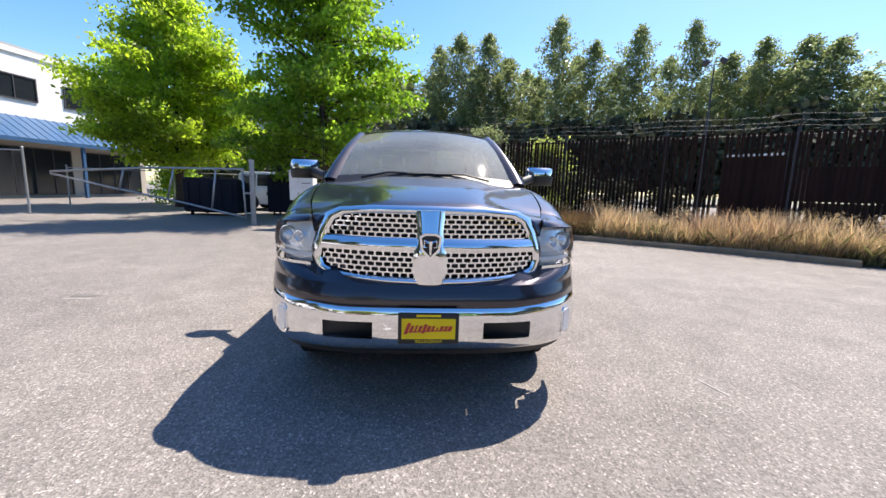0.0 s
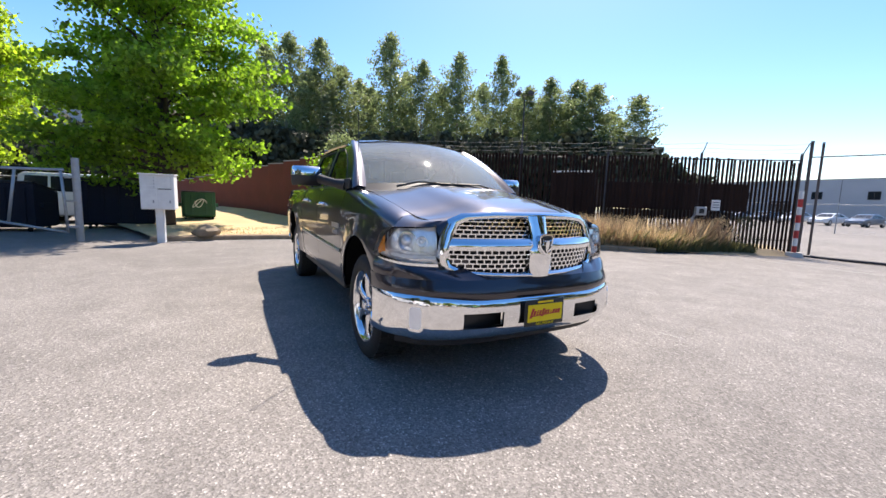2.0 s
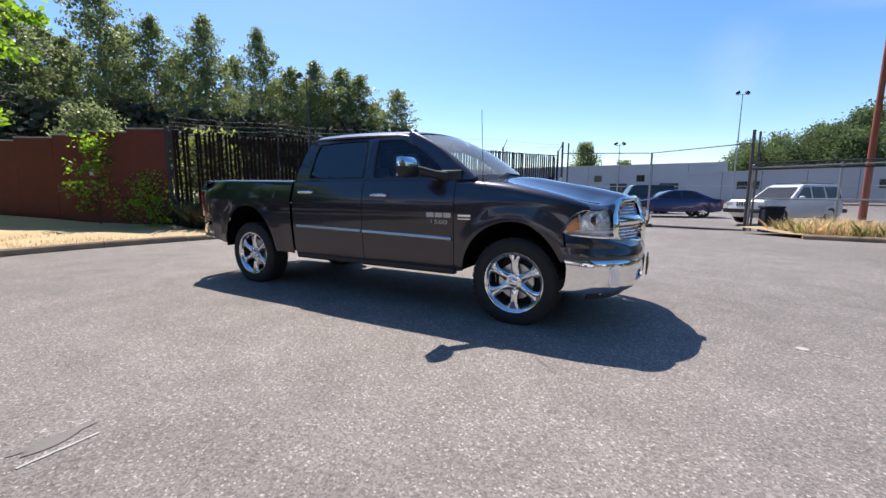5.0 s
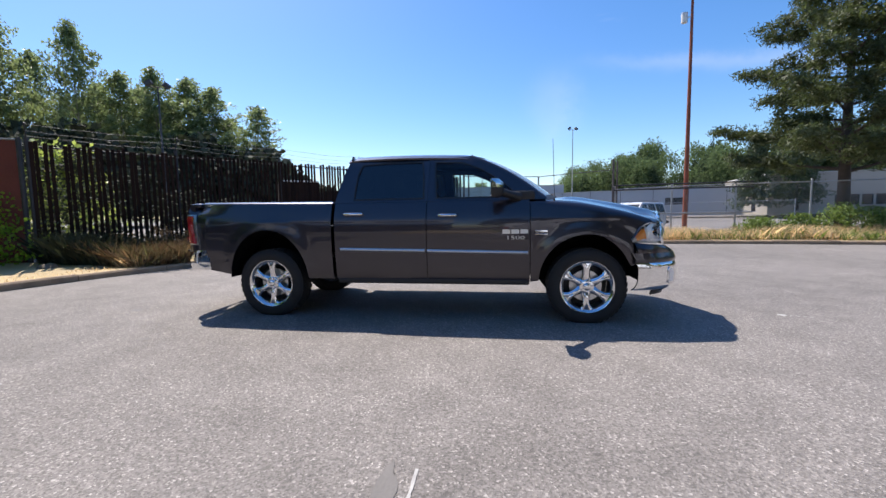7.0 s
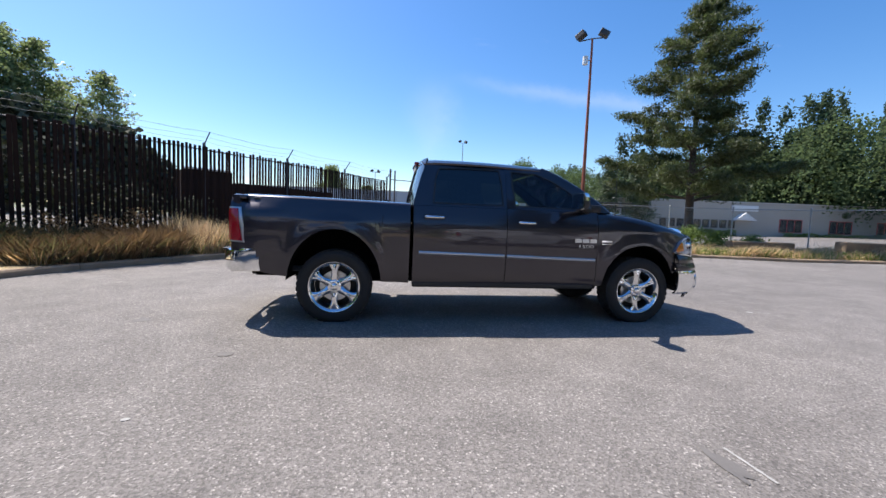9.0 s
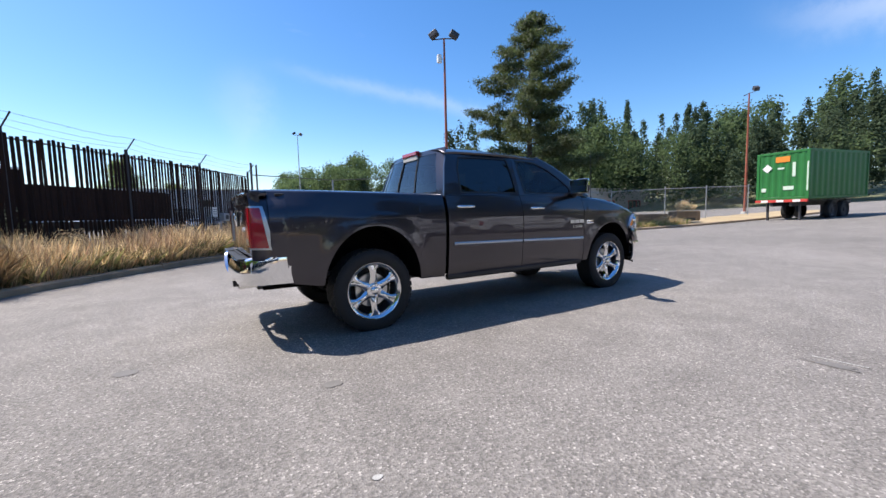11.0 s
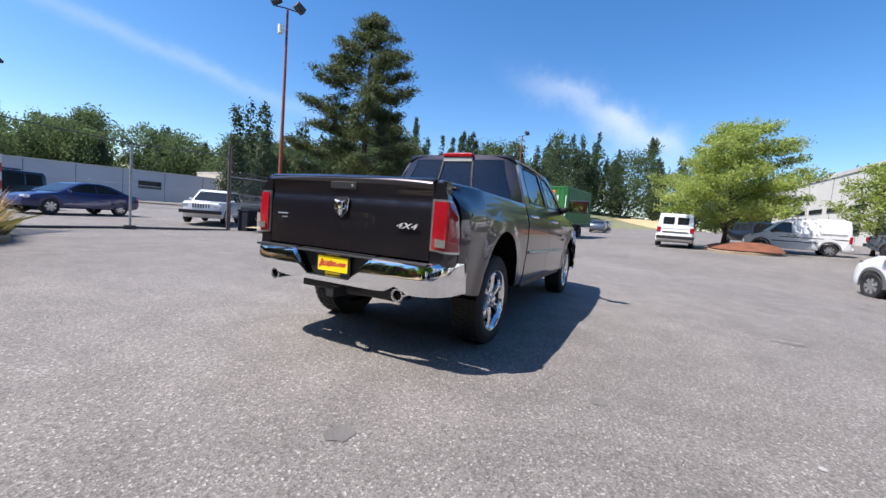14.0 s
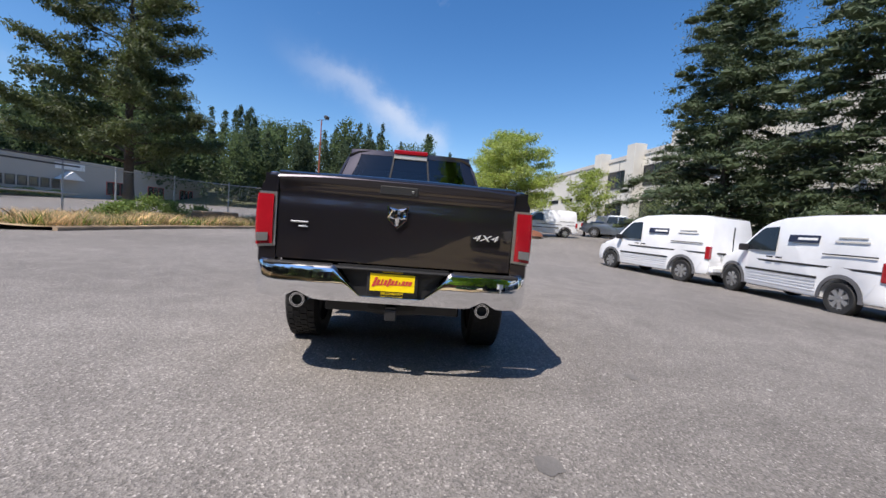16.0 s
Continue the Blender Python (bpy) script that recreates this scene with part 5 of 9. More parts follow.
# dry grass --------------------------------------------------------------
def grass(name, poly, n, hi, material, label, seed, z0=0.1, width=0.012, lean=0.35, head=0.0):
    """Tufts of thin blades inside a polygon."""
    rng = np.random.default_rng(seed)
    poly = np.array(poly)
    lo, up = poly.min(0), poly.max(0)
    pts = []
    while sum(len(p) for p in pts) < n:
        q = rng.uniform(lo, up, (n, 2))
        ins = np.zeros(n, bool)
        for (xa, ya), (xb, yb) in zip(poly, np.roll(poly, -1, 0)):
            c = ((ya > q[:, 1]) != (yb > q[:, 1])) & (q[:, 0] < (xb - xa) * (q[:, 1] - ya) / (yb - ya + 1e-9) + xa)
            ins ^= c
        dens = np.array([noise.noise((x * 0.7, y * 0.7, seed)) for x, y in q]) + rng.uniform(-0.6, 0.6, n)
        pts.append(q[ins & (dens > -0.25)])
    p = np.concatenate(pts)[:n]
    p = p + rng.normal(size=p.shape) * 0.03
    g = np.array([gz(x, y) for x, y in p]) + z0
    a = rng.uniform(0, 2 * np.pi, n)
    h = hi * rng.uniform(0.35, 1.15, n) * (0.75 + 0.35 * np.array([noise.noise((x * 0.5, y * 0.5, 9 + seed)) for x, y in p]))
    ln = rng.normal(size=(n, 2)) * lean * h[:, None]
    b = np.stack([p[:, 0], p[:, 1], g - 0.03], 1)
    w = np.stack([np.cos(a), np.sin(a), 0 * a], 1) * width * rng.uniform(0.6, 1.5, (n, 1))
    t = np.stack([p[:, 0] + ln[:, 0], p[:, 1] + ln[:, 1], g + h], 1)
    mid = (b + t) / 2 - np.stack([ln[:, 0], ln[:, 1], 0 * h], 1) * 0.2
    v = np.stack([b - w, b + w, mid + w * (0.8 + head), t, mid - w * (0.8 + head)], 1)
    me = quads_mesh(name, v, material)
    return tagged(new(name, me), label, "grass", kind="stuff")


VW = [(-8.75, 2.3), (-8.3, 3.2), (-7.6, 4.35), (-6.2, 6.3), (-5.35, 7.3), (-4.55, 8.2), (-4.1, 8.8), (-3.5, 11.5), (-4.4, 11.3), (-11.2, 2.7)]
VN = [(-7.3, 4.8), (-6.2, 6.3), (-5.35, 7.3), (-4.55, 8.2), (-4.1, 8.8), (-3.5, 11.5), (-4.4, 11.3), (-8.6, 5.6)]
VS = [(-8.75, 2.3), (-8.3, 3.2), (-7.5, 4.5), (-8.7, 5.6), (-11.2, 2.7)]
grass("dry_grass", VN, 42000, 0.60, M_DRYGRASS, "tall dead straw-yellow grass along the fence", 80, head=0.3, width=0.0024, lean=0.42)
grass("dry_grass", VN, 8500, 1.1, M_DRYGRASS, "tall seed heads of dead grass along the fence", 81, head=1.1, width=0.0020, lean=0.24)
grass("weeds", VS, 20000, 0.78, M_BROWNGRASS, "brown withered weeds among the dead grass", 87, head=0.9, width=0.0028, lean=0.6)
grass("weeds", VW, 15000, 0.60, M_OLIVE, "olive green weeds mixed into the dead grass", 88, head=1.4, width=0.0030, lean=0.6)
grass("weeds", VN, 5500, 1.0, M_SEEDHEAD, "reddish-brown seed heads standing over the straw", 90, head=1.6, width=0.0024, lean=0.28)
grass("dry_grass", VS, 6000, 0.45, M_DRYGRASS, "thin dead grass near the kerb", 89, head=0.4, width=0.0028, lean=0.6)
grass("weeds", [(-4.5, 8.4), (-4.0, 8.8), (-3.2, 12.3), (-3.9, 12.0), (-4.6, 9.6)], 5000, 0.42, M_OLIVE, "olive green weeds at the end of the kerb", 82, z0=0.04, width=0.005, head=1.0)
grass("weeds", [(-11.2, 2.2), (-9.4, 2.6), (-9.2, 4.2), (-11.3, 2.9)], 5000, 0.95, M_UNDER, "dark green weeds climbing at the fence", 83, width=0.006, head=2.0, lean=0.5)
VE = [(4.9, 10.2), (8, 9.9), (11, 9.2), (15.2, 7.9), (18, 6.8), (18.6, 8.5), (15, 11.0), (10, 12.5), (4.2, 11.7)]
grass("dry_grass", VE, 26000, 0.58, M_DRYGRASS, "patchy dead grass on the planted strip", 84, head=0.8, width=0.0036, lean=0.5)
grass("weeds", VE, 9000, 0.50, M_GREENGRASS, "green weeds on the planted strip", 85, width=0.005, head=1.4, lean=0.5)
grass("dry_grass", [(-9.5, -2.6), (-9.2, 0.7), (-8.95, 2.0), (-11.4, 2.0), (-21, -3.5), (-21, -6), (-11, -3.2)], 9000, 0.10, M_DRYGRASS, "short mown dry grass on the path", 86, head=0.4, width=0.006)


for k, (bx, by, bh) in enumerate(((11.6, 11.9, 1.0), (12.6, 11.6, 0.8), (10.2, 12.0, 0.75), (14.2, 11.2, 0.7), (8.4, 11.2, 0.6))):
    broadleaf("weed_bush", pose(bx, by, gz(bx, by) + 0.15), bh, bh * 1.9, "leafy green weed bush under the pine", M_GREENGRASS, M_BARK, 190 + k, clumps=34, per=50, leaf=(0.09, 0.06), base=0.05, trunk=0.02, limbs=12, spread=0.2, group="weed bushes under the pine")

# shrubby weeds before and behind the slatted fence
wr = random.Random(77)
for k in range(16):
    sp = 0.7 + 0.8 * k
    q = FENCE_A + FU * sp + FN * wr.uniform(0.35, 0.8)
    hh = wr.uniform(0.55, 0.95)
    broadleaf("weed_bush", pose(q.x, q.y, 0.12), hh, hh * wr.uniform(1.1, 1.6), "brown withered weed bush at the fence", (M_DRYGRASS if sp > 5 else M_BROWNGRASS) if k % 5 else M_UNDER, M_BARK, 120 + k, clumps=26, per=34, leaf=(0.055, 0.018), base=0.08, trunk=0.012, limbs=14, spread=0.13, group="weeds along the fence")
# bushes take the darkened leaf colour to look shaded behind the slats
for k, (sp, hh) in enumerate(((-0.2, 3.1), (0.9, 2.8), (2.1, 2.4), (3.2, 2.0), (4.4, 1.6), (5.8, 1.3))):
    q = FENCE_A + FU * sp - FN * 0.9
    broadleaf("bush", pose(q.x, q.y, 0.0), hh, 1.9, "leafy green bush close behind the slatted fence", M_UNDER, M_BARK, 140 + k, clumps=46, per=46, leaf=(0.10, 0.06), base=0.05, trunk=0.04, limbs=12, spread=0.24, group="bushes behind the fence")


def hedge(at, lx, ly, h, label, seed):
    rng = np.random.default_rng(seed)
    root = thing("hedge", at, label, "hedge")
    bm = bmesh.new()
    for k in range(int(lx / 0.8)):
        rod(bm, (-lx / 2 + 0.4 + 0.8 * k, 0, -0.1), (-lx / 2 + 0.4 + 0.8 * k, 0, h * 0.6), 0.03, seg=5)
    part("stems", bm, M_BARK, root)
    c = rng.uniform(-0.5, 0.5, (int(lx * 260), 3)) * np.array([lx, ly, h * 0.9]) + np.array([0, 0, h * 0.5])
    c[:, 2] *= 1 + 0.18 * np.sin(c[:, 0] * 1.7)
    ob = new("foliage", quads_mesh("foliage", leaves(rng, c, 0.22, 0.15), M_GREENGRASS))
    ob.parent = root


hg = pose(55, 54, gz(52, 47), 0, 0, -8)
hedge(hg @ pose(-10.5, -8.0, 0), 10.0, 0.9, 0.8, "clipped green hedge before the shop", 161)
hedge(hg @ pose(8.5, -8.0, 0), 13.0, 0.9, 0.7, "clipped green hedge before the shop", 162)

# ---------------------------------------------------------------- the pickup truck
TRUCK = thing("pickup_truck", pose(0, 0, -0.014), "dark grey metallic four-door pickup truck with chrome trim, parked on asphalt", "pickup truck")


def OUT(c):
    """Outwards from the truck's middle."""
    return Vector((c.x + 1.8, c.y * 1.6, c.z - 0.85))


ARCHES = ((0.0, 0.45, 0.495, 0.50), (-3.565, 0.45, 0.49, 0.575))


def half_width(x, z):
    """Half the body's width at a station and height, with swelling round the wheel openings."""
    w = ease_table(z, [(0.40, 0.875), (0.50, 0.908), (0.62, 0.925), (0.70, 0.928), (0.74, 0.936), (1.02, 0.945), (1.12, 0.938), (1.24, 0.908), (1.32, 0.880), (1.40, 0.868)])
    if x > 0.05:
        w -= 0.095 * ((x - 0.05) / 0.6) ** 2 * (0.45 + 0.55 * smooth01((z - 0.8) / 0.4))
    if x < -4.30:
        w -= 0.05 * ((-4.30 - x) / 0.28) ** 2
    for ax, az, a, b in ARCHES:
        r = math.hypot((x - ax) / a, (z - az) / b)
        if z > 0.42 and r < 1.34:
            w += 0.020 * smooth01((1.34 - r) / 0.34)
    # the bed rounds in towards its tail
    if x < -4.0:
        w -= 0.065 * smooth01((-4.0 - x) / 0.45) * smooth01((z - 1.19) / 0.13)
    # crease along the shoulder
    w += 0.006 * math.exp(-(((z - 1.115) / 0.018) ** 2)) * (1 if x < 0.2 else 0.4)
    return w


def low_edge(x):
    base = lerp_table(x, [(-4.66, 0.795), (-4.362, 0.79), (-4.335, 0.555), (-4.12, 0.515), (-3.0, 0.465), (-2.7, 0.455), (-0.6, 0.445), (0.45, 0.62), (0.62, 0.66)])
    for ax, az, a, b in ARCHES:
        if abs(x - ax) < a:
            return max(base, az + b * math.sqrt(1 - ((x - ax) / a) ** 2))
    return base


def side_panel(name, xs, top, s, front=None, label="", nv=16, shoulder=None):
    """A stretch of the body's side from its low edge up to top(x), and on over a rounded shoulder if there is one."""
    bm = bmesh.new()
    cols = []
    for x in xs:
        zb, zt = low_edge(x), top(x)
        col = []
        k = max(0.0, (x - xs[0]) / (xs[-1] - xs[0])) ** 3
        for j in range(nv + 1):
            z = zb + (zt - zb) * j / nv
            xx = x + (front(z) if front else 0.0) * k
            col.append(bm.verts.new((xx, s * half_width(xx, z), z)))
        if shoulder:
            x1, y1, z1 = shoulder(x)
            p0 = Vector((xx, half_width(xx, zt), zt))
            p2 = Vector((xx * (1 - k) + x1 * k if k else x, y1, z1))
            p1 = Vector(((p0.x + p2.x) / 2, p0.y - 0.012, p2.z - 0.006))
            for j in range(1, 9):
                w = j / 8
                p = p0 * (1 - w) ** 2 + p1 * (2 * w * (1 - w)) + p2 * w * w
                col.append(bm.verts.new((p.x, s * p.y, p.z)))
        cols.append(col)
    fs = []
    for a, b in zip(cols, cols[1:]):
        for j in range(len(a) - 1):
            q = (a[j], b[j], b[j + 1], a[j + 1])
            fs.append(bm.faces.new(q[::-1] if s > 0 else q))
    shell(bm, fs, 0.012, Vector((0, s, 0)))
    return part(name, bm, M_RAMGREY, TRUCK, label, smooth=35)


def stations(x0, x1):
    """Columns between two stations, close-set at the wheel openings' ends."""
    xs = {x0, x1}
    n = max(2, int(abs(x1 - x0) / 0.045))
    xs |= {x for x in (-4.362, -4.335) if x0 < x < x1}
    for k in range(n + 1):
        xs.add(round(x0 + (x1 - x0) * k / n, 4))
    for ax, az, a, b in ARCHES:
        for t in range(0, 181, 6):
            x = ax + a * math.cos(radians(t)) * 0.9999
            if x0 < x < x1:
                xs.add(round(x, 4))
    return sorted(xs)


def bed_top(x):
    return lerp_table(x, [(-4.66, 1.340), (-4.3, 1.335), (-2.78, 1.310)])


def belt(x):
    return 1.315


def hood_half(x):
    return ease_table(x, [(-0.50, 0.815), (0.0, 0.80), (0.40, 0.755), (0.62, 0.70), (0.90, 0.62)])


def fender_top(x):
    return ease_table(x, [(-0.578, 1.275), (-0.30, 1.215), (0.20, 1.135), (0.45, 1.085), (0.62, 1.045)])


def hood_edge_z(x):
    return ease_table(x, [(-0.45, 1.318), (-0.10, 1.285), (0.20, 1.225), (0.45, 1.160), (0.62, 1.115), (0.80, 1.108)])


def fender_shoulder(x):
    """Where the fender meets the hood."""
    return x, hood_half(x) + 0.006, hood_edge_z(x) - 0.004


def fender_front(z):
    """How far the fender's front end lies ahead of or behind x = 0.52 at a height."""
    return lerp_table(z, [(0.60, -0.06), (0.82, -0.09), (0.885, -0.10), (0.99, 0.02), (1.07, 0.10), (1.2, 0.12)])


for s in (-1, 1):
    side_panel("bed_side", stations(-4.478, -2.775), bed_top, s, shoulder=lambda x: (x, half_width(x, bed_top(x)) - 0.10, bed_top(x) + 0.030))
    side_panel("rear_door", stations(-2.735, -1.685), belt, s)
    side_panel("front_door", stations(-1.678, -0.585), belt, s)
    side_panel("front_fender", stations(-0.578, 0.52), fender_top, s, front=fender_front, shoulder=fender_shoulder)


# cab above the belt ---------------------------------------------------
def green_y(z):
    return ease_table(z, [(1.30, 0.878), (1.40, 0.850), (1.60, 0.775), (1.74, 0.722), (1.80, 0.685), (1.84, 0.63)])


def ring_panel(name, outer, inner, s, material, depth=0.025, off=0.0):
    """A frame between two outlines of equal count, laid on the cab's side."""
    bm = bmesh.new()
    o = [bm.verts.new((x, s * (green_y(z) + off), z)) for x, z in outer]
    i = [bm.verts.new((x, s * (green_y(z) + off - 0.004), z)) for x, z in inner]
    fs = []
    n = len(outer)
    for k in range(n):
        q = (o[k], o[(k + 1) % n], i[(k + 1) % n], i[k])
        fs.append(bm.faces.new(q))
    bmesh.ops.recalc_face_normals(bm, faces=fs)
    if fs[0].normal.y * s < 0:
        bmesh.ops.reverse_faces(bm, faces=fs)
    bm.normal_update()
    shell(bm, fs, depth, OUT)
    return part(name, bm, material, TRUCK, smooth=35)


def pane(name, outline, s, material, inset=0.012):
    bm = bmesh.new()
    zs = [z for _, z in outline]
    vs = [bm.verts.new((x, s * (green_y(z) - inset), z)) for x, z in outline]
    f = bm.faces.new(vs)
    bmesh.ops.recalc_face_normals(bm, faces=[f])
    if f.normal.y * s < 0:
        bmesh.ops.reverse_faces(bm, faces=[f])
    bmesh.ops.triangulate(bm, faces=bm.faces[:])
    ob = part(name, bm, material, TRUCK)
    return ob


def refine(pts, n=4):
    out = []
    for (x0, z0), (x1, z1) in zip(pts, pts[1:] + pts[:1]):
        for k in range(n):
            out.append((x0 + (x1 - x0) * k / n, z0 + (z1 - z0) * k / n))
    return out


REAR_OUT = [(-2.745, 1.318), (-2.70, 1.50), (-2.655, 1.66), (-2.60, 1.805), (-2.12, 1.832), (-1.665, 1.825), (-1.672, 1.60), (-1.68, 1.318)]
REAR_IN = [(-2.525, 1.345), (-2.515, 1.50), (-2.50, 1.64), (-2.455, 1.755), (-2.12, 1.772), (-1.745, 1.768), (-1.722, 1.60), (-1.712, 1.345)]
FRONT_OUT = [(-1.678, 1.318), (-1.669, 1.60), (-1.662, 1.825), (-1.24, 1.806), (-1.03, 1.715), (-0.79, 1.585), (-0.56, 1.43), (-0.42, 1.318)]
FRONT_IN = [(-1.585, 1.345), (-1.605, 1.60), (-1.61, 1.762), (-1.30, 1.748), (-1.10, 1.665), (-0.93, 1.56), (-0.77, 1.43), (-0.735, 1.345)]
for s in (-1, 1):
    ring_panel("rear_window_frame", refine(REAR_OUT), refine(REAR_IN), s, M_RAMGREY)
    ring_panel("front_window_frame", refine(FRONT_OUT), refine(FRONT_IN), s, M_RAMGREY)
    ring_panel("window_seal", refine(REAR_IN), refine([(x * 0.965 - 0.0735, 1.555 + (z - 1.555) * 0.93) for x, z in REAR_IN]), s, M_BLACK, 0.006, 0.001)
    ring_panel("window_seal", refine(FRONT_IN), refine([(-1.17 + (x + 1.17) * 0.96, 1.545 + (z - 1.545) * 0.93) for x, z in FRONT_IN]), s, M_BLACK, 0.006, 0.001)
    pane("rear_door_glass", refine(REAR_IN, 3), s, M_TINT)
    pane("front_door_glass", refine(FRONT_IN, 3), s, M_GLASS)


def shield(u, v, off=0.0):
    """Windscreen: v from cowl to roof, u across."""
    y0, y1 = 0.80, 0.655
    w = y0 + (y1 - y0) * v
    y = (2 * u - 1) * w
    c = 1 - (2 * u - 1) ** 2
    x = (-0.44 + 0.20 * c) * (1 - v) + (-1.205 + 0.13 * c) * v
    z = (1.325 + 0.03 * c) * (1 - v) + (1.805 + 0.045 * c) * v + 0.05 * math.sin(math.pi * v)
    return (x + off, y, z + off * 0.6)


bm = bmesh.new()
sheet(bm, lambda u, v: shield(0.03 + 0.94 * u, 0.04 + 0.90 * v), 16, 10)
part("windscreen", bm, M_SCREEN, TRUCK, "raked clear windscreen", smooth=True)
A_LINE = [(1.318, -0.42), (1.43, -0.56), (1.585, -0.79), (1.715, -1.03), (1.806, -1.24)]
for s in (-1, 1):
    bm = bmesh.new()
    def pillar(u, v):
        p = Vector(shield(0.5 + s * (0.5 - 0.03), v))
        z = 1.318 + 0.488 * v
        q = Vector((lerp_table(z, A_LINE), s * (green_y(z) + 0.001), z))
        r = p.lerp(q, u)
        o = 0.030 * math.sin(math.pi * u)
        return (r.x + o * 0.5, r.y + s * o * 0.6, r.z + o * 0.6)
    sheet(bm, pillar, 6, 14, thick=0.02, out=OUT)
    part("windscreen_pillar", bm, M_RAMGREY, TRUCK, smooth=40)
bm = bmesh.new()
sheet(bm, lambda u, v: shield(0.02 + 0.96 * u, -0.06 + 0.11 * v, 0.004), 16, 3, thick=-0.01, out=OUT)
part("cowl", bm, M_BLACK, TRUCK, smooth=40)


def roof(u, v):
    y = (2 * v - 1) * 0.70
    k = abs(2 * v - 1)
    c = 1 - k * k
    x0, x1 = -1.205 + 0.13 * c + 0.01, -2.63 - 0.02 * c
    x = x0 + (x1 - x0) * u
    crown = 0.045 * math.sin(math.pi * min(1, u * 0.62 + 0.10))
    z = 1.846 + crown - 0.045 * k**2.5 - 0.030 * smooth01((k - 0.86) / 0.14)
    z -= 0.014 * smooth01((u - 0.93) / 0.07) + 0.018 * smooth01((0.07 - u) / 0.07)
    return (x, y, z)


bm = bmesh.new()
sheet(bm, roof, 22, 26, thick=0.02, out=OUT)
bmesh.ops.recalc_face_normals(bm, faces=bm.faces[:])
part("roof", bm, M_RAMGREY, TRUCK, smooth=40)


def cab_back(u, v, off=0.0):
    """Rear wall of the cab: v up, u across from left to right."""
    w = 0.868 + (0.675 - 0.868) * smooth01(v * 1.02) ** 0.9
    k = 2 * u - 1
    z = 1.30 + 0.562 * v
    x = -2.775 + 0.125 * v**1.3 + 0.06 * abs(k) ** 4 - off
    return (x, -k * w, z)


# frame of the rear window: strips left, right, above, below
for (u0, u1, v0, v1) in ((0, 0.085, 0, 1), (0.915, 1, 0, 1), (0.085, 0.915, 0.90, 1), (0.085, 0.915, 0, 0.12)):
    bm = bmesh.new()
    sheet(bm, lambda u, v: cab_back(u0 + (u1 - u0) * u, v0 + (v1 - v0) * v), 8, 8, thick=0.02, out=OUT)
    bmesh.ops.recalc_face_normals(bm, faces=bm.faces[:])
    part("rear_wall", bm, M_RAMGREY, TRUCK, smooth=40)
for u0, u1 in ((0.087, 0.355), (0.365, 0.635), (0.645, 0.913)):
    bm = bmesh.new()
    sheet(bm, lambda u, v: cab_back(u0 + (u1 - u0) * u, 0.125 + 0.77 * v, -0.006 if u0 != 0.365 else -0.012), 6, 6)
    part("rear_window", bm, M_TINT2, TRUCK, smooth=True)
for u0 in (0.36, 0.64):
    bm = bmesh.new()
    sheet(bm, lambda u, v: cab_back(u0 - 0.006 + 0.012 * u, 0.12 + 0.78 * v, 0.002), 1, 6, thick=0.02, out=OUT)
    part("window_bar", bm, M_BLACK, TRUCK)
bm = bmesh.new()
box(bm, (-2.668, 0.0, 1.856), (0.06, 0.38, 0.052), bevel=0.012)
part("brake_light", bm, M_REDLENS, TRUCK, "red high brake light")
bm = bmesh.new()
box(bm, (-2.676, 0.0, 1.806), (0.014, 0.37, 0.046), bevel=0.004, ry=-12)
part("cargo_lamp", bm, M_WHITEPAINT, TRUCK)


# hood ---------------------------------------------------------------------
def hood(u, v):
    k = 2 * v - 1
    tip = 0.885 - 0.17 * abs(k) ** 2.2
    x = -0.44 + 0.19 * (1 - k * k) * (1 - u) ** 2
    x = x + (tip - x) * u
    hw = hood_half(x)
    y = k * hw
    zc = ease_table(x, [(-0.45, 1.352), (-0.10, 1.345), (0.30, 1.285), (0.60, 1.228), (0.80, 1.180), (0.90, 1.150)])
    ze = hood_edge_z(x)
    a = abs(k)
    z = ze + (zc - ze) * (1 - smooth01((a - 0.30) / 0.70) * 0.80 - 0.20 * a * a)
    # raised middle with soft shoulders
    z += 0.014 * smooth01((0.66 - a) / 0.22) * smooth01((u - 0.02) / 0.2)
    z -= 0.016 * smooth01((u - 0.93) / 0.07) ** 2
    return (x, y, z)


bm = bmesh.new()
sheet(bm, hood, 34, 40, thick=0.018, out=OUT)
bmesh.ops.recalc_face_normals(bm, faces=bm.faces[:])
part("hood", bm, M_RAMGREY, TRUCK, smooth=40)


# front face -----------------------------------------------------------------
def nose_x(y, z):
    """Front surface carrying the grille."""
    return 0.962 - 0.30 * max(0.0, z - 0.93) - 0.165 * (abs(y) / 0.63) ** 2.2


def nose_ring(name, outer, inner, material, bulge=0.022, off=0.0, nv=5, label=""):
    """A rounded band on the front face between two outlines (y, z)."""
    bm = bmesh.new()
    n = len(outer)
    rows = []
    for j in range(nv + 1):
        t = j / nv
        rows.append([bm.verts.new((nose_x(y := oy + (iy - oy) * t, z := oz + (iz - oz) * t) + off + bulge * math.sin(math.pi * (0.08 + 0.84 * t)), y, z)) for (oy, oz), (iy, iz) in zip(outer, inner)])
    for a, b in zip(rows, rows[1:]):
        for k in range(n):
            bm.faces.new((a[k], a[(k + 1) % n], b[(k + 1) % n], b[k]))
    bmesh.ops.recalc_face_normals(bm, faces=bm.faces[:])
    shell(bm, bm.faces[:], 0.03, Vector((1, 0, 0)))
    return part(name, bm, material, TRUCK, label, smooth=40)


bm = bmesh.new()


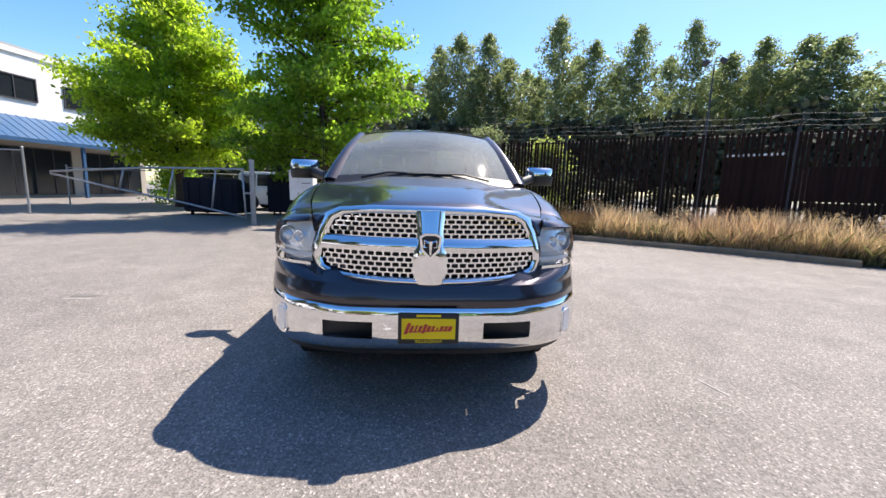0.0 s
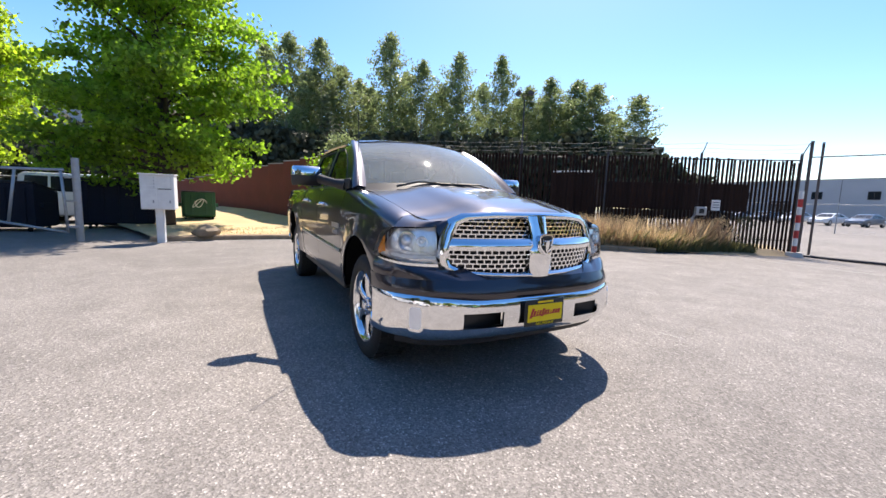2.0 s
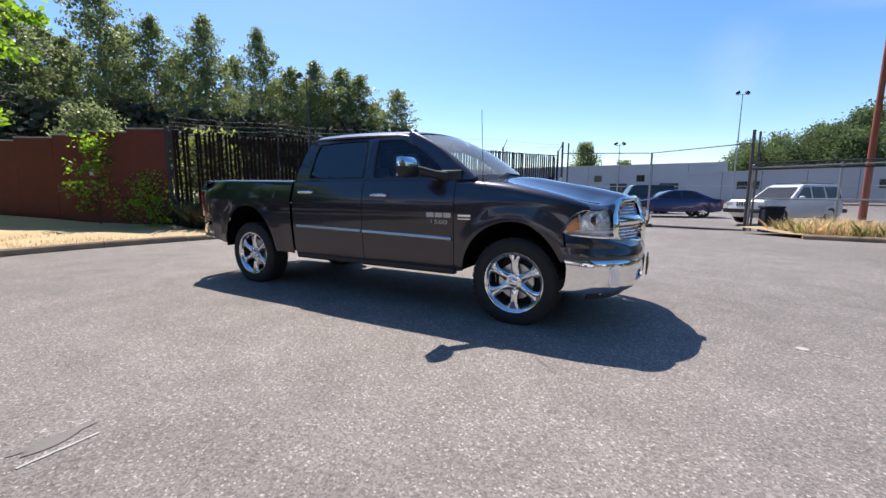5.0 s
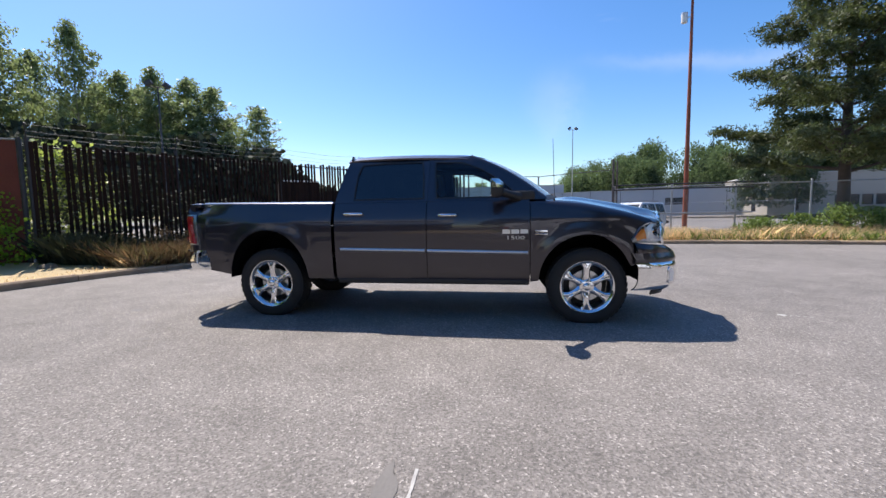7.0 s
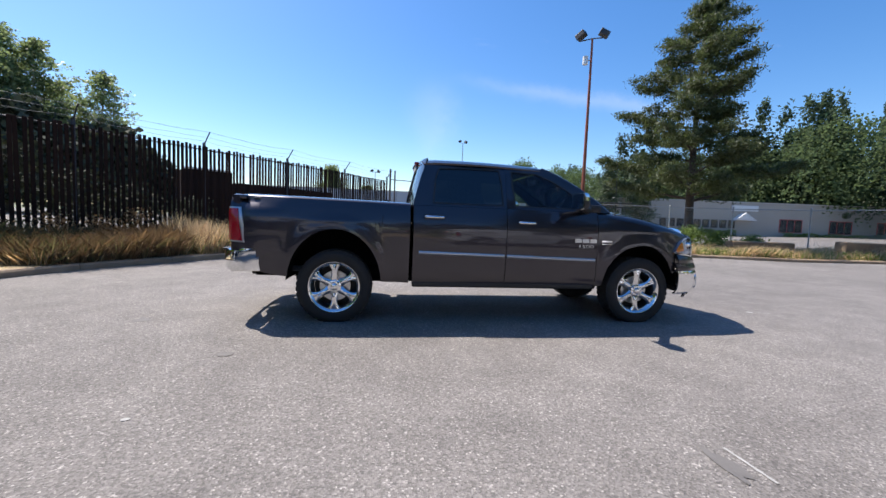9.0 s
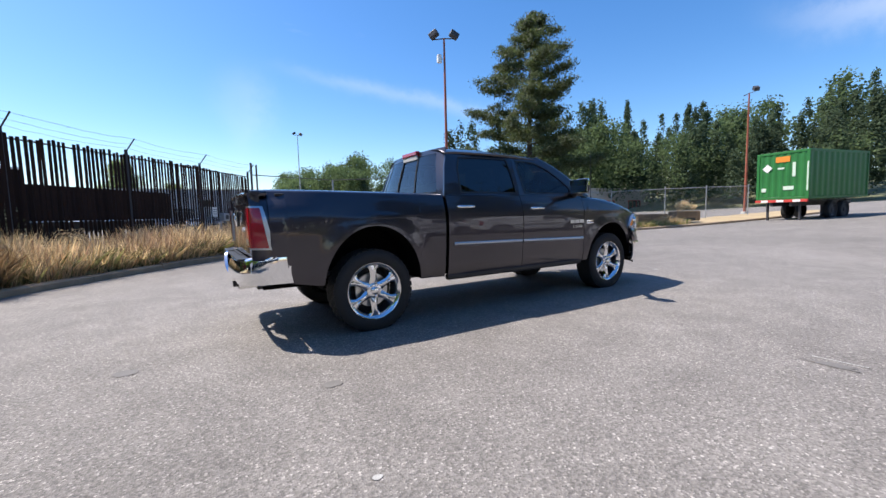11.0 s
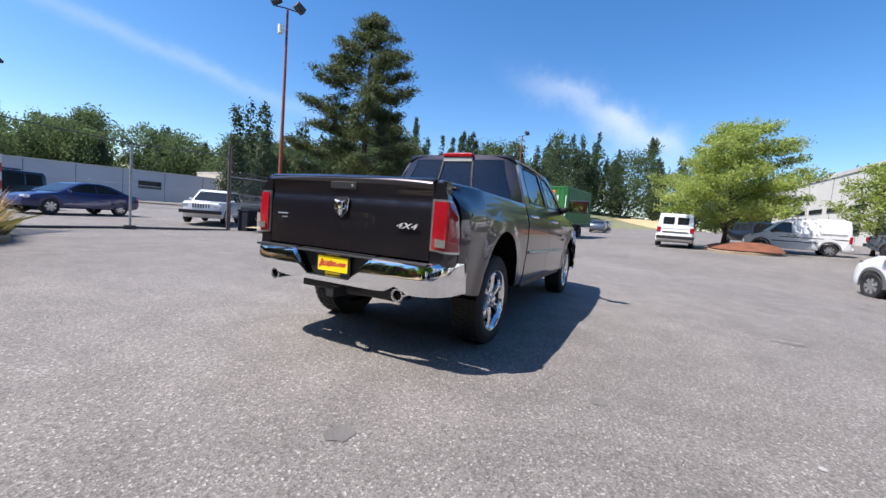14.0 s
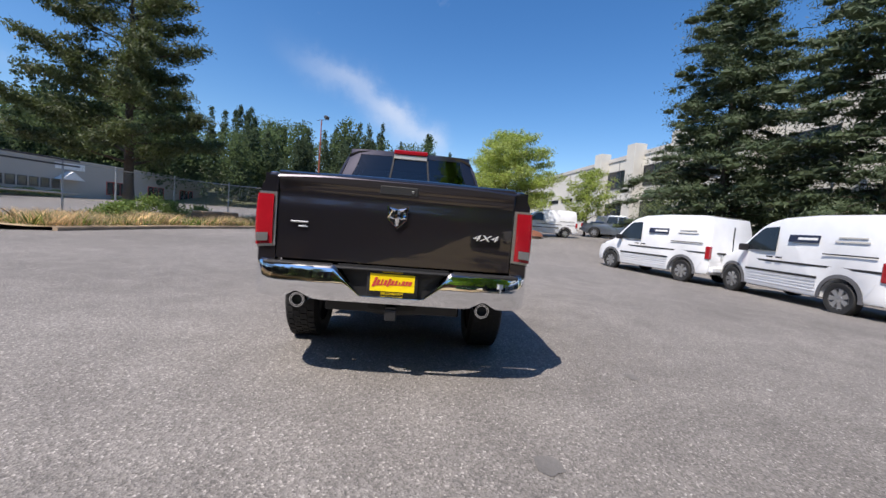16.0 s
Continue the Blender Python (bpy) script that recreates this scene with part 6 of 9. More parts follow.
def hood_nose(u, v):
    """Painted lip from the hood's front edge down behind the grille's chrome."""
    a = Vector(hood(1.0, u))
    y = a.y * 0.965
    z = ease_table(abs(y), [(0, 1.165), (0.31, 1.160), (0.51, 1.140), (0.592, 1.095), (0.634, 1.03), (0.68, 0.98)])
    b = Vector((nose_x(y, z) + 0.002, y, z))
    p = a.lerp(b, v)
    return (p.x + 0.006 * math.sin(math.pi * v), p.y, p.z)


sheet(bm, hood_nose, 30, 4, thick=0.012, out=OUT)
part("hood_lip", bm, M_RAMGREY, TRUCK, smooth=40)


def mirror_outline(half):
    """A closed outline from its right half, running from top middle to bottom middle."""
    return half + [(-y, z) for y, z in half[-2:0:-1]]


G_OUT = mirror_outline(refine([(0, 1.178), (0.31, 1.174), (0.51, 1.157), (0.592, 1.119), (0.634, 1.045), (0.662, 0.951), (0.672, 0.875), (0.645, 0.806), (0.565, 0.772), (0.255, 0.756), (0, 0.752)], 3)[:-3] + [(0, 0.752)])
G_IN = mirror_outline(refine([(0, 1.134), (0.29, 1.131), (0.47, 1.117), (0.535, 1.086), (0.570, 1.024), (0.598, 0.941), (0.608, 0.880), (0.588, 0.833), (0.525, 0.804), (0.245, 0.789), (0, 0.785)], 3)[:-3] + [(0, 0.785)])
nose_ring("grille_surround", G_OUT, G_IN, M_CHROME, label="bright chrome grille surround")


def nose_strip(name, pts_low, pts_high, material, bulge, off, n=16, label=""):
    """A rounded bar between two lines of the front face, each given as (y, z) ends."""
    bm = bmesh.new()
    def f(u, v):
        y0, z0 = pts_low[0][0] + (pts_low[1][0] - pts_low[0][0]) * u, pts_low[0][1] + (pts_low[1][1] - pts_low[0][1]) * u
        y1, z1 = pts_high[0][0] + (pts_high[1][0] - pts_high[0][0]) * u, pts_high[0][1] + (pts_high[1][1] - pts_high[0][1]) * u
        y, z = y0 + (y1 - y0) * v, z0 + (z1 - z0) * v
        return (nose_x(y, z) + off + bulge * math.sin(math.pi * (0.06 + 0.88 * v)), y, z)
    sheet(bm, f, n, 6, thick=0.03, out=OUT)
    bmesh.ops.recalc_face_normals(bm, faces=bm.faces[:])
    return part(name, bm, material, TRUCK, label, smooth=40)


for s in (-1, 1):
    nose_strip("grille_crossbar", [(s * 0.05, 0.934), (s * 0.615, 0.926)], [(s * 0.05, 1.002), (s * 0.590, 0.998)], M_CHROME, 0.018, 0.004)
bm = bmesh.new()


def centre_bar(u, v):
    z = 0.762 + (1.150 - 0.762) * v
    hw = ease_table(z, [(0.76, 0.070), (0.835, 0.092), (0.92, 0.088), (1.02, 0.070), (1.15, 0.082)])
    y = (2 * u - 1) * hw
    return (nose_x(y, z) + 0.012 + 0.026 * (1 - (2 * u - 1) ** 4), y, z)


sheet(bm, centre_bar, 10, 16, thick=-0.03, out=OUT)
bmesh.ops.recalc_face_normals(bm, faces=bm.faces[:])
part("grille_upright", bm, M_CHROME, TRUCK, smooth=40)
bm = bmesh.new()
prism(bm, [(-0.058, 0.055), (-0.03, 0.07), (0.03, 0.07), (0.058, 0.055), (0.05, -0.02), (0.0, -0.068), (-0.05, -0.02)], 0.022, Matrix.Translation((nose_x(0, 0.970) + 0.046, 0, 0.970)) @ pose(0, 0, 0, 90, 0, 90))
emb = part("emblem", bm, M_CHROME, TRUCK, "chrome shield emblem", smooth=30)
bm = bmesh.new()
prism(bm, [(-0.046, 0.046), (-0.025, 0.058), (0.025, 0.058), (0.046, 0.046), (0.038, -0.014), (0.0, -0.052), (-0.038, -0.014)], 0.003, Matrix.Translation((nose_x(0, 0.970) + 0.068, 0, 0.970)) @ pose(0, 0, 0, 90, 0, 90))
part("emblem_field", bm, M_BLACK, emb)
bm = bmesh.new()
for s in (-1, 1):
    tube(bm, [(nose_x(0, 0.970) + 0.076, s * 0.004, 0.990), (nose_x(0, 0.970) + 0.076, s * 0.030, 1.003), (nose_x(0, 0.970) + 0.078, s * 0.036, 0.970), (nose_x(0, 0.970) + 0.076, s * 0.018, 0.967)], [0.009, 0.008, 0.007, 0.004], seg=6)
tube(bm, [(nose_x(0, 0.970) + 0.074, 0, 1.000), (nose_x(0, 0.970) + 0.078, 0, 0.960), (nose_x(0, 0.970) + 0.074, 0, 0.930)], [0.016, 0.012, 0.006], seg=6)
part("emblem_relief", bm, M_CHROME, emb, smooth=40)


def inside(y, z, poly):
    hit = False
    for (y0, z0), (y1, z1) in zip(poly, poly[1:] + poly[:1]):
        if (z0 > z) != (z1 > z) and y < (y1 - y0) * (z - z0) / (z1 - z0) + y0:
            hit = not hit
    return hit


def grille_insert(s, z0, z1):
    """Pressed chrome mesh with staggered long holes, in one quarter of the grille."""
    bm = bmesh.new()
    rows = max(3, round((z1 - z0) / 0.0265))
    pz = (z1 - z0) / rows
    py = 0.0455
    for r in range(rows + 1):
        z = z0 + r * pz
        ys = [0.055 + 0.0228 * k for k in range(26)]
        ys = [y for y in ys if inside(y, z, G_IN) or inside(y, z + (0.012 if z < 0.95 else -0.012), G_IN)]
        for ya, yb in zip(ys, ys[1:]):
            h = 0.0038
            c = [(nose_x(y, z) - 0.012 + dx, s * y, z + dz) for y in (ya, yb) for dx, dz in ((0, -h), (0, h), (-0.022, h), (-0.022, -h))]
            v = [bm.verts.new(p) for p in c]
            for q in ((0, 1, 5, 4), (1, 2, 6, 5), (3, 0, 4, 7)):
                bm.faces.new([v[i] for i in q])
        if r == rows:
            break
        for k in range(14):
            y = 0.07 + py * (k + (0.5 if r % 2 else 0.0))
            zc = z + pz / 2
            if not inside(y, zc, G_IN):
                continue
            w0, w1 = 0.0085, 0.0042
            x = nose_x(y, zc) - 0.013
            pts = [(-w0, -pz / 2), (w0, -pz / 2), (w1, 0), (w0, pz / 2), (-w0, pz / 2), (-w1, 0)]
            fr = [bm.verts.new((x, s * (y + a), zc + b)) for a, b in pts]
            bk = [bm.verts.new((x - 0.02, s * (y + a), zc + b)) for a, b in pts]
            bm.faces.new(fr)
            for i in (1, 2, 4, 5):
                bm.faces.new((fr[i], fr[(i + 1) % 6], bk[(i + 1) % 6], bk[i]))
    bmesh.ops.recalc_face_normals(bm, faces=bm.faces[:])
    return part("grille_mesh", bm, M_CHROME, TRUCK)


for s in (-1, 1):
    grille_insert(s, 1.002, 1.132)
    grille_insert(s, 0.786, 0.930)
bm = bmesh.new()
def backing(u, v):
    y = (2 * u - 1) * 0.61
    z = 0.765 + (lerp_table(abs(y), [(0, 1.135), (0.45, 1.115), (0.56, 1.04), (0.61, 0.95)]) - 0.765) * v
    return (nose_x(y, z) - 0.07, y, z)
sheet(bm, backing, 16, 4)
part("grille_backing", bm, M_BLACK, TRUCK)


def lamp_line(u):
    """Plan of the headlight from the grille round to the fender."""
    return ease_table(u, [(0, 0.792), (0.35, 0.742), (0.6, 0.660), (0.8, 0.558), (1.0, 0.435)]), ease_table(u, [(0, 0.668), (0.35, 0.806), (0.6, 0.892), (0.8, 0.932), (1.0, 0.950)])


def lamp_sheet(s, u0, u1, v0, v1, off, nu=14, nv=8, bow=0.012):
    bm = bmesh.new()
    def f(u, v):
        a, b = u0 + (u1 - u0) * u, v0 + (v1 - v0) * v
        x, y = lamp_line(a)
        zt = lerp_table(a, [(0, 1.062), (0.35, 1.064), (0.7, 1.056), (0.85, 1.02), (1.0, 0.885)])
        zb = lerp_table(a, [(0, 0.832), (0.5, 0.842), (1.0, 0.862)])
        z = zb + (zt - zb) * b
        nx, ny = 0.82 - 0.6 * a, 0.35 + 0.62 * a
        lean = -0.035 * (b - 0.3)
        o = off + bow * math.sin(math.pi * b)
        return (x + nx * o + lean, s * (y + ny * o), z)
    sheet(bm, f, nu, nv)
    bmesh.ops.recalc_face_normals(bm, faces=bm.faces[:])
    return bm


for s in (-1, 1):
    lamp = part("headlight", lamp_sheet(s, 0.0, 1.0, 0.0, 1.0, -0.055), M_LAMPREF, TRUCK, "clear headlight with chrome reflector", smooth=40)
    lens = part("lens", lamp_sheet(s, 0.0, 1.0, 0.0, 1.0, 0.004), M_LENS, lamp, smooth=True)
    lens.visible_shadow = False
    part("amber_reflector", lamp_sheet(s, 0.80, 0.95, 0.25, 0.82, -0.022), M_AMBER, lamp, "amber side reflector", smooth=True)
    for u, r in ((0.27, 0.024), (0.50, 0.044)):
        x, y = lamp_line(u)
        nx, ny = 0.82 - 0.6 * u, 0.35 + 0.62 * u
        f = Vector((0.94, s * 0.34, 0))
        c = Vector((x - nx * 0.060, s * (y - ny * 0.060), 0.975))
        bm = bmesh.new()
        rod(bm, c - f * 0.03, c + f * 0.022, r * 1.15, r * 1.3, seg=24, caps=False)
        shell(bm, bm.faces[:], 0.003, f)
        ring = part("projector", bm, M_CHROME, lamp, smooth=40)
        bm = bmesh.new()
        bmesh.ops.create_uvsphere(bm, u_segments=18, v_segments=10, radius=r * 0.95, matrix=Matrix.Translation(c - f * 0.012))
        part("projector_lens", bm, M_LAMPREF, lamp, smooth=True)
    part("lamp_trim", lamp_sheet(s, 0.0, 0.97, -0.04, 0.035, 0.004, nv=3), M_CHROME, lamp)
    part("light_bar", lamp_sheet(s, 0.02, 0.72, 0.14, 0.24, -0.028, nv=3), M_WHITEPAINT, lamp)
    for v0 in (0.30,):
        part("lamp_divider", lamp_sheet(s, 0.02, 0.76, v0, v0 + 0.03, -0.03, nv=2), M_ALU, lamp)
    bm = bmesh.new()
    def lid(u, v):
        x, y = lamp_line(u)
        zt = lerp_table(u, [(0, 1.062), (0.35, 1.064), (0.7, 1.056), (0.85, 1.02), (1.0, 0.885)])
        o = 0.004 - 0.07 * v
        return (x + (0.82 - 0.6 * u) * o - 0.0245, s * (y + (0.35 + 0.62 * u) * o), zt + 0.002)
    sheet(bm, lid, 14, 2)
    part("lamp_lid", bm, M_ALU, lamp)
    part("lamp_wall", lamp_sheet(s, 0.76, 0.79, 0.08, 0.92, -0.035, nu=3), M_ALU, lamp)


for s in (-1, 1):
    bm = bmesh.new()
    def brow(u, v):
        a = 0.62 * u
        x, y = lamp_line(a)
        zt = lerp_table(a, [(0, 1.062), (0.35, 1.064), (0.7, 1.056)])
        p = Vector((x - 0.024, y, zt + 0.004))
        xe = 0.735 - 0.245 * u
        q = Vector((xe, hood_half(xe) + 0.004, hood_edge_z(xe) - 0.006))
        r = p.lerp(q, v)
        o = 0.012 * math.sin(math.pi * v)
        return (r.x + o, s * (r.y + o * 0.5), r.z + o)
    sheet(bm, brow, 10, 6, thick=0.012, out=Vector((0.5, s * 0.3, 1)))
    part("lamp_brow", bm, M_RAMGREY, TRUCK, smooth=40)


# bumper cover and chrome bumper ---------------------------------------------
def bump_line(y):
    """Plan of the front bumper."""
    a = abs(y)
    return ease_table(a, [(0, 1.005), (0.25, 1.0), (0.45, 0.985), (0.60, 0.952), (0.72, 0.902), (0.80, 0.845), (0.86, 0.775), (0.922, 0.685), (0.962, 0.58), (0.978, 0.46)])


BY = [0, 0.06, 0.12, 0.18, 0.255, 0.30, 0.36, 0.42, 0.48, 0.53, 0.57, 0.60, 0.64, 0.68, 0.73, 0.78, 0.82, 0.855, 0.885, 0.912, 0.934, 0.953, 0.968, 0.978]

def rise(z):
    """The seam between cover and chrome climbs towards the corners."""
    return 0.016 * smooth01((z - 0.54) / 0.09) * smooth01((0.76 - z) / 0.11)


def ring_sheet(name, zs, prof, material, skip=None, thick=0.02, label=""):
    """A band round the nose: rows of heights, with an offset at each, mirrored on both sides."""
    bm = bmesh.new()
    ys = [-y for y in BY[:0:-1]] + BY
    vs = []
    for y in ys:
        col = []
        for z in zs:
            o = prof(z, abs(y))
            zz = z + rise(z) * smooth01((abs(y) - 0.42) / 0.28)
            col.append(bm.verts.new((bump_line(y) + o, y * (1 + 0.06 * o * smooth01((abs(y) - 0.6) / 0.3)), zz)))
        vs.append(col)
    fs = []
    for i in range(len(ys) - 1):
        for j in range(len(zs) - 1):
            ym = abs(ys[i] + ys[i + 1]) / 2
            zm = (zs[j] + zs[j + 1]) / 2
            if skip and skip(ym, zm):
                continue
            fs.append(bm.faces.new((vs[i][j], vs[i + 1][j], vs[i + 1][j + 1], vs[i][j + 1])))
    shell(bm, fs, thick, Vector((1, 0, 0)))
    bmesh.ops.delete(bm, geom=[v for v in bm.verts if not v.link_faces], context="VERTS")
    return part(name, bm, material, TRUCK, label, smooth=38)


def cover_prof(z, a):
    return ease_table(z - 0.042, [(0.59, -0.005), (0.62, 0.006), (0.66, -0.004), (0.72, -0.03), (0.80, -0.055), (0.84, -0.06)]) - 0.02 * smooth01((a - 0.6) / 0.3)


ring_sheet("bumper_cover", [0.634, 0.647, 0.662, 0.682, 0.702, 0.722, 0.742, 0.757], cover_prof, M_RAMGREY, thick=0.02)
for s in (-1, 1):
    bm = bmesh.new()
    def corner(u, v):
        """Painted cover from the band's top edge up to the headlight's lower edge."""
        u = -0.35 + 1.35 * u
        yl = 0.55 + 0.422 * u
        lo = Vector((bump_line(yl) + cover_prof(0.754, yl), yl, 0.754))
        x, y = lamp_line(u)
        hi = Vector((x + 0.004, y, lerp_table(u, [(0, 0.832), (0.5, 0.842), (1.0, 0.862)]) - 0.006))
        if u < 0:
            y = 0.668 + 0.4 * u
            hi = Vector((nose_x(y, 0.83) - 0.012, y, 0.826))
        p = lo.lerp(hi, v) + Vector((0.6 - 0.4 * u, 0.3 + 0.5 * u, 0)) * 0.014 * math.sin(math.pi * v)
        return (p.x, s * p.y, p.z)
    sheet(bm, corner, 24, 8, thick=0.015, out=Vector((1, s, 0)))
    part("bumper_corner", bm, M_RAMGREY, TRUCK, smooth=40)
for s in (-1, 1):
    bm = bmesh.new()
    sheet(bm, lambda u, v: (nose_x(0.46 + 0.22 * u, 0.74 + 0.12 * v) - 0.03, s * (0.46 + 0.22 * u), 0.74 + 0.12 * v), 6, 5, thick=0.012, out=Vector((1, 0, 0)))
    part("nose_panel", bm, M_RAMGREY, TRUCK, smooth=40)
bm = bmesh.new()
sheet(bm, lambda u, v: (bump_line((2 * u - 1) * 0.62) - 0.032 - 0.05 * v, (2 * u - 1) * 0.62, 0.754 + 0.03 * v), 16, 2, thick=0.012, out=Vector((0, 0, 1)))
part("bumper_ledge", bm, M_RAMGREY, TRUCK, smooth=40)


def chrome_prof(z, a):
    return ease_table(z - 0.042, [(0.312, -0.105), (0.335, -0.062), (0.36, -0.024), (0.40, 0.0), (0.45, 0.010), (0.53, 0.012), (0.58, 0.004), (0.60, -0.015)])


CZ = [z + 0.042 for z in (0.312, 0.328, 0.342, 0.352, 0.365, 0.38, 0.40, 0.42, 0.445, 0.47, 0.495, 0.515, 0.53, 0.55, 0.57, 0.585, 0.60)]
ring_sheet("front_bumper", CZ, chrome_prof, M_CHROME, skip=lambda y, z: (0.30 < y < 0.57 and 0.46 < z < 0.557) or (y > 0.80 and z < 0.385), label="chrome front bumper")
for s in (-1, 1):
    bm = bmesh.new()
    box(bm, (0.905, s * 0.43, 0.510), (0.03, 0.38, 0.14), rz=-s * 8)
    part("bumper_intake", bm, M_BLACK, TRUCK, "black air intake mesh")
def rounded(w, h, r, n=5):
    """A rectangle with rounded corners, about its middle."""
    out = []
    for cx, cy, a0 in ((w / 2 - r, h / 2 - r, 0), (r - w / 2, h / 2 - r, 90), (r - w / 2, r - h / 2, 180), (w / 2 - r, r - h / 2, 270)):
        out += [(cx + r * math.cos(radians(a0 + 90 * k / n)), cy + r * math.sin(radians(a0 + 90 * k / n))) for k in range(n + 1)]
    return out


for s in (-1, 1):
    spot = lambda d: pose(0.819 + d * 0.70, s * (0.815 + d * 0.70), 0.524, 90, 0, 90 + s * 46)
    bm = bmesh.new()
    prism(bm, rounded(0.108, 0.170, 0.034), 0.014, spot(0.004))
    fog = part("fog_lamp", bm, M_CHROME, TRUCK, "tall fog lamp in a chrome bezel", smooth=40)
    bm = bmesh.new()
    prism(bm, rounded(0.086, 0.146, 0.026), 0.004, spot(0.0135))
    part("gap", bm, M_BLACK, fog)
    bm = bmesh.new()
    prism(bm, rounded(0.076, 0.134, 0.022), 0.006, spot(0.0165))
    part("lens", bm, M_LAMPREF, fog, "grey clear lens")
ring_sheet("air_dam", [0.325, 0.34, 0.36, 0.39], lambda z, a: -0.13 + 0.3 * (z - 0.3), M_BLACK, skip=lambda y, z: y > 0.87, thick=0.015)


# plates ---------------------------------------------------------------------
def plate(name, m, bars_flip=1):
    bm = bmesh.new()
    box(bm, (0, 0, 0), (0.325, 0.172, 0.014), bevel=0.008)
    fr = part(name, bm, M_BLACK, TRUCK, "yellow dealer plate in a black frame", smooth=40, at=m)
    bm = bmesh.new()
    box(bm, (0, 0, 0.009), (0.285, 0.112, 0.004))
    part("plate_face", bm, M_YELLOW, fr)
    bm = bmesh.new()
    # the dealer's script mark as plain slanted strokes
    for k, (h, w) in enumerate(((0.062, 0.018), (0.032, 0.017), (0.038, 0.010), (0.032, 0.016), (0.050, 0.016), (0.030, 0.018), (0.030, 0.014), (0.012, 0.010), (0.028, 0.016), (0.028, 0.016), (0.028, 0.020))):
        x = -0.112 + k * 0.0225
        prism(bm, [(x - w / 2 - h * 0.18, -h / 2), (x + w / 2 - h * 0.18, -h / 2), (x + w / 2 + h * 0.18, h / 2), (x - w / 2 + h * 0.18, h / 2)], 0.002, Matrix.Translation((0, 0.002, 0.0115)))
    box(bm, (0.0, -0.012, 0.0118), (0.235, 0.006, 0.002), rz=3)
    part("plate_mark", bm, M_REDPAINT, fr, "red script strokes")
    bm = text_bm("BELLINGHAM", 0.024, 0.0012)
    part("plate_text", moved(bm, Matrix.Translation((0, -0.071, 0.0078))), M_YELLOW, fr)
    bm = bmesh.new()
    box(bm, (0, 0.071, 0.0078), (0.13, 0.012, 0.002))
    part("plate_bar", bm, M_YELLOW, fr)
    return fr


plate("front_plate", pose(1.037, 0.0, 0.535, 90, 0, 90))
plate("rear_plate", pose(-4.690, 0.0, 0.694, 90, 0, -90))


# tail -------------------------------------------------------------------------
def tail_x(y, z):
    return -4.617 - 0.012 * (1 - (y / 0.76) ** 2) - 0.020 * smooth01((z - 1.30) / 0.07) + 0.012 * math.exp(-(((z - 1.22) / 0.05) ** 2))


bm = bmesh.new()
sheet(bm, lambda u, v: (tail_x((2 * u - 1) * 0.766, 0.800 + 0.550 * v), (2 * u - 1) * 0.766, 0.800 + 0.550 * v), 18, 24, thick=0.03, out=Vector((-1, 0, 0)))
bmesh.ops.recalc_face_normals(bm, faces=bm.faces[:])
gate = part("tailgate", bm, M_RAMGREY, TRUCK, smooth=35)
bm = bmesh.new()
def lip(u, v):
    y = (2 * u - 1) * 0.768
    a = math.pi * v
    return (-4.578 - 0.066 * math.cos(a), y, 1.338 + 0.034 * math.sin(a) - 0.022 * abs(2 * u - 1) ** 3)
sheet(bm, lip, 16, 8)
bmesh.ops.recalc_face_normals(bm, faces=bm.faces[:])
part("tailgate_cap", bm, M_RAMGREY, gate, smooth=40)
bm = bmesh.new()
box(bm, (-4.624, 0.0, 1.288), (0.020, 0.25, 0.062), bevel=0.008)
hd = part("tailgate_handle", bm, M_BLACK, gate, "black flush handle")
bm = bmesh.new()
box(bm, (-4.636, -0.09, 1.286), (0.006, 0.016, 0.016), bevel=0.003)
part("lock", bm, M_ALU, hd)
bm = bmesh.new()
prism(bm, [(-0.066, 0.062), (-0.035, 0.078), (0.035, 0.078), (0.066, 0.062), (0.056, -0.025), (0.0, -0.078), (-0.056, -0.025)], 0.014, Matrix.Translation((-4.628, 0, 1.125)) @ pose(0, 0, 0, 90, 0, -90))
emb = part("tail_emblem", bm, M_BLACK, gate, "chrome shield emblem on the tailgate", smooth=30)
bm = bmesh.new()
for s in (-1, 1):
    tube(bm, [(-4.645, s * 0.005, 1.155), (-4.648, s * 0.045, 1.168), (-4.648, s * 0.050, 1.115), (-4.645, s * 0.022, 1.108)], [0.017, 0.018, 0.016, 0.008], seg=8)
tube(bm, [(-4.645, 0, 1.16), (-4.651, 0, 1.11), (-4.645, 0, 1.062)], [0.024, 0.021, 0.010], seg=8)
for a, b in (((-0.066, 0.062), (-0.056, -0.025)), ((-0.056, -0.025), (0, -0.078)), ((0, -0.078), (0.056, -0.025)), ((0.056, -0.025), (0.066, 0.062))):
    rod(bm, (-4.643, -a[0], 1.125 + a[1]), (-4.643, -b[0], 1.125 + b[1]), 0.006, seg=6)
part("emblem_relief", bm, M_CHROME, emb, smooth=40)
bm = text_bm("4X4", 0.072, 0.005)
bmesh.ops.transform(bm, matrix=Matrix(((1, 0.32, 0, 0), (0, 1, 0, 0), (0, 0, 1, 0), (0, 0, 0, 1))), verts=bm.verts[:])
part("drive_badge", moved(bm, pose(-4.640, -0.590, 1.022, 90, 0, -90) @ Matrix.Diagonal((1.35, 0.8, 1, 1))), M_LAMPREF, gate, "chrome 4X4 badge")
bm = bmesh.new()
box(bm, (-4.628, 0.625, 1.040), (0.012, 0.11, 0.012), bevel=0.003)
box(bm, (-4.628, 0.600, 1.012), (0.012, 0.06, 0.010), bevel=0.003)
part("badge_bar", bm, M_ALU, gate)

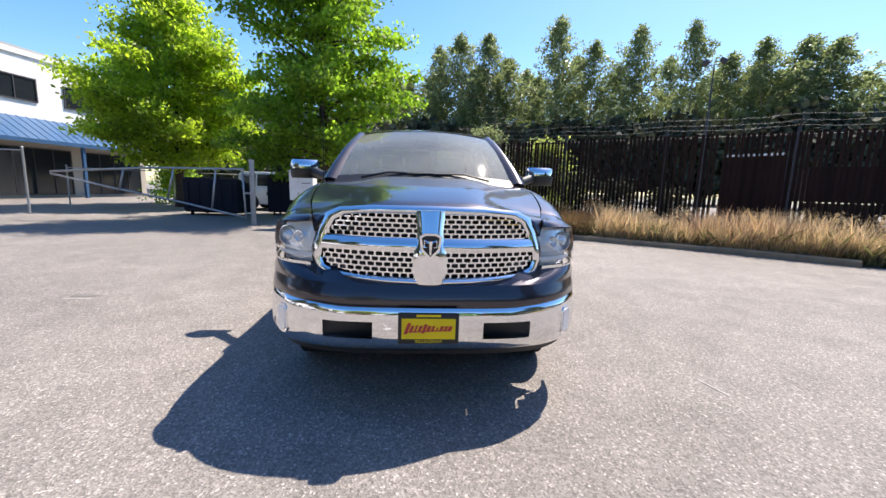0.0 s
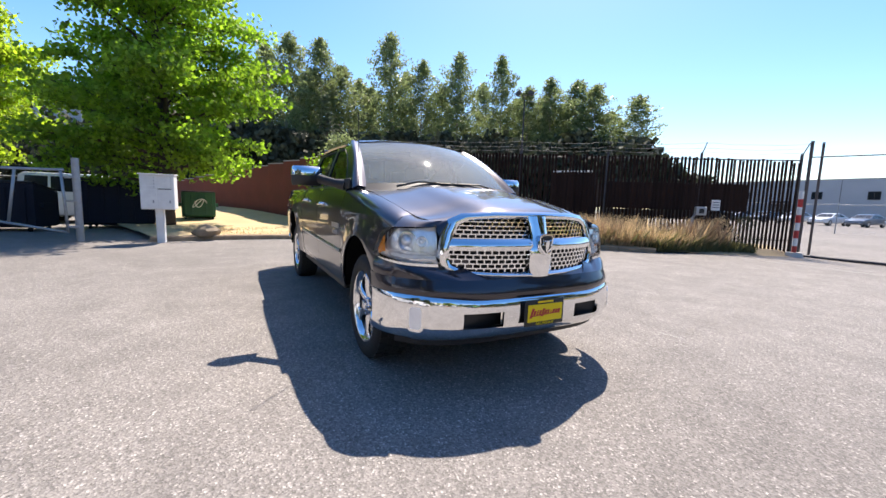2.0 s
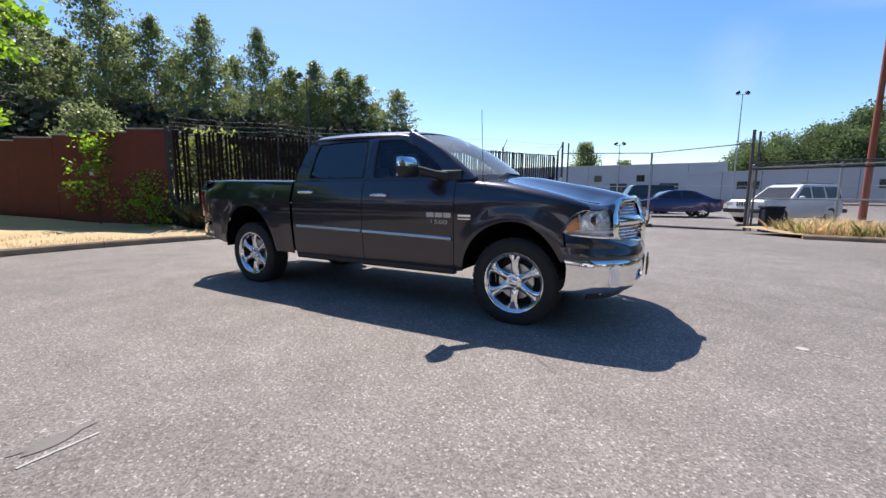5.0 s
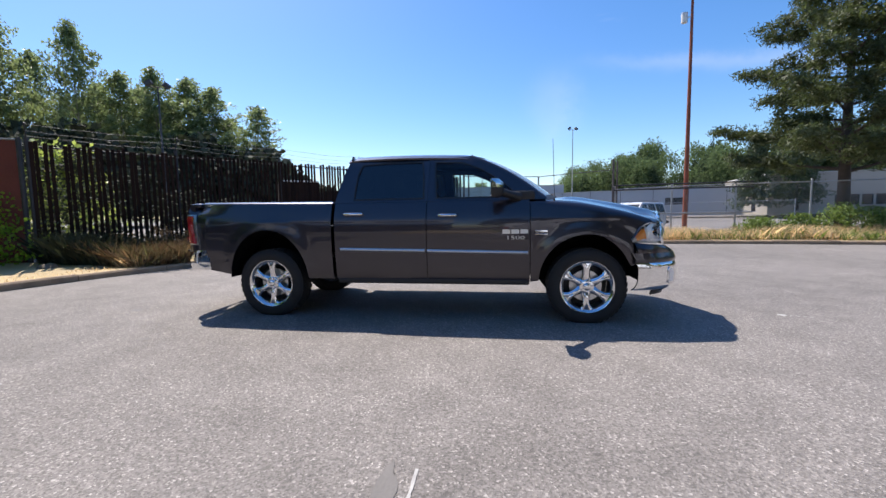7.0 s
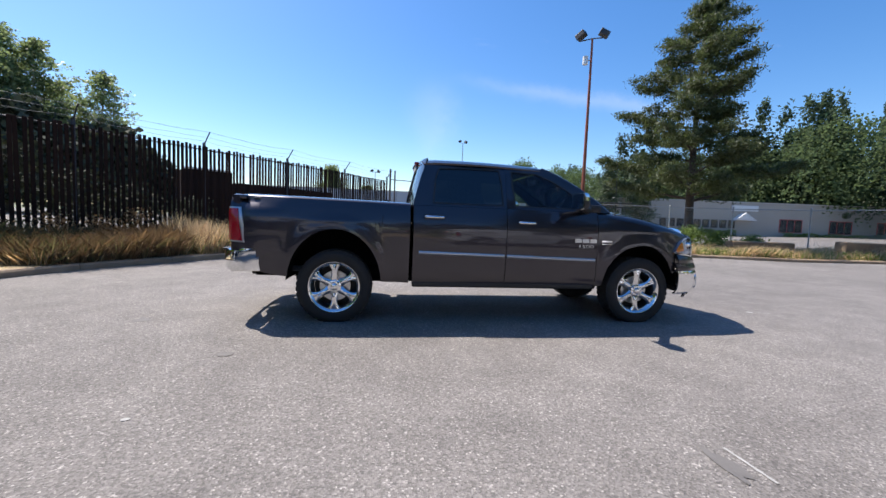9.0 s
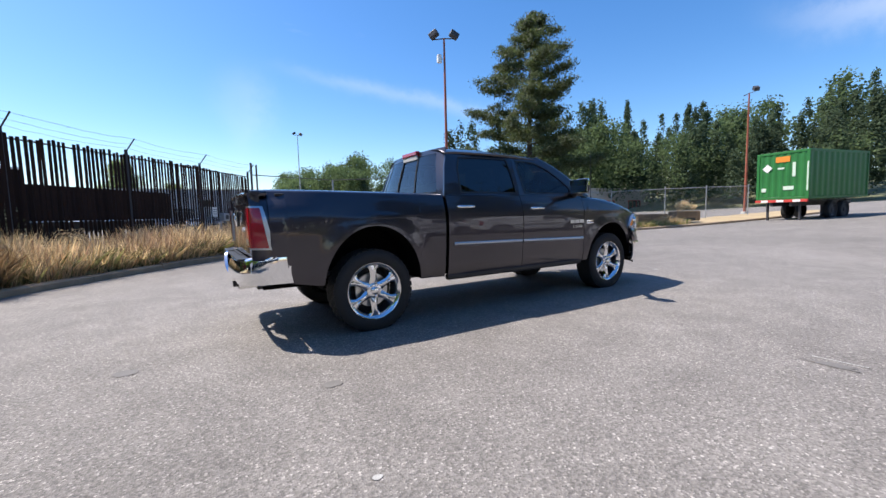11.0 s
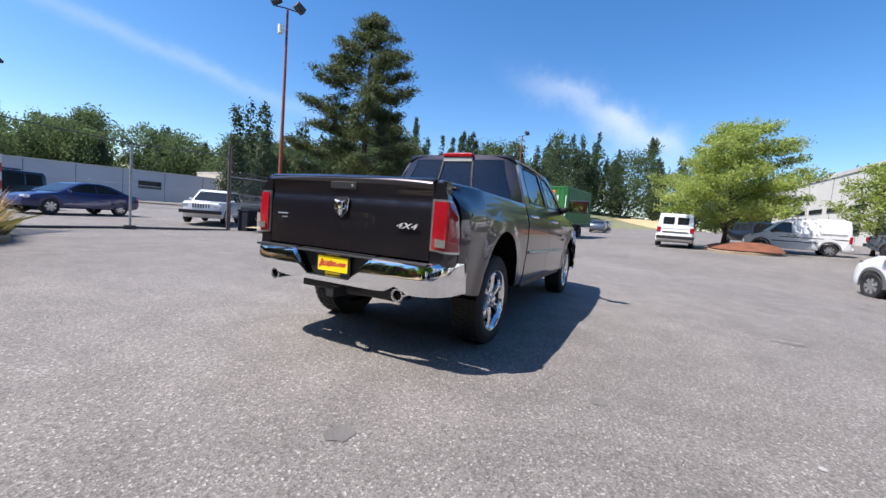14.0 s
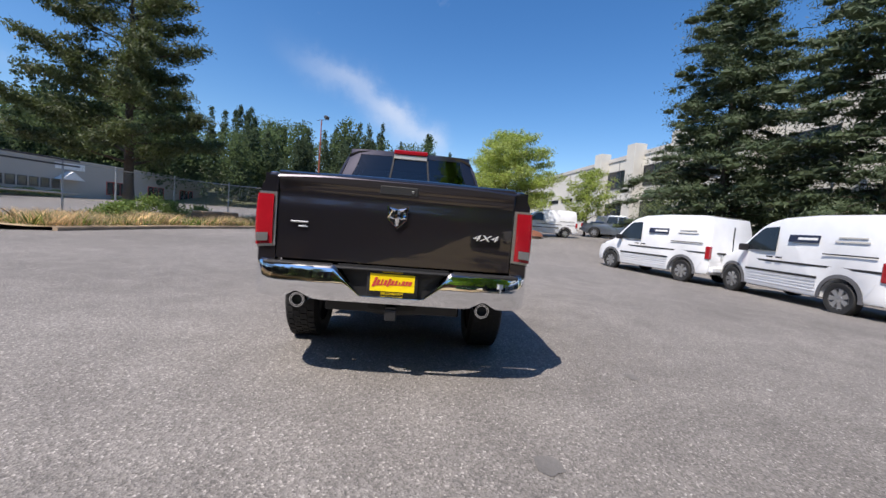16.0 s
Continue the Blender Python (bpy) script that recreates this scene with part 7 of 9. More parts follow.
for s in (-1, 1):
    def tl(u, v, off, m=0.0, slant=0.0):
        u, v = m + (1 - 2 * m) * u, m * 0.5 + (1 - m) * v
        a = u * 1.35
        z = 0.874 + 0.345 * v - 0.02 * u * (1 - v)
        if u < 0.62:
            x, y = -4.617 - 0.004, 0.772 + (0.885 - 0.772) * u / 0.62
        else:
            t = (u - 0.62) / 0.38
            x, y = -4.621 + 0.145 * t * (1 + slant * (0.22 - 0.5 * v)), 0.885 + (half_width(-4.480, z) - 0.004 - 0.885) * math.sin(t * math.pi / 2)
        nx, ny = -math.cos(u * 1.3), math.sin(u * 1.3)
        taper = 0.02 * v * smooth01((u - 0.5) / 0.5)
        # above the lamp the corner rounds in towards the rail
        y -= (y - 0.772) * 0.62 * min(1.0, max(0.0, (v - 1.05) / 0.25)) ** 2
        return (x + nx * off, s * (y + ny * off - taper * (0 if v > 1 else 1)), z)
    bm = bmesh.new()
    sheet(bm, lambda u, v: tl(u, v, 0.008, 0.0, 1.0), 12, 10, thick=0.012, out=Vector((-1, s, 0)))
    bmesh.ops.recalc_face_normals(bm, faces=bm.faces[:])
    tlamp = part("tail_light", bm, M_ALU, TRUCK, "red tail light with a chrome rim", smooth=40)
    bm = bmesh.new()
    sheet(bm, lambda u, v: tl(u, v, 0.014 + 0.006 * math.sin(math.pi * v), 0.085, 1.0), 12, 10)
    bmesh.ops.recalc_face_normals(bm, faces=bm.faces[:])
    part("lens", bm, M_REDLENS, tlamp, smooth=True)
    bm = bmesh.new()
    sheet(bm, lambda u, v: tl(0.20 + 0.36 * u, 0.10 + 0.15 * v, 0.026, 0.0, 1.0), 4, 3)
    part("reverse_lens", bm, M_ALU, tlamp)
    # body corner beside the lamp and the post below and above it
    for v0, v1 in ((-0.25, 1.30),):
        bm = bmesh.new()
        sheet(bm, lambda u, v: tl(u, v0 + (v1 - v0) * v, -0.003), 12, 14, thick=0.012, out=Vector((-1, s, 0)))
        part("bed_corner", bm, M_RAMGREY, TRUCK, smooth=35)
    bm = bmesh.new()
    box(bm, (-4.540, s * 0.806, 1.326), (0.14, 0.075, 0.05), bevel=0.022)
    box(bm, (-4.57, s * 0.815, 1.08), (0.07, 0.085, 0.52))
    part("bed_post", bm, M_RAMGREY, TRUCK, smooth=40)
    # inside of the bed
    bm = bmesh.new()
    box(bm, (-3.60, s * 0.800, 1.316), (1.62, 0.060, 0.022), bevel=0.008)
    part("bed_rail", bm, M_BLACK, TRUCK)
    bm = bmesh.new()
    box(bm, (-3.67, s * 0.785, 1.20), (1.80, 0.02, 0.26))
    part("bed_inner_wall", bm, M_RAMGREY, TRUCK)
bm = bmesh.new()
box(bm, (-3.67, 0, 1.05), (1.80, 1.56, 0.03))
floor_bed = part("bed_floor", bm, M_BLACK, TRUCK)
for k in range(11):
    bm = bmesh.new()
    box(bm, (-3.67, -0.50 + 0.1 * k, 1.07), (1.80, 0.04, 0.014))
    part("floor_rib", bm, M_BLACK, floor_bed)
bm = bmesh.new()
box(bm, (-2.795, 0, 1.09), (0.03, 1.62, 0.50))
part("bed_front_wall", bm, M_RAMGREY, TRUCK)


def rear_line(a):
    return ease_table(a, [(0, -4.745), (0.30, -4.745), (0.55, -4.735), (0.72, -4.715), (0.82, -4.675), (0.88, -4.605), (0.915, -4.505), (0.93, -4.315)])


RY = [0, 0.08, 0.16, 0.20, 0.22, 0.25, 0.28, 0.31, 0.34, 0.37, 0.39, 0.44, 0.50, 0.55, 0.58, 0.61, 0.64, 0.67, 0.70, 0.74, 0.78, 0.82, 0.85, 0.88, 0.90, 0.915, 0.923, 0.93]
bm = bmesh.new()
ys = [-y for y in RY[:0:-1]] + RY
vs = []
for y in ys:
    a = abs(y)
    top = lerp_table(a, [(0.20, 0.612), (0.37, 0.785), (0.80, 0.788), (0.93, 0.802)])
    low = 0.565 + 0.048 * math.exp(-(((a - 0.59) / 0.060) ** 2))
    col = []
    for j in range(13):
        t = j / 12
        z = low + (top - low) * t
        o = -0.016 * math.sin(math.pi * (z - 0.565) / 0.22) + 0.03 * smooth01((t - 0.9) / 0.1)
        col.append(bm.verts.new((rear_line(a) + o, y, z)))
    vs.append(col)
fs = []
for i in range(len(ys) - 1):
    for j in range(12):
        fs.append(bm.faces.new((vs[i][j], vs[i][j + 1], vs[i + 1][j + 1], vs[i + 1][j])))
shell(bm, fs, 0.02, Vector((-1, 0, 0)))
rb = part("rear_bumper", bm, M_CHROME, TRUCK, "chrome rear step bumper", smooth=38)
for s in (-1, 1):
    bm = bmesh.new()
    box(bm, (-4.680, s * 0.60, 0.778), (0.09, 0.42, 0.018), bevel=0.006)
    part("step_pad", bm, M_BLACK, rb)
bm = bmesh.new()
prism(bm, [(-0.36, 0.09), (0.36, 0.09), (0.22, -0.10), (-0.22, -0.10)], 0.02, pose(-4.640, 0, 0.70, 90, 0, -90))
part("plate_recess", bm, M_BLACK, rb)
bm = bmesh.new()
box(bm, (-4.668, 0, 0.772), (0.10, 1.46, 0.012), bevel=0.004)
part("bumper_top", bm, M_BLACK, rb)
for s in (-1, 1):
    bm = bmesh.new()
    rod(bm, (-4.30, s * 0.585, 0.558), (-4.710, s * 0.592, 0.550), 0.040, 0.047, seg=24, caps=False)
    rod(bm, (-4.345, s * 0.586, 0.557), (-4.708, s * 0.592, 0.550), 0.032, 0.038, seg=24, caps=False)
    bmesh.ops.create_circle(bm, cap_ends=True, segments=24, radius=0.036, matrix=pose(-4.545, s * 0.590, 0.552, 0, 90, 0))
    bmesh.ops.recalc_face_normals(bm, faces=bm.faces[:])
    shell(bm, bm.faces[:], 0.004, OUT)
    part("exhaust_tip", bm, M_CHROME, TRUCK, "chrome exhaust tip", smooth=40)
    bm = bmesh.new()
    bmesh.ops.create_circle(bm, cap_ends=True, segments=24, radius=0.034, matrix=pose(-4.625, s * 0.591, 0.551, 0, 90, 0))
    part("exhaust_bore", bm, M_BLACK, TRUCK)
bm = bmesh.new()
box(bm, (-4.605, 0, 0.485), (0.22, 0.075, 0.075), bevel=0.008)
box(bm, (-4.495, 0, 0.50), (0.10, 0.9, 0.08), bevel=0.01)
part("tow_hitch", bm, M_BLACK, TRUCK)


# wheels -------------------------------------------------------------------------
def lathe(bm, prof, seg, m):
    """A ring turned about the local y axis from (radius, y) points."""
    rows = []
    for r, y in prof:
        rows.append([bm.verts.new(m @ Vector((r * math.cos(a), y, r * math.sin(a)))) for a in (2 * math.pi * k / seg for k in range(seg))])
    for a, b in zip(rows, rows[1:]):
        for k in range(seg):
            bm.faces.new((a[k], a[(k + 1) % seg], b[(k + 1) % seg], b[k]))
    return bm


def ram_wheel(x, s):
    """Tyre, bright six-spoke rim, hub and nuts; local y points outwards."""
    R = 0.402
    m = pose(x, s * 0.775, R - 0.004) @ Matrix.Diagonal((1, s, 1, 1))
    bm = bmesh.new()
    lathe(bm, [(0.262, -0.115), (0.30, -0.135), (0.345, -0.138), (0.375, -0.128), (0.393, -0.108), (R - 0.006, -0.06), (R - 0.006, 0.06), (0.393, 0.108), (0.377, 0.126), (0.345, 0.138), (0.30, 0.136), (0.272, 0.122), (0.262, 0.110)], 64, m)
    for k in range(40):
        a = 2 * math.pi * k / 40
        for y, w, da in ((-0.085, 0.05, 0.0), (-0.028, 0.045, 0.5), (0.028, 0.045, 0.0), (0.085, 0.05, 0.5)):
            b = a + da * 2 * math.pi / 40
            box_m = m @ pose(0, 0, 0, 0, math.degrees(-b), 0) @ Matrix.Translation((R - 0.0055, y, 0)) @ Matrix.Diagonal((0.010, w, 0.044, 1))
            bmesh.ops.create_cube(bm, size=1.0, matrix=box_m)
    bmesh.ops.recalc_face_normals(bm, faces=bm.faces[:])
    wheel = part("wheel", bm, M_RUBBER, TRUCK, "black tyre on a bright six-spoke alloy rim", smooth=35)
    bm = bmesh.new()
    lathe(bm, [(0.236, 0.085), (0.245, 0.10), (0.262, 0.124), (0.273, 0.127), (0.279, 0.119), (0.268, 0.108)], 64, m)
    bmesh.ops.recalc_face_normals(bm, faces=bm.faces[:])
    part("rim_lip", bm, M_RIM, wheel, smooth=40)
    bm = bmesh.new()
    lathe(bm, [(0.255, -0.10), (0.235, -0.06), (0.235, 0.06), (0.239, 0.09)], 64, m)
    bmesh.ops.recalc_face_normals(bm, faces=bm.faces[:])
    part("rim_barrel", bm, M_DARKSTEEL, wheel, smooth=40)
    for k in range(6):
        bm = bmesh.new()
        a = 60 * k + 30
        mm = m @ pose(0, 0, 0, 0, a, 0)
        def spoke(u, v):
            r = 0.045 + 0.205 * u
            w = ease_table(u, [(0, 0.050), (0.25, 0.038), (0.50, 0.031), (0.72, 0.036), (0.88, 0.056), (1.0, 0.098)])
            y = 0.088 + 0.018 * u + 0.012 * math.sin(math.pi * u) - 0.020 * (2 * v - 1) ** 2
            groove = 0.010 * math.exp(-(((2 * v - 1) / 0.28) ** 2)) * smooth01((u - 0.3) / 0.3)
            return mm @ Vector((r, y - groove, (2 * v - 1) * w))
        sheet(bm, spoke, 10, 8, thick=0.045, out=Vector((0, s, 0)))
        bmesh.ops.recalc_face_normals(bm, faces=bm.faces[:])
        part("spoke", bm, M_RIM, wheel, smooth=40)
    bm = bmesh.new()
    lathe(bm, [(0.075, 0.06), (0.072, 0.098), (0.055, 0.104), (0.040, 0.104), (0.038, 0.122), (0.028, 0.128), (0.001, 0.129)], 28, m)
    bmesh.ops.recalc_face_normals(bm, faces=bm.faces[:])
    part("hub", bm, M_RIM, wheel, smooth=40)
    for k in range(5):
        bm = bmesh.new()
        a = 2 * math.pi * k / 5
        rod(bm, m @ Vector((0.058 * math.cos(a), 0.098, 0.058 * math.sin(a))), m @ Vector((0.058 * math.cos(a), 0.118, 0.058 * math.sin(a))), 0.011, seg=6)
        part("wheel_nut", bm, M_CHROME, wheel)
    bm = bmesh.new()
    lathe(bm, [(0.05, 0.03), (0.165, 0.03), (0.165, 0.0), (0.05, 0.0)], 32, m)
    bmesh.ops.recalc_face_normals(bm, faces=bm.faces[:])
    part("brake_disc", bm, M_ALU, wheel, smooth=40)
    bm = bmesh.new()
    lathe(bm, [(0.234, -0.06), (0.05, -0.05)], 32, m)
    part("rim_back", bm, M_BLACK, wheel)
    return wheel


for x in (0.0, -3.569):
    for s in (-1, 1):
        ram_wheel(x, s)
        ax = [a for a in ARCHES if abs(a[0] - x) < 0.2][0]
        # lining in shade-black, so the gap over the tyre stays dark
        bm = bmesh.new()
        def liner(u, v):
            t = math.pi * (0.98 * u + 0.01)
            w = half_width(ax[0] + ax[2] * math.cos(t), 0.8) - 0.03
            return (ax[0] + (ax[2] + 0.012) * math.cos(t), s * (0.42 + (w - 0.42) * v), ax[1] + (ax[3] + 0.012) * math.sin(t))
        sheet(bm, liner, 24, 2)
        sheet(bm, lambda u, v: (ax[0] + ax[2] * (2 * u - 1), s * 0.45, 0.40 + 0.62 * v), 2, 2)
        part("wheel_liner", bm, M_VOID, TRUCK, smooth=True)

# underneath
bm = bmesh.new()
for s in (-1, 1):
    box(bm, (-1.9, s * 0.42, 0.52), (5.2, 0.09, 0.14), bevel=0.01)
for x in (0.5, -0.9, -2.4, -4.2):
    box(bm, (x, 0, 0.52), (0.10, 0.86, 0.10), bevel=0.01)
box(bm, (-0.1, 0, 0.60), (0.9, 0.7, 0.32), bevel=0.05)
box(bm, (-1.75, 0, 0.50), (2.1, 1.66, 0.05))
# plate added under the tail to keep sun out of the truck's shadow
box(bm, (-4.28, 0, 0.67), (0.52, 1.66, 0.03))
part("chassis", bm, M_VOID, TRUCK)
bm = bmesh.new()
for x in (0.0, -3.569):
    rod(bm, (x, -0.68, 0.40), (x, 0.68, 0.40), 0.045, seg=12)
bmesh.ops.create_uvsphere(bm, u_segments=16, v_segments=10, radius=0.15, matrix=Matrix.Translation((-3.569, 0.05, 0.40)))
for s in (-1, 1):
    tube(bm, [(-1.2, s * 0.3, 0.42), (-2.9, s * 0.34, 0.42), (-3.4, s * 0.40, 0.62), (-3.9, s * 0.60, 0.56), (-4.35, s * 0.626, 0.545)], 0.034, seg=8)
part("axles_and_exhaust", bm, M_DARKSTEEL, TRUCK, smooth=40)
bm = bmesh.new()
lathe(bm, [(0.20, -0.10), (0.33, -0.11), (0.365, -0.07), (0.365, 0.07), (0.33, 0.11), (0.20, 0.10)], 32, pose(-4.22, 0, 0.56, 90, 0, 0))
bmesh.ops.recalc_face_normals(bm, faces=bm.faces[:])
part("spare_tyre", bm, M_RUBBER, TRUCK, smooth=40)
for s in (-1, 1):
    bm = bmesh.new()
    box(bm, (-1.66, s * 0.865, 0.445), (2.15, 0.07, 0.07), bevel=0.02)
    part("sill", bm, M_BLACK, TRUCK)
    # dark sheet added behind the doors to block light at their gaps
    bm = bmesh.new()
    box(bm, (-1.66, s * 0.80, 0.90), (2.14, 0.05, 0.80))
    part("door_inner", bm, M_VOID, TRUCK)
bm = bmesh.new()
box(bm, (-0.52, 0, 0.95), (0.06, 1.6, 0.70))
part("firewall", bm, M_BLACK, TRUCK)
bm = bmesh.new()
box(bm, (0.55, 0, 0.85), (0.06, 1.1, 0.40))
part("radiator", bm, M_BLACK, TRUCK)

# fittings on the sides
for s in (-1, 1):
    for x0, x1, z0, z1 in ((-2.672, -1.702, 0.800, 0.783), (-1.676, -0.603, 0.782, 0.760)):
        bm = bmesh.new()
        def strip(u, v):
            x = x0 + (x1 - x0) * u
            z = z0 + (z1 - z0) * u + (v - 0.5) * 0.036
            return (x, s * (half_width(x, z) + 0.004 + 0.010 * math.sin(math.pi * v)), z)
        sheet(bm, strip, 12, 6, thick=0.004, out=Vector((0, s, 0)))
        bmesh.ops.recalc_face_normals(bm, faces=bm.faces[:])
        part("door_moulding", bm, M_ALU, TRUCK, "bright side moulding", smooth=40)
    for x0, x1, z in ((-2.625, -2.395, 1.192), (-1.555, -1.345, 1.165)):
        bm = bmesh.new()
        y = half_width((x0 + x1) / 2, z)
        tube(bm, [(x0, s * (y - 0.01), z), (x0 + 0.02, s * (y + 0.028), z), (x1 - 0.02, s * (y + 0.028), z), (x1, s * (y - 0.01), z)], [0.016, 0.017, 0.017, 0.016], seg=10)
        hnd = part("door_handle", bm, M_CHROME, TRUCK, "chrome door handle", smooth=True)
        bm = bmesh.new()
        box(bm, ((x0 + x1) / 2, s * (y + 0.001), z), (x1 - x0 - 0.03, 0.004, 0.05), bevel=0.001)
        part("handle_cup", bm, M_BLACK, hnd)
    # model badge: maker's name as bars, the number in figures
    y = max(half_width(-0.86 + 0.05 * k, 0.94) for k in range(6)) + 0.005
    turn = pose(0, 0, 0, 90, 0, 0 if s < 0 else 180)
    bm = bmesh.new()
    for k in range(3):
        prism(bm, [(-0.040, -0.022), (0.040, -0.022), (0.040, 0.014), (0.028, 0.022), (-0.040, 0.022)], 0.006, Matrix.Translation((-0.735 + s * -1 * (k - 1) * 0.092, s * y, 0.985)) @ turn)
    part("maker_badge", bm, M_ALU, TRUCK, "chrome maker badge bars")
    bm = text_bm("1500", 0.066, 0.003)
    part("model_badge", moved(bm, Matrix.Translation((-0.735, s * (y + 0.007), 0.918)) @ turn @ Matrix.Diagonal((1.5, 0.8, 1, 1))), M_ALU, TRUCK, "chrome 1500 badge")
    y = half_width(-0.47, 0.97)
    bm = bmesh.new()
    box(bm, (-0.47, s * (y + 0.002), 0.985), (0.13, 0.008, 0.022), bevel=0.002)
    box(bm, (-0.47, s * (y + 0.002), 0.955), (0.13, 0.008, 0.012), bevel=0.002)
    part("engine_badge", bm, M_CHROME, TRUCK, "small chrome engine badge")
    # mirror
    bm = bmesh.new()
    tube(bm, [(-0.70, s * 0.86, 1.345), (-0.78, s * 0.95, 1.365), (-0.90, s * 1.06, 1.40)], [0.055, 0.040, 0.045], seg=10)
    box(bm, (-0.64, s * 0.868, 1.36), (0.22, 0.03, 0.09), bevel=0.012)
    mir = part("side_mirror", bm, M_BLACK, TRUCK, "large side mirror with chrome cap", smooth=40)
    bm = bmesh.new()
    def cap_form(u, v):
        a = math.pi * u
        z = 1.335 + 0.175 * v
        k = 1 - 0.35 * abs(2 * v - 1) ** 3.5
        return (-0.965 + 0.115 * k * math.sin(a), s * (1.160 - 0.140 * math.cos(a) * (1 - 0.08 * abs(2 * v - 1) ** 4)), z)
    sheet(bm, lambda u, v: cap_form(u, 0.52 * v), 14, 5)
    sheet(bm, lambda u, v: (-0.965 + 0.115 * 0.65 * v * math.sin(math.pi * u), s * (1.160 - 0.130 * math.cos(math.pi * u)), 1.335), 14, 3)
    bmesh.ops.recalc_face_normals(bm, faces=bm.faces[:])
    part("mirror_housing", bm, M_BLACK, mir, smooth=40)
    bm = bmesh.new()
    sheet(bm, lambda u, v: cap_form(u, 0.52 + 0.48 * v), 14, 5)
    sheet(bm, lambda u, v: (-0.965 + 0.115 * 0.65 * v * math.sin(math.pi * u), s * (1.160 - 0.130 * math.cos(math.pi * u)), 1.510), 14, 3)
    bmesh.ops.recalc_face_normals(bm, faces=bm.faces[:])
    part("mirror_cap", bm, M_CHROME, mir, "chrome mirror cap", smooth=40)
    bm = bmesh.new()
    box(bm, (-0.972, s * 1.160, 1.423), (0.008, 0.262, 0.165), bevel=0.003)
    part("mirror_glass", bm, M_CHROME, mir)
    # wipers
    bm = bmesh.new()
    p0, p1, p2 = shield(0.5 + s * 0.33, -0.02, 0.03), shield(0.5 + s * 0.20, 0.05, 0.02), shield(0.5 - s * 0.10, 0.035, 0.018)
    tube(bm, [p0, p1, p2], [0.010, 0.008, 0.007], seg=5)
    part("wiper", bm, M_BLACK, TRUCK)
bm = bmesh.new()
rod(bm, (-0.33, -0.845, 1.27), (-0.33, -0.845, 1.32), 0.014, 0.007, seg=10)
rod(bm, (-0.33, -0.845, 1.31), (-0.35, -0.85, 1.93), 0.0035, 0.0025, seg=6)
part("antenna", bm, M_BLACK, TRUCK)

# cab inside
for s in (-1, 1):
    bm = bmesh.new()
    box(bm, (-1.62, s * 0.38, 0.86), (0.52, 0.52, 0.16), bevel=0.05)
    box(bm, (-1.90, s * 0.38, 1.20), (0.14, 0.50, 0.60), bevel=0.05, ry=-12)
    box(bm, (-1.99, s * 0.38, 1.57), (0.10, 0.27, 0.18), bevel=0.04, ry=-10)
    part("front_seat", bm, M_SEAT, TRUCK, smooth=40)
    bm = bmesh.new()
    box(bm, (-2.62, s * 0.40, 1.56), (0.09, 0.25, 0.16), bevel=0.035)
    part("rear_headrest", bm, M_SEAT, TRUCK, smooth=40)
bm = bmesh.new()
box(bm, (-2.36, 0, 0.84), (0.48, 1.40, 0.16), bevel=0.05)
box(bm, (-2.60, 0, 1.18), (0.14, 1.40, 0.60), bevel=0.05, ry=-8)
part("rear_bench", bm, M_SEAT, TRUCK, smooth=40)
bm = bmesh.new()
box(bm, (-0.72, 0, 1.19), (0.42, 1.56, 0.22), bevel=0.07)
part("dashboard", bm, M_BLACK, TRUCK, smooth=40)
bm = bmesh.new()
c = Vector((-1.12, 0.38, 1.20))
q = pose(*c, 0, -62, 0)
n = 28
ring = [q @ Vector((0.19 * math.cos(2 * math.pi * k / n), 0.19 * math.sin(2 * math.pi * k / n), 0)) for k in range(n + 1)]
tube(bm, ring, 0.015, seg=6, closed_ends=False)
for a in (0, 120, 240):
    rod(bm, c, q @ Vector((0.185 * math.cos(radians(a + 90)), 0.185 * math.sin(radians(a + 90)), 0)), 0.016, seg=6)
rod(bm, c, (-0.85, 0.38, 1.10), 0.035, seg=10)
part("steering_wheel", bm, M_BLACK, TRUCK, smooth=40)
bm = bmesh.new()
box(bm, (-1.04, 0.02, 1.72), (0.03, 0.24, 0.065), bevel=0.012)
part("inside_mirror", bm, M_BLACK, TRUCK)

# ---------------------------------------------------------------- other vehicles
def shrink(pts, d):
    """A closed outline moved inwards by d."""
    n, out = len(pts), []
    area = sum(pts[i][0] * pts[(i + 1) % n][1] - pts[(i + 1) % n][0] * pts[i][1] for i in range(n))
    sg = 1 if area > 0 else -1
    for i in range(n):
        (x0, z0), (x1, z1), (x2, z2) = pts[i - 1], pts[i], pts[(i + 1) % n]
        a, b = Vector((x1 - x0, z1 - z0)).normalized(), Vector((x2 - x1, z2 - z1)).normalized()
        nn = Vector((-(a.y + b.y), a.x + b.x))
        nn = nn.normalized() * sg if nn.length > 1e-6 else Vector((0, 0))
        out.append((x1 + nn.x * d, z1 + nn.y * d))
    return out


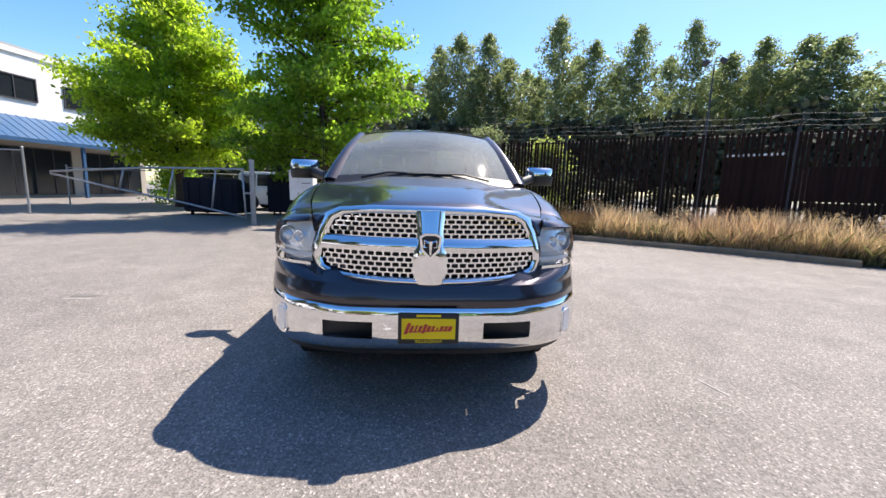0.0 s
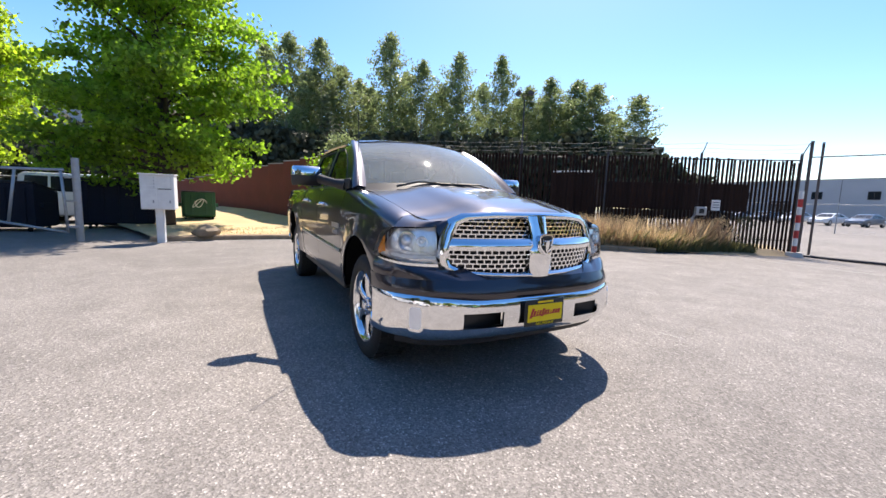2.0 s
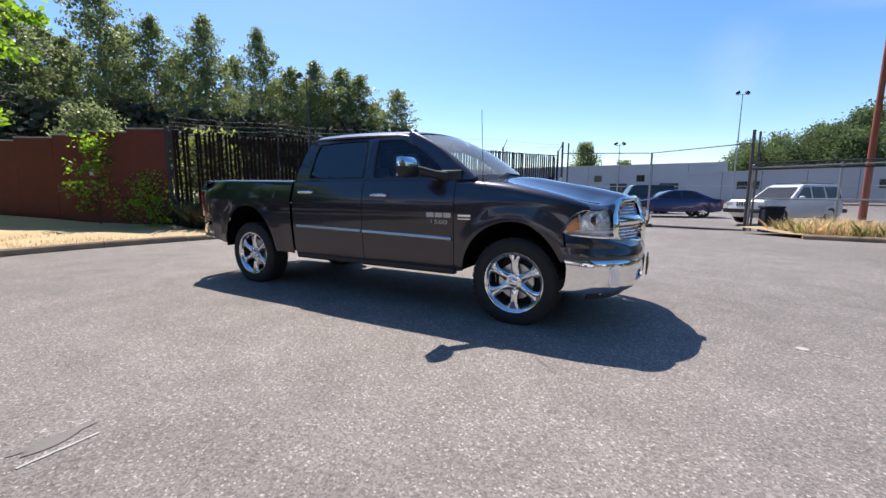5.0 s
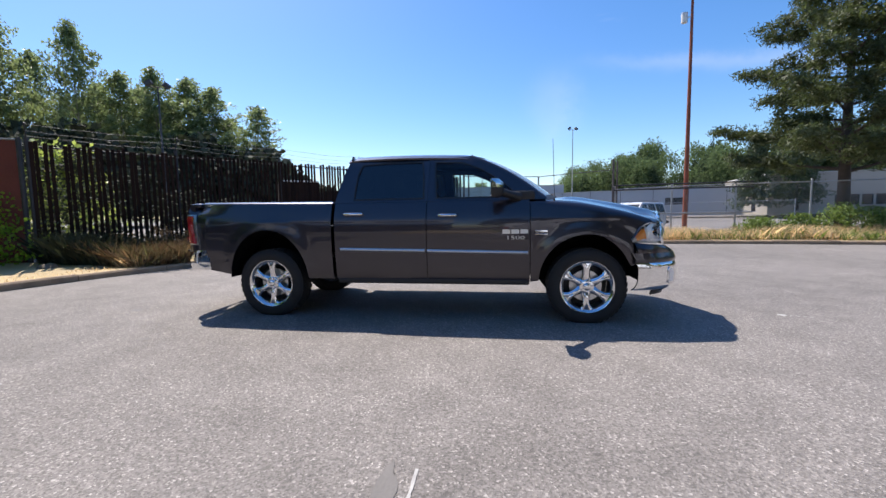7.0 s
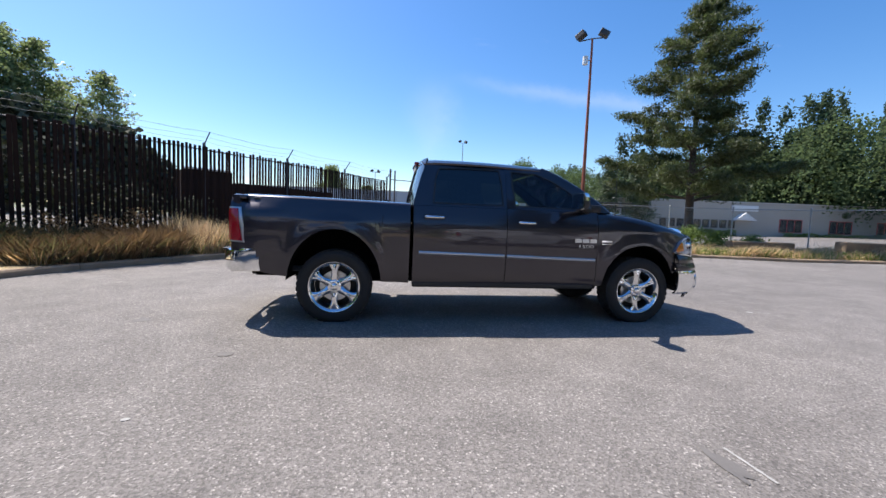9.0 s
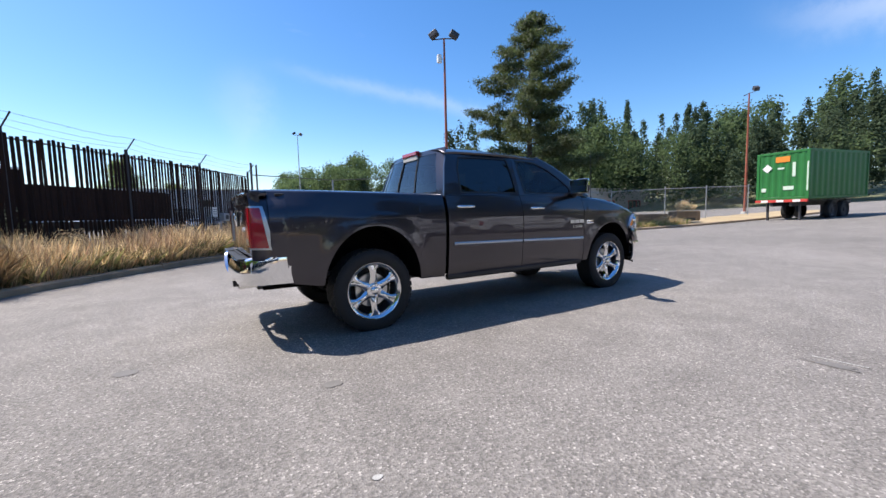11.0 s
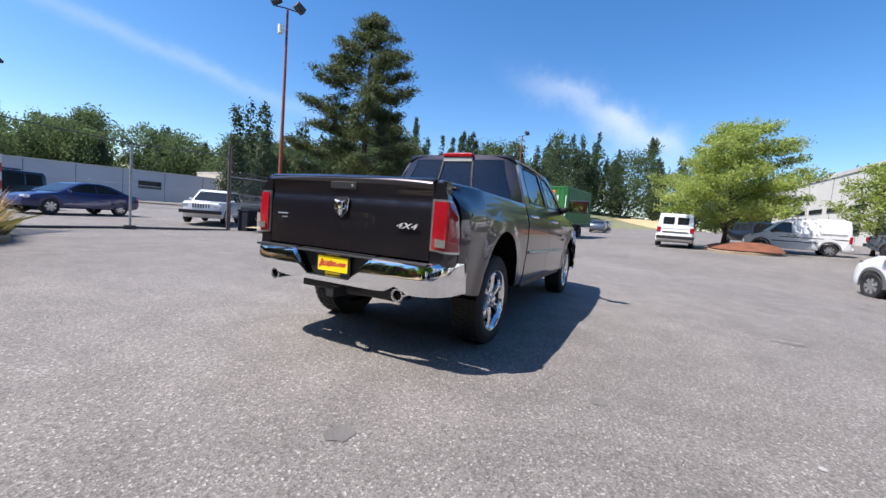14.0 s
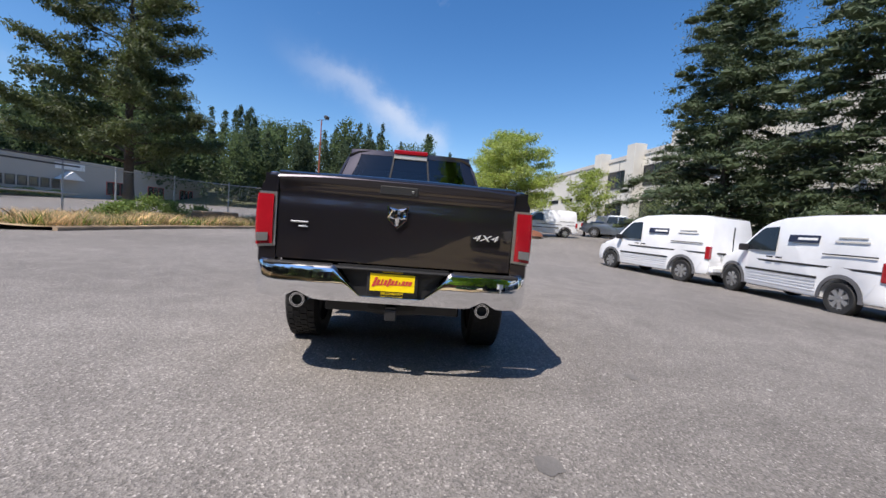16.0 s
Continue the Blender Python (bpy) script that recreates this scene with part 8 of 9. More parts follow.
def side_form(bm, pts, width, soft=0.07):
    """A body from its side outline: width(x, z) is the half width, and the edges are rounded by soft."""
    rings = []
    for sgn in (-1, 1):
        row = []
        for d, dy in ((soft, 0.0), (soft * 0.3, soft * 0.3), (0.0, soft)):
            row.append([bm.verts.new((x, sgn * (width(x, z) - dy), z)) for x, z in shrink(pts, d)])
        rings += row if sgn < 0 else row[::-1]
    n = len(pts)
    for a, b in zip(rings, rings[1:]):
        for k in range(n):
            bm.faces.new((a[k], a[(k + 1) % n], b[(k + 1) % n], b[k]))
    bm.faces.new(rings[0])
    bm.faces.new(rings[-1])
    bmesh.ops.recalc_face_normals(bm, faces=bm.faces[:])
    bmesh.ops.triangulate(bm, faces=[f for f in bm.faces if len(f.verts) > 4])
    return bm


def arch(cx, r, z0, n=8):
    """Points of a wheel opening from front to rear along the underside."""
    a0 = math.asin(max(-1, min(1, (z0 - 0.34) / r)))
    return [(cx + r * math.cos(a0 + (math.pi - 2 * a0) * k / n), 0.34 + r * math.sin(a0 + (math.pi - 2 * a0) * k / n)) for k in range(n + 1)]


def side_patch(name, pts, width, s, material, root, off=0.006, thick=0.012, label=""):
    """A flat piece lying on the body's side."""
    bm = bmesh.new()
    f = bm.faces.new([bm.verts.new((x, s * (width(x, z) + off), z)) for x, z in pts])
    shell(bm, [f], thick, Vector((0, s, 0)))
    bmesh.ops.triangulate(bm, faces=[f for f in bm.faces if len(f.verts) > 4])
    return part(name, bm, material, root, label)


def road_wheel(root, x, y, r, w, cap=M_ALU, spokes=7):
    s = 1 if y > 0 else -1
    m = pose(x, y, r) @ Matrix.Diagonal((1, s, 1, 1))
    bm = bmesh.new()
    lathe(bm, [(r * 0.64, -w / 2), (r * 0.93, -w / 2), (r, -w * 0.36), (r, w * 0.36), (r * 0.93, w / 2), (r * 0.70, w / 2), (r * 0.64, w * 0.42)], 28, m)
    bmesh.ops.recalc_face_normals(bm, faces=bm.faces[:])
    wh = part("wheel", bm, M_RUBBER, root, smooth=40)
    bm = bmesh.new()
    lathe(bm, [(r * 0.66, w * 0.40), (r * 0.60, w * 0.46), (r * 0.55, w * 0.38), (r * 0.52, w * 0.30), (0.01, w * 0.30)], 28, m)
    bmesh.ops.recalc_face_normals(bm, faces=bm.faces[:])
    part("rim", bm, M_DARKSTEEL if spokes else cap, wh, smooth=40)
    for k in range(spokes):
        bm = bmesh.new()
        mm = m @ pose(0, 0, 0, 0, 360 / spokes * k, 0)
        prism(bm, [(0.02, -0.026), (r * 0.62, -0.05), (r * 0.62, 0.05), (0.02, 0.026)], 0.03, mm @ pose(0, w * 0.44, 0, 90, 0, 0))
        bmesh.ops.recalc_face_normals(bm, faces=bm.faces[:])
        part("spoke", bm, cap, wh)
    bm = bmesh.new()
    lathe(bm, [(r * 0.24, w * 0.34), (r * 0.22, w * 0.47), (0.01, w * 0.49)], 16, m)
    bmesh.ops.recalc_face_normals(bm, faces=bm.faces[:])
    part("hubcap", bm, cap, wh, smooth=40)
    return wh


def box_part(name, c, sz, material, root, bevel=0.01, label="", rz=0.0, ry=0.0):
    bm = bmesh.new()
    box(bm, c, sz, rz=rz, ry=ry, bevel=bevel)
    return part(name, bm, material, root, label)


def delivery_van(at, label, group="", long=0.0, mark=True):
    """High-roof compact delivery van, front towards +x."""
    root = thing("delivery_van", at, label, "van", group)
    R = -2.28 - long
    def w(x, z):
        k = 0.90 - 0.12 * smooth01((z - 0.95) / 1.1) ** 1.2
        return k - 0.16 * smooth01((x - 1.3) / 1.1) ** 2 - 0.03 * smooth01((R + 0.25 - x) / 0.3)
    out = [(2.20, 0.30), (2.28, 0.42), (2.29, 0.62), (2.21, 0.82), (1.95, 0.96), (1.55, 1.06), (1.38, 1.13), (1.05, 1.45), (0.74, 1.74), (0.52, 1.86), (0.15, 1.955), (-0.7, 2.0), (R + 0.35, 1.985), (R + 0.12, 1.93), (R + 0.04, 1.6), (R, 0.95), (R - 0.02, 0.50), (R + 0.05, 0.32)]
    body = out + [(-1.86 - long * 0.4, 0.30)] + arch(-1.45 - long * 0.4, 0.40, 0.30)[::-1] + [(-0.9, 0.27), (0.9, 0.27)] + arch(1.46, 0.40, 0.30)[::-1]
    bm = bmesh.new()
    side_form(bm, body, w, 0.075)
    part("body", bm, M_VANWHITE, root, smooth=32)
    bm = bmesh.new()
    def ws(u, v):
        x, z = 1.33 - 0.60 * v, 1.165 + 0.575 * v
        y = (2 * u - 1) * (w(x, z) - 0.10)
        return (x + 0.012 + 0.05 * (1 - (2 * u - 1) ** 2) * (1 - v * 0.5), y, z + 0.012)
    sheet(bm, ws, 8, 4)
    part("windscreen", bm, M_DARKGLASS, root, smooth=True)
    for s in (-1, 1):
        side_patch("door_window", [(1.16, 1.16), (0.95, 1.42), (0.70, 1.66), (0.60, 1.71), (0.22, 1.74), (0.16, 1.16)], w, s, M_DARKGLASS, root, 0.004)
        side_patch("body_strip", [(1.95, 0.90), (1.95, 0.945), (R + 0.12, 0.945), (R + 0.12, 0.90)][::-1], w, s, M_BLACK, root, 0.008)
        side_patch("door_moulding", [(1.0, 0.66), (1.0, 0.71), (-0.95 - long * 0.4, 0.71), (-0.95 - long * 0.4, 0.66)][::-1], w, s, M_BLACK, root, 0.012)
        side_patch("slide_rail", [(-1.0, 1.175), (-1.0, 1.20), (R + 0.22, 1.20), (R + 0.22, 1.175)][::-1], w, s, M_BLACK, root, 0.008)
        for z in (0.40, 0.47, 0.54, 0.61):
            side_patch("sill_rib", [(0.98, z), (0.98, z + 0.02), (-0.95 - long * 0.4, z + 0.02), (-0.95 - long * 0.4, z)][::-1], w, s, M_VANWHITE, root, 0.012)
        for cx in (1.46, -1.45 - long * 0.4):
            bm = bmesh.new()
            a = arch(cx, 0.47, 0.30, 14)
            b = arch(cx, 0.395, 0.30, 14)
            vo = [bm.verts.new((x, s * (w(x, z) + 0.014), z)) for x, z in a]
            vi = [bm.verts.new((x, s * (w(x, z) + 0.022), z)) for x, z in b]
            fs = [bm.faces.new((vo[k], vo[k + 1], vi[k + 1], vi[k])) for k in range(14)]
            shell(bm, fs, 0.03, Vector((0, s, 0)))
            part("wheel_flare", bm, M_FLARE, root, smooth=40)
            road_wheel(root, cx, s * 0.80, 0.33, 0.20)
        box_part("mirror", (1.02, s * 1.0, 1.20), (0.12, 0.20, 0.17), M_BLACK, root, 0.03)
        box_part("door_handle", (0.28, s * (w(0.28, 1.02) + 0.02), 1.02), (0.16, 0.03, 0.035), M_BLACK, root, 0.008)
        box_part("door_handle", (0.02, s * (w(0.02, 1.02) + 0.02), 1.02), (0.16, 0.03, 0.035), M_BLACK, root, 0.008)
        box_part("tail_light", (R + 0.06, s * (w(R + 0.06, 0.95) - 0.03), 0.93), (0.13, 0.12, 0.36), M_REDLENS, root, 0.02)
        box_part("headlight", (2.10, s * 0.60, 0.78), (0.22, 0.28, 0.17), M_LAMPREF, root, 0.04)
        if mark:
            lg = side_patch("company_sign", [(-0.12, 1.40), (-0.12, 1.56), (-0.86, 1.56), (-0.86, 1.40)], w, s, M_NAVY, root, 0.006, label="dark blue company sign")
            side_patch("sign_bar", [(-0.36, 1.455), (-0.36, 1.505), (-0.82, 1.505), (-0.82, 1.455)], w, s, M_WHITEPAINT, lg, 0.010)
            side_patch("text_bar", [(-1.25, 1.52), (-1.25, 1.545), (-1.80, 1.545), (-1.80, 1.52)], w, s, M_CONC, root, 0.006)
            side_patch("text_bar", [(-1.20, 1.44), (-1.20, 1.465), (-1.86, 1.465), (-1.86, 1.44)], w, s, M_CONC, root, 0.006)
    box_part("rear_bumper", (R - 0.02, 0, 0.46), (0.16, 1.66, 0.16), M_VANWHITE, root, 0.04)
    box_part("rear_door_trim", (R - 0.012, 0.0, 0.93), (0.03, 1.2, 0.05), M_BLACK, root, 0.008)
    box_part("door_gap", (R + 0.006, 0, 1.25), (0.03, 0.012, 0.9), M_BLACK, root, 0)
    box_part("plate_holder", (R - 0.016, 0.28, 0.80), (0.03, 0.34, 0.16), M_SILVERCAR, root, 0.01)
    box_part("grille", (2.27, 0, 0.62), (0.05, 1.0, 0.18), M_BLACK, root, 0.02)
    box_part("floor_pan", (0, 0, 0.36), (3.6, 1.4, 0.12), M_BLACK, root, 0.01)
    return root


def plain_car(name, at, label, category, colour, low, up, half, glass_sides, screens, axles, r, group="", tw=0.2, trims=(), soft=0.06, rear_lamps=None, front_lamps=None):
    """A car from two side outlines: the lower body and the cabin, with panes, lamps and wheels."""
    root = thing(name, at, label, category, group)
    zb = min(z for _, z in up)
    zt = max(z for _, z in up)
    xm, xn = max(x for x, _ in low), min(x for x, _ in low)
    def w(x, z):
        return half - 0.05 * smooth01((z - 0.55) / 0.5) ** 2 - 0.03 * smooth01((0.5 - z) / 0.25) - 0.12 * smooth01((x - xm + 0.7) / 0.7) ** 2 - 0.08 * smooth01((xn + 0.6 - x) / 0.6) ** 2
    def wg(x, z):
        return half - 0.07 - (0.16 if half < 0.93 else 0.10) * (z - zb) / (zt - zb)
    arches = []
    for cx in axles:
        arches += [(cx + 1.28 * r + 0.02, 0.26)] + arch(cx, r * 1.2, 0.30)[::-1][::-1] + [(cx - 1.28 * r - 0.02, 0.26)]
    bm = bmesh.new()
    side_form(bm, low + [p for cx in sorted(axles) for p in [(cx - 1.22 * r, 0.27)] + arch(cx, r * 1.2, 0.30)[::-1] + [(cx + 1.22 * r, 0.27)]], w, soft)
    part("body", bm, colour, root, smooth=32)
    bm = bmesh.new()
    side_form(bm, up, wg, 0.05)
    part("cabin", bm, colour, root, smooth=32)
    for s in (-1, 1):
        for pts in glass_sides:
            side_patch("side_window", pts, wg, s, M_DARKGLASS, root, 0.003, 0.008)
        for cx in axles:
            road_wheel(root, cx, s * (half - 0.11), r, tw)
        for x, z, sx, sz in rear_lamps or ():
            box_part("tail_light", (x, s * (half - 0.16), z), (sx, 0.20, sz), M_REDLENS, root, 0.02)
        for x, z, sx, sz in front_lamps or ():
            box_part("headlight", (x, s * (half - 0.22), z), (sx, 0.30, sz), M_LAMPREF, root, 0.03)
        mx = max(x for x, z in up if z == zb) - 0.35
        box_part("mirror", (mx, s * (half + 0.05), zb + 0.08), (0.10, 0.17, 0.12), colour, root, 0.03)
    for (x0, z0), (x1, z1) in screens:
        bm = bmesh.new()
        nx, nz = (z0 - z1) * (1 if x0 > x1 else -1), abs(x1 - x0)
        d = math.hypot(nx, nz)
        sg = 1 if x0 > x1 else -1
        def scr(u, v):
            x, z = x0 + (x1 - x0) * v, z0 + (z1 - z0) * v
            y = (2 * u - 1) * (wg(x, z) - 0.09)
            return (x + sg * 0.012 * abs(z1 - z0) / math.hypot(x1 - x0, z1 - z0), y, z + 0.012 * abs(x1 - x0) / math.hypot(x1 - x0, z1 - z0))
        sheet(bm, scr, 4, 2)
        part("screen", bm, M_DARKGLASS, root)
    for nm, c, sz, mt in trims:
        box_part(nm, c, sz, mt, root, 0.015)
    box_part("floor_pan", ((axles[0] + axles[1]) / 2, 0, 0.34), (abs(axles[0] - axles[1]) + 0.5, half * 1.5, 0.10), M_BLACK, root, 0.01)
    return root


SEDAN_LOW = [(2.28, 0.34), (2.34, 0.50), (2.28, 0.68), (1.95, 0.82), (1.2, 0.93), (0.6, 0.97), (-1.2, 1.0), (-1.75, 1.02), (-2.2, 0.98), (-2.32, 0.80), (-2.33, 0.5), (-2.25, 0.34)]
SEDAN_UP = [(1.15, 0.93), (0.30, 1.36), (0.0, 1.425), (-0.6, 1.44), (-1.0, 1.385), (-1.85, 1.0), (-1.7, 0.93)]
SEDAN_GLASS = [[(0.86, 1.0), (0.28, 1.30), (-0.02, 1.36), (-0.33, 1.37), (-0.36, 1.0)], [(-0.42, 1.0), (-0.39, 1.37), (-0.8, 1.35), (-1.30, 1.12), (-1.40, 1.02)]]
SUV_LOW = [(1.9, 0.42), (1.98, 0.55), (1.96, 0.85), (1.85, 1.02), (0.75, 1.10), (-1.9, 1.12), (-2.05, 1.05), (-2.08, 0.55), (-2.0, 0.40)]
SUV_UP = [(0.78, 1.08), (0.42, 1.70), (0.25, 1.80), (-1.85, 1.80), (-2.0, 1.70), (-2.03, 1.08)]
SUV_GLASS = [[(0.55, 1.14), (0.30, 1.66), (-0.35, 1.68), (-0.35, 1.14)], [(-0.43, 1.14), (-0.43, 1.68), (-1.1, 1.68), (-1.1, 1.14)], [(-1.18, 1.14), (-1.18, 1.68), (-1.8, 1.68), (-1.85, 1.14)]]
JEEP_LOW = [(2.05, 0.45), (2.12, 0.55), (2.10, 0.92), (2.0, 1.0), (0.72, 1.04), (-1.95, 1.04), (-2.08, 0.95), (-2.1, 0.52), (-2.0, 0.42)]
JEEP_UP = [(0.78, 1.02), (0.15, 1.55), (-0.05, 1.62), (-1.8, 1.62), (-1.98, 1.55), (-2.05, 1.02)]
JEEP_GLASS = [[(0.52, 1.07), (0.08, 1.50), (-0.28, 1.53), (-0.28, 1.07)], [(-0.35, 1.07), (-0.35, 1.53), (-0.98, 1.53), (-1.05, 1.07)], [(-1.13, 1.07), (-1.06, 1.53), (-1.82, 1.53), (-1.9, 1.07)]]

delivery_van(pose(5.66, -8.5, gz(5.66, -8.5), 0, 0, 15), "white high-roof delivery van with dark side stripe", "white vans")
delivery_van(pose(1.32, -9.42, gz(1.32, -9.42), 0, 0, -4), "white high-roof delivery van parked before the dark spruce", "white vans")
delivery_van(pose(22.3, -9.6, gz(22.3, -9.6), 0, 0, 82), "white compact delivery van by the mulched island", "white vans", mark=False)

# old white passenger van seen from behind
plain_car("passenger_van", pose(21.6, -3.75, gz(21.6, -3.75), 0, 0, -4), "old white passenger van with dark rear windows", "van", M_VANWHITE,
          [(2.25, 0.40), (2.3, 0.6), (2.2, 0.9), (1.3, 1.08), (-2.3, 1.1), (-2.38, 0.95), (-2.38, 0.5), (-2.3, 0.38)],
          [(1.35, 1.06), (0.55, 1.82), (0.3, 1.92), (-2.1, 1.92), (-2.28, 1.80), (-2.37, 1.06)], 0.98,
          [[(1.0, 1.14), (0.45, 1.76), (-0.2, 1.78), (-0.2, 1.14)], [(-0.35, 1.14), (-0.35, 1.78), (-2.1, 1.76), (-2.15, 1.14)]],
          [((1.30, 1.12), (0.60, 1.78))], (1.35, -1.45), 0.34,
          trims=[("rear_bumper", (-2.42, 0, 0.55), (0.16, 1.86, 0.18), M_BLACK), ("rear_window", (-2.345, 0.36, 1.50), (0.03, 0.56, 0.42), M_DARKGLASS), ("rear_window", (-2.345, -0.36, 1.50), (0.03, 0.56, 0.42), M_DARKGLASS), ("tail_strip", (-2.40, 0, 0.86), (0.03, 1.3, 0.06), M_BLACK)],
          rear_lamps=[(-2.35, 0.98, 0.10, 0.30)])

PICK_LOW = [(2.62, 0.48), (2.70, 0.62), (2.68, 0.95), (2.5, 1.06), (1.2, 1.14), (-2.7, 1.14), (-2.8, 1.02), (-2.8, 0.58), (-2.7, 0.46)]
PICK_UP = [(1.28, 1.12), (0.62, 1.76), (0.42, 1.84), (-0.75, 1.84), (-0.95, 1.76), (-1.05, 1.12)]
PICK_GLASS = [[(1.02, 1.18), (0.52, 1.70), (0.02, 1.73), (0.02, 1.18)], [(-0.06, 1.18), (-0.06, 1.73), (-0.72, 1.72), (-0.86, 1.18)]]
plain_car("parked_pickup", pose(24.0, -16.4, gz(24.0, -16.4), 0, 0, 235), "blue-grey pickup parked in front of the concrete building", "pickup truck", M_GREYCAR, PICK_LOW, PICK_UP, 0.98, PICK_GLASS, [((1.26, 1.16), (0.66, 1.72))], (1.78, -1.72), 0.40, tw=0.26, trims=[("rear_bumper", (-2.84, 0, 0.62), (0.16, 1.8, 0.18), M_BLACK), ("front_bumper", (2.70, 0, 0.62), (0.16, 1.8, 0.2), M_BLACK)], rear_lamps=[(-2.76, 0.95, 0.10, 0.28)], front_lamps=[(2.60, 0.90, 0.14, 0.18)])

# vehicles in the north lot
plain_car("sedan", pose(1.55, 21.0, 0, 0, 0, 193), "deep blue sedan in the fenced lot", "car", M_BLUECAR, SEDAN_LOW, SEDAN_UP, 0.91, SEDAN_GLASS, [((1.08, 0.97), (0.33, 1.34)), ((-1.75, 1.03), (-1.05, 1.36))], (1.42, -1.38), 0.34, rear_lamps=[(-2.25, 0.84, 0.12, 0.14)], front_lamps=[(2.12, 0.70, 0.3, 0.12)])
plain_car("off_road_car", pose(-0.3, 25.0, 0, 0, 0, 195), "black boxy off-road car in the lot", "car", M_BLACKCAR, SUV_LOW, SUV_UP, 0.93, SUV_GLASS, [((0.76, 1.12), (0.45, 1.68))], (1.35, -1.45), 0.40, tw=0.26, trims=[("spare_wheel_cover", (-2.16, 0, 1.05), (0.2, 0.72, 0.72), M_BLACK)], front_lamps=[(1.92, 0.88, 0.12, 0.16)])
plain_car("station_wagon_suv", pose(5.7, 17.3, 0, 0, 0, 222), "white older sport utility car behind the gate", "car", M_VANWHITE, JEEP_LOW, JEEP_UP, 0.88, JEEP_GLASS, [((0.74, 1.06), (0.20, 1.50))], (1.30, -1.28), 0.35,
          trims=[("front_bumper", (2.14, 0, 0.55), (0.16, 1.7, 0.16), M_BLACK), ("rear_bumper", (-2.14, 0, 0.55), (0.16, 1.7, 0.16), M_BLACK)] + [("grille_slot", (2.11, -0.32 + 0.107 * k, 0.82), (0.03, 0.05, 0.18), M_BLACK) for k in range(7)] + [("roof_rack", (-0.9, 0.5, 1.67), (1.7, 0.03, 0.03), M_BLACK), ("roof_rack", (-0.9, -0.5, 1.67), (1.7, 0.03, 0.03), M_BLACK)], front_lamps=[(2.07, 0.82, 0.08, 0.17)])
row_paint = [M_SILVERCAR, M_GREYCAR, M_BLACKCAR, M_SILVERCAR, M_VANWHITE, M_GREYCAR, M_SILVERCAR, M_BLACKCAR]
protos = {}
for k in range(12):
    c = row_paint[k % len(row_paint)]
    at = pose(-29 + 3.0 * k, 58 + 0.35 * k, 0, 0, 0, 262)
    if c.name not in protos:
        protos[c.name] = plain_car("sedan", at, {M_SILVERCAR: "silver sedan in a far row", M_GREYCAR: "grey sedan in a far row", M_BLACKCAR: "black sedan in a far row", M_VANWHITE: "white sedan in a far row"}[c], "car", c, SEDAN_LOW, SEDAN_UP, 0.91, SEDAN_GLASS, [((1.08, 0.97), (0.33, 1.34)), ((-1.75, 1.03), (-1.05, 1.36))], (1.42, -1.38), 0.34, group="far row of cars", front_lamps=[(2.12, 0.70, 0.3, 0.12)])
    else:
        copy_thing(protos[c.name], at)
for (x, y, a, c) in ((46, 3.2, 4, M_GREYCAR), (53, 3.6, 3, M_SILVERCAR), (60, 3.9, 3, M_BLACKCAR), (68, 4.2, 3, M_SILVERCAR), (48, -5.4, 184, M_BLACKCAR), (56, -5.6, 182, M_SILVERCAR), (64, -5.8, 181, M_GREYCAR), (74, -6.0, 181, M_BLACKCAR)):
    copy_thing(protos[c.name], pose(x, y, gz(x, y), 0, -1.4 if x > 40 else 0, a))

for sx, sy, a in ((33.5, -9.6, 20), (37.0, -12.2, 15)):
    plain_car("parked_suv", pose(sx, sy, gz(sx, sy), 0, 0, a), "black sport utility car parked beyond the mulched island", "car", M_BLACKCAR, SUV_LOW, SUV_UP, 0.93, SUV_GLASS, [((0.76, 1.12), (0.45, 1.68))], (1.35, -1.45), 0.38, tw=0.26, group="black cars beyond the island")

# grey pickup by the concrete building
plain_car("small_pickup", pose(29.5, -18.0, gz(29.5, -18.0), 0, 0, -38), "mid grey pickup parked by the concrete building", "pickup truck", M_GREYCAR,
          [(2.55, 0.50), (2.65, 0.65), (2.6, 0.98), (2.3, 1.10), (1.35, 1.18), (-0.6, 1.2), (-2.7, 1.2), (-2.8, 1.1), (-2.8, 0.6), (-2.7, 0.48)],
          [(1.40, 1.16), (0.72, 1.76), (0.5, 1.84), (-0.5, 1.84), (-0.68, 1.74), (-0.75, 1.16)], 0.96,
          [[(1.08, 1.24), (0.62, 1.68), (0.2, 1.72), (0.2, 1.24)], [(0.12, 1.24), (0.12, 1.72), (-0.5, 1.72), (-0.58, 1.24)]], [((1.36, 1.22), (0.78, 1.72))], (1.75, -1.8), 0.39, tw=0.26, front_lamps=[(2.55, 0.95, 0.14, 0.2)], trims=[("front_bumper", (2.66, 0, 0.62), (0.16, 1.8, 0.2), M_CHROME), ("grille", (2.63, 0, 0.95), (0.05, 1.0, 0.26), M_BLACK)])


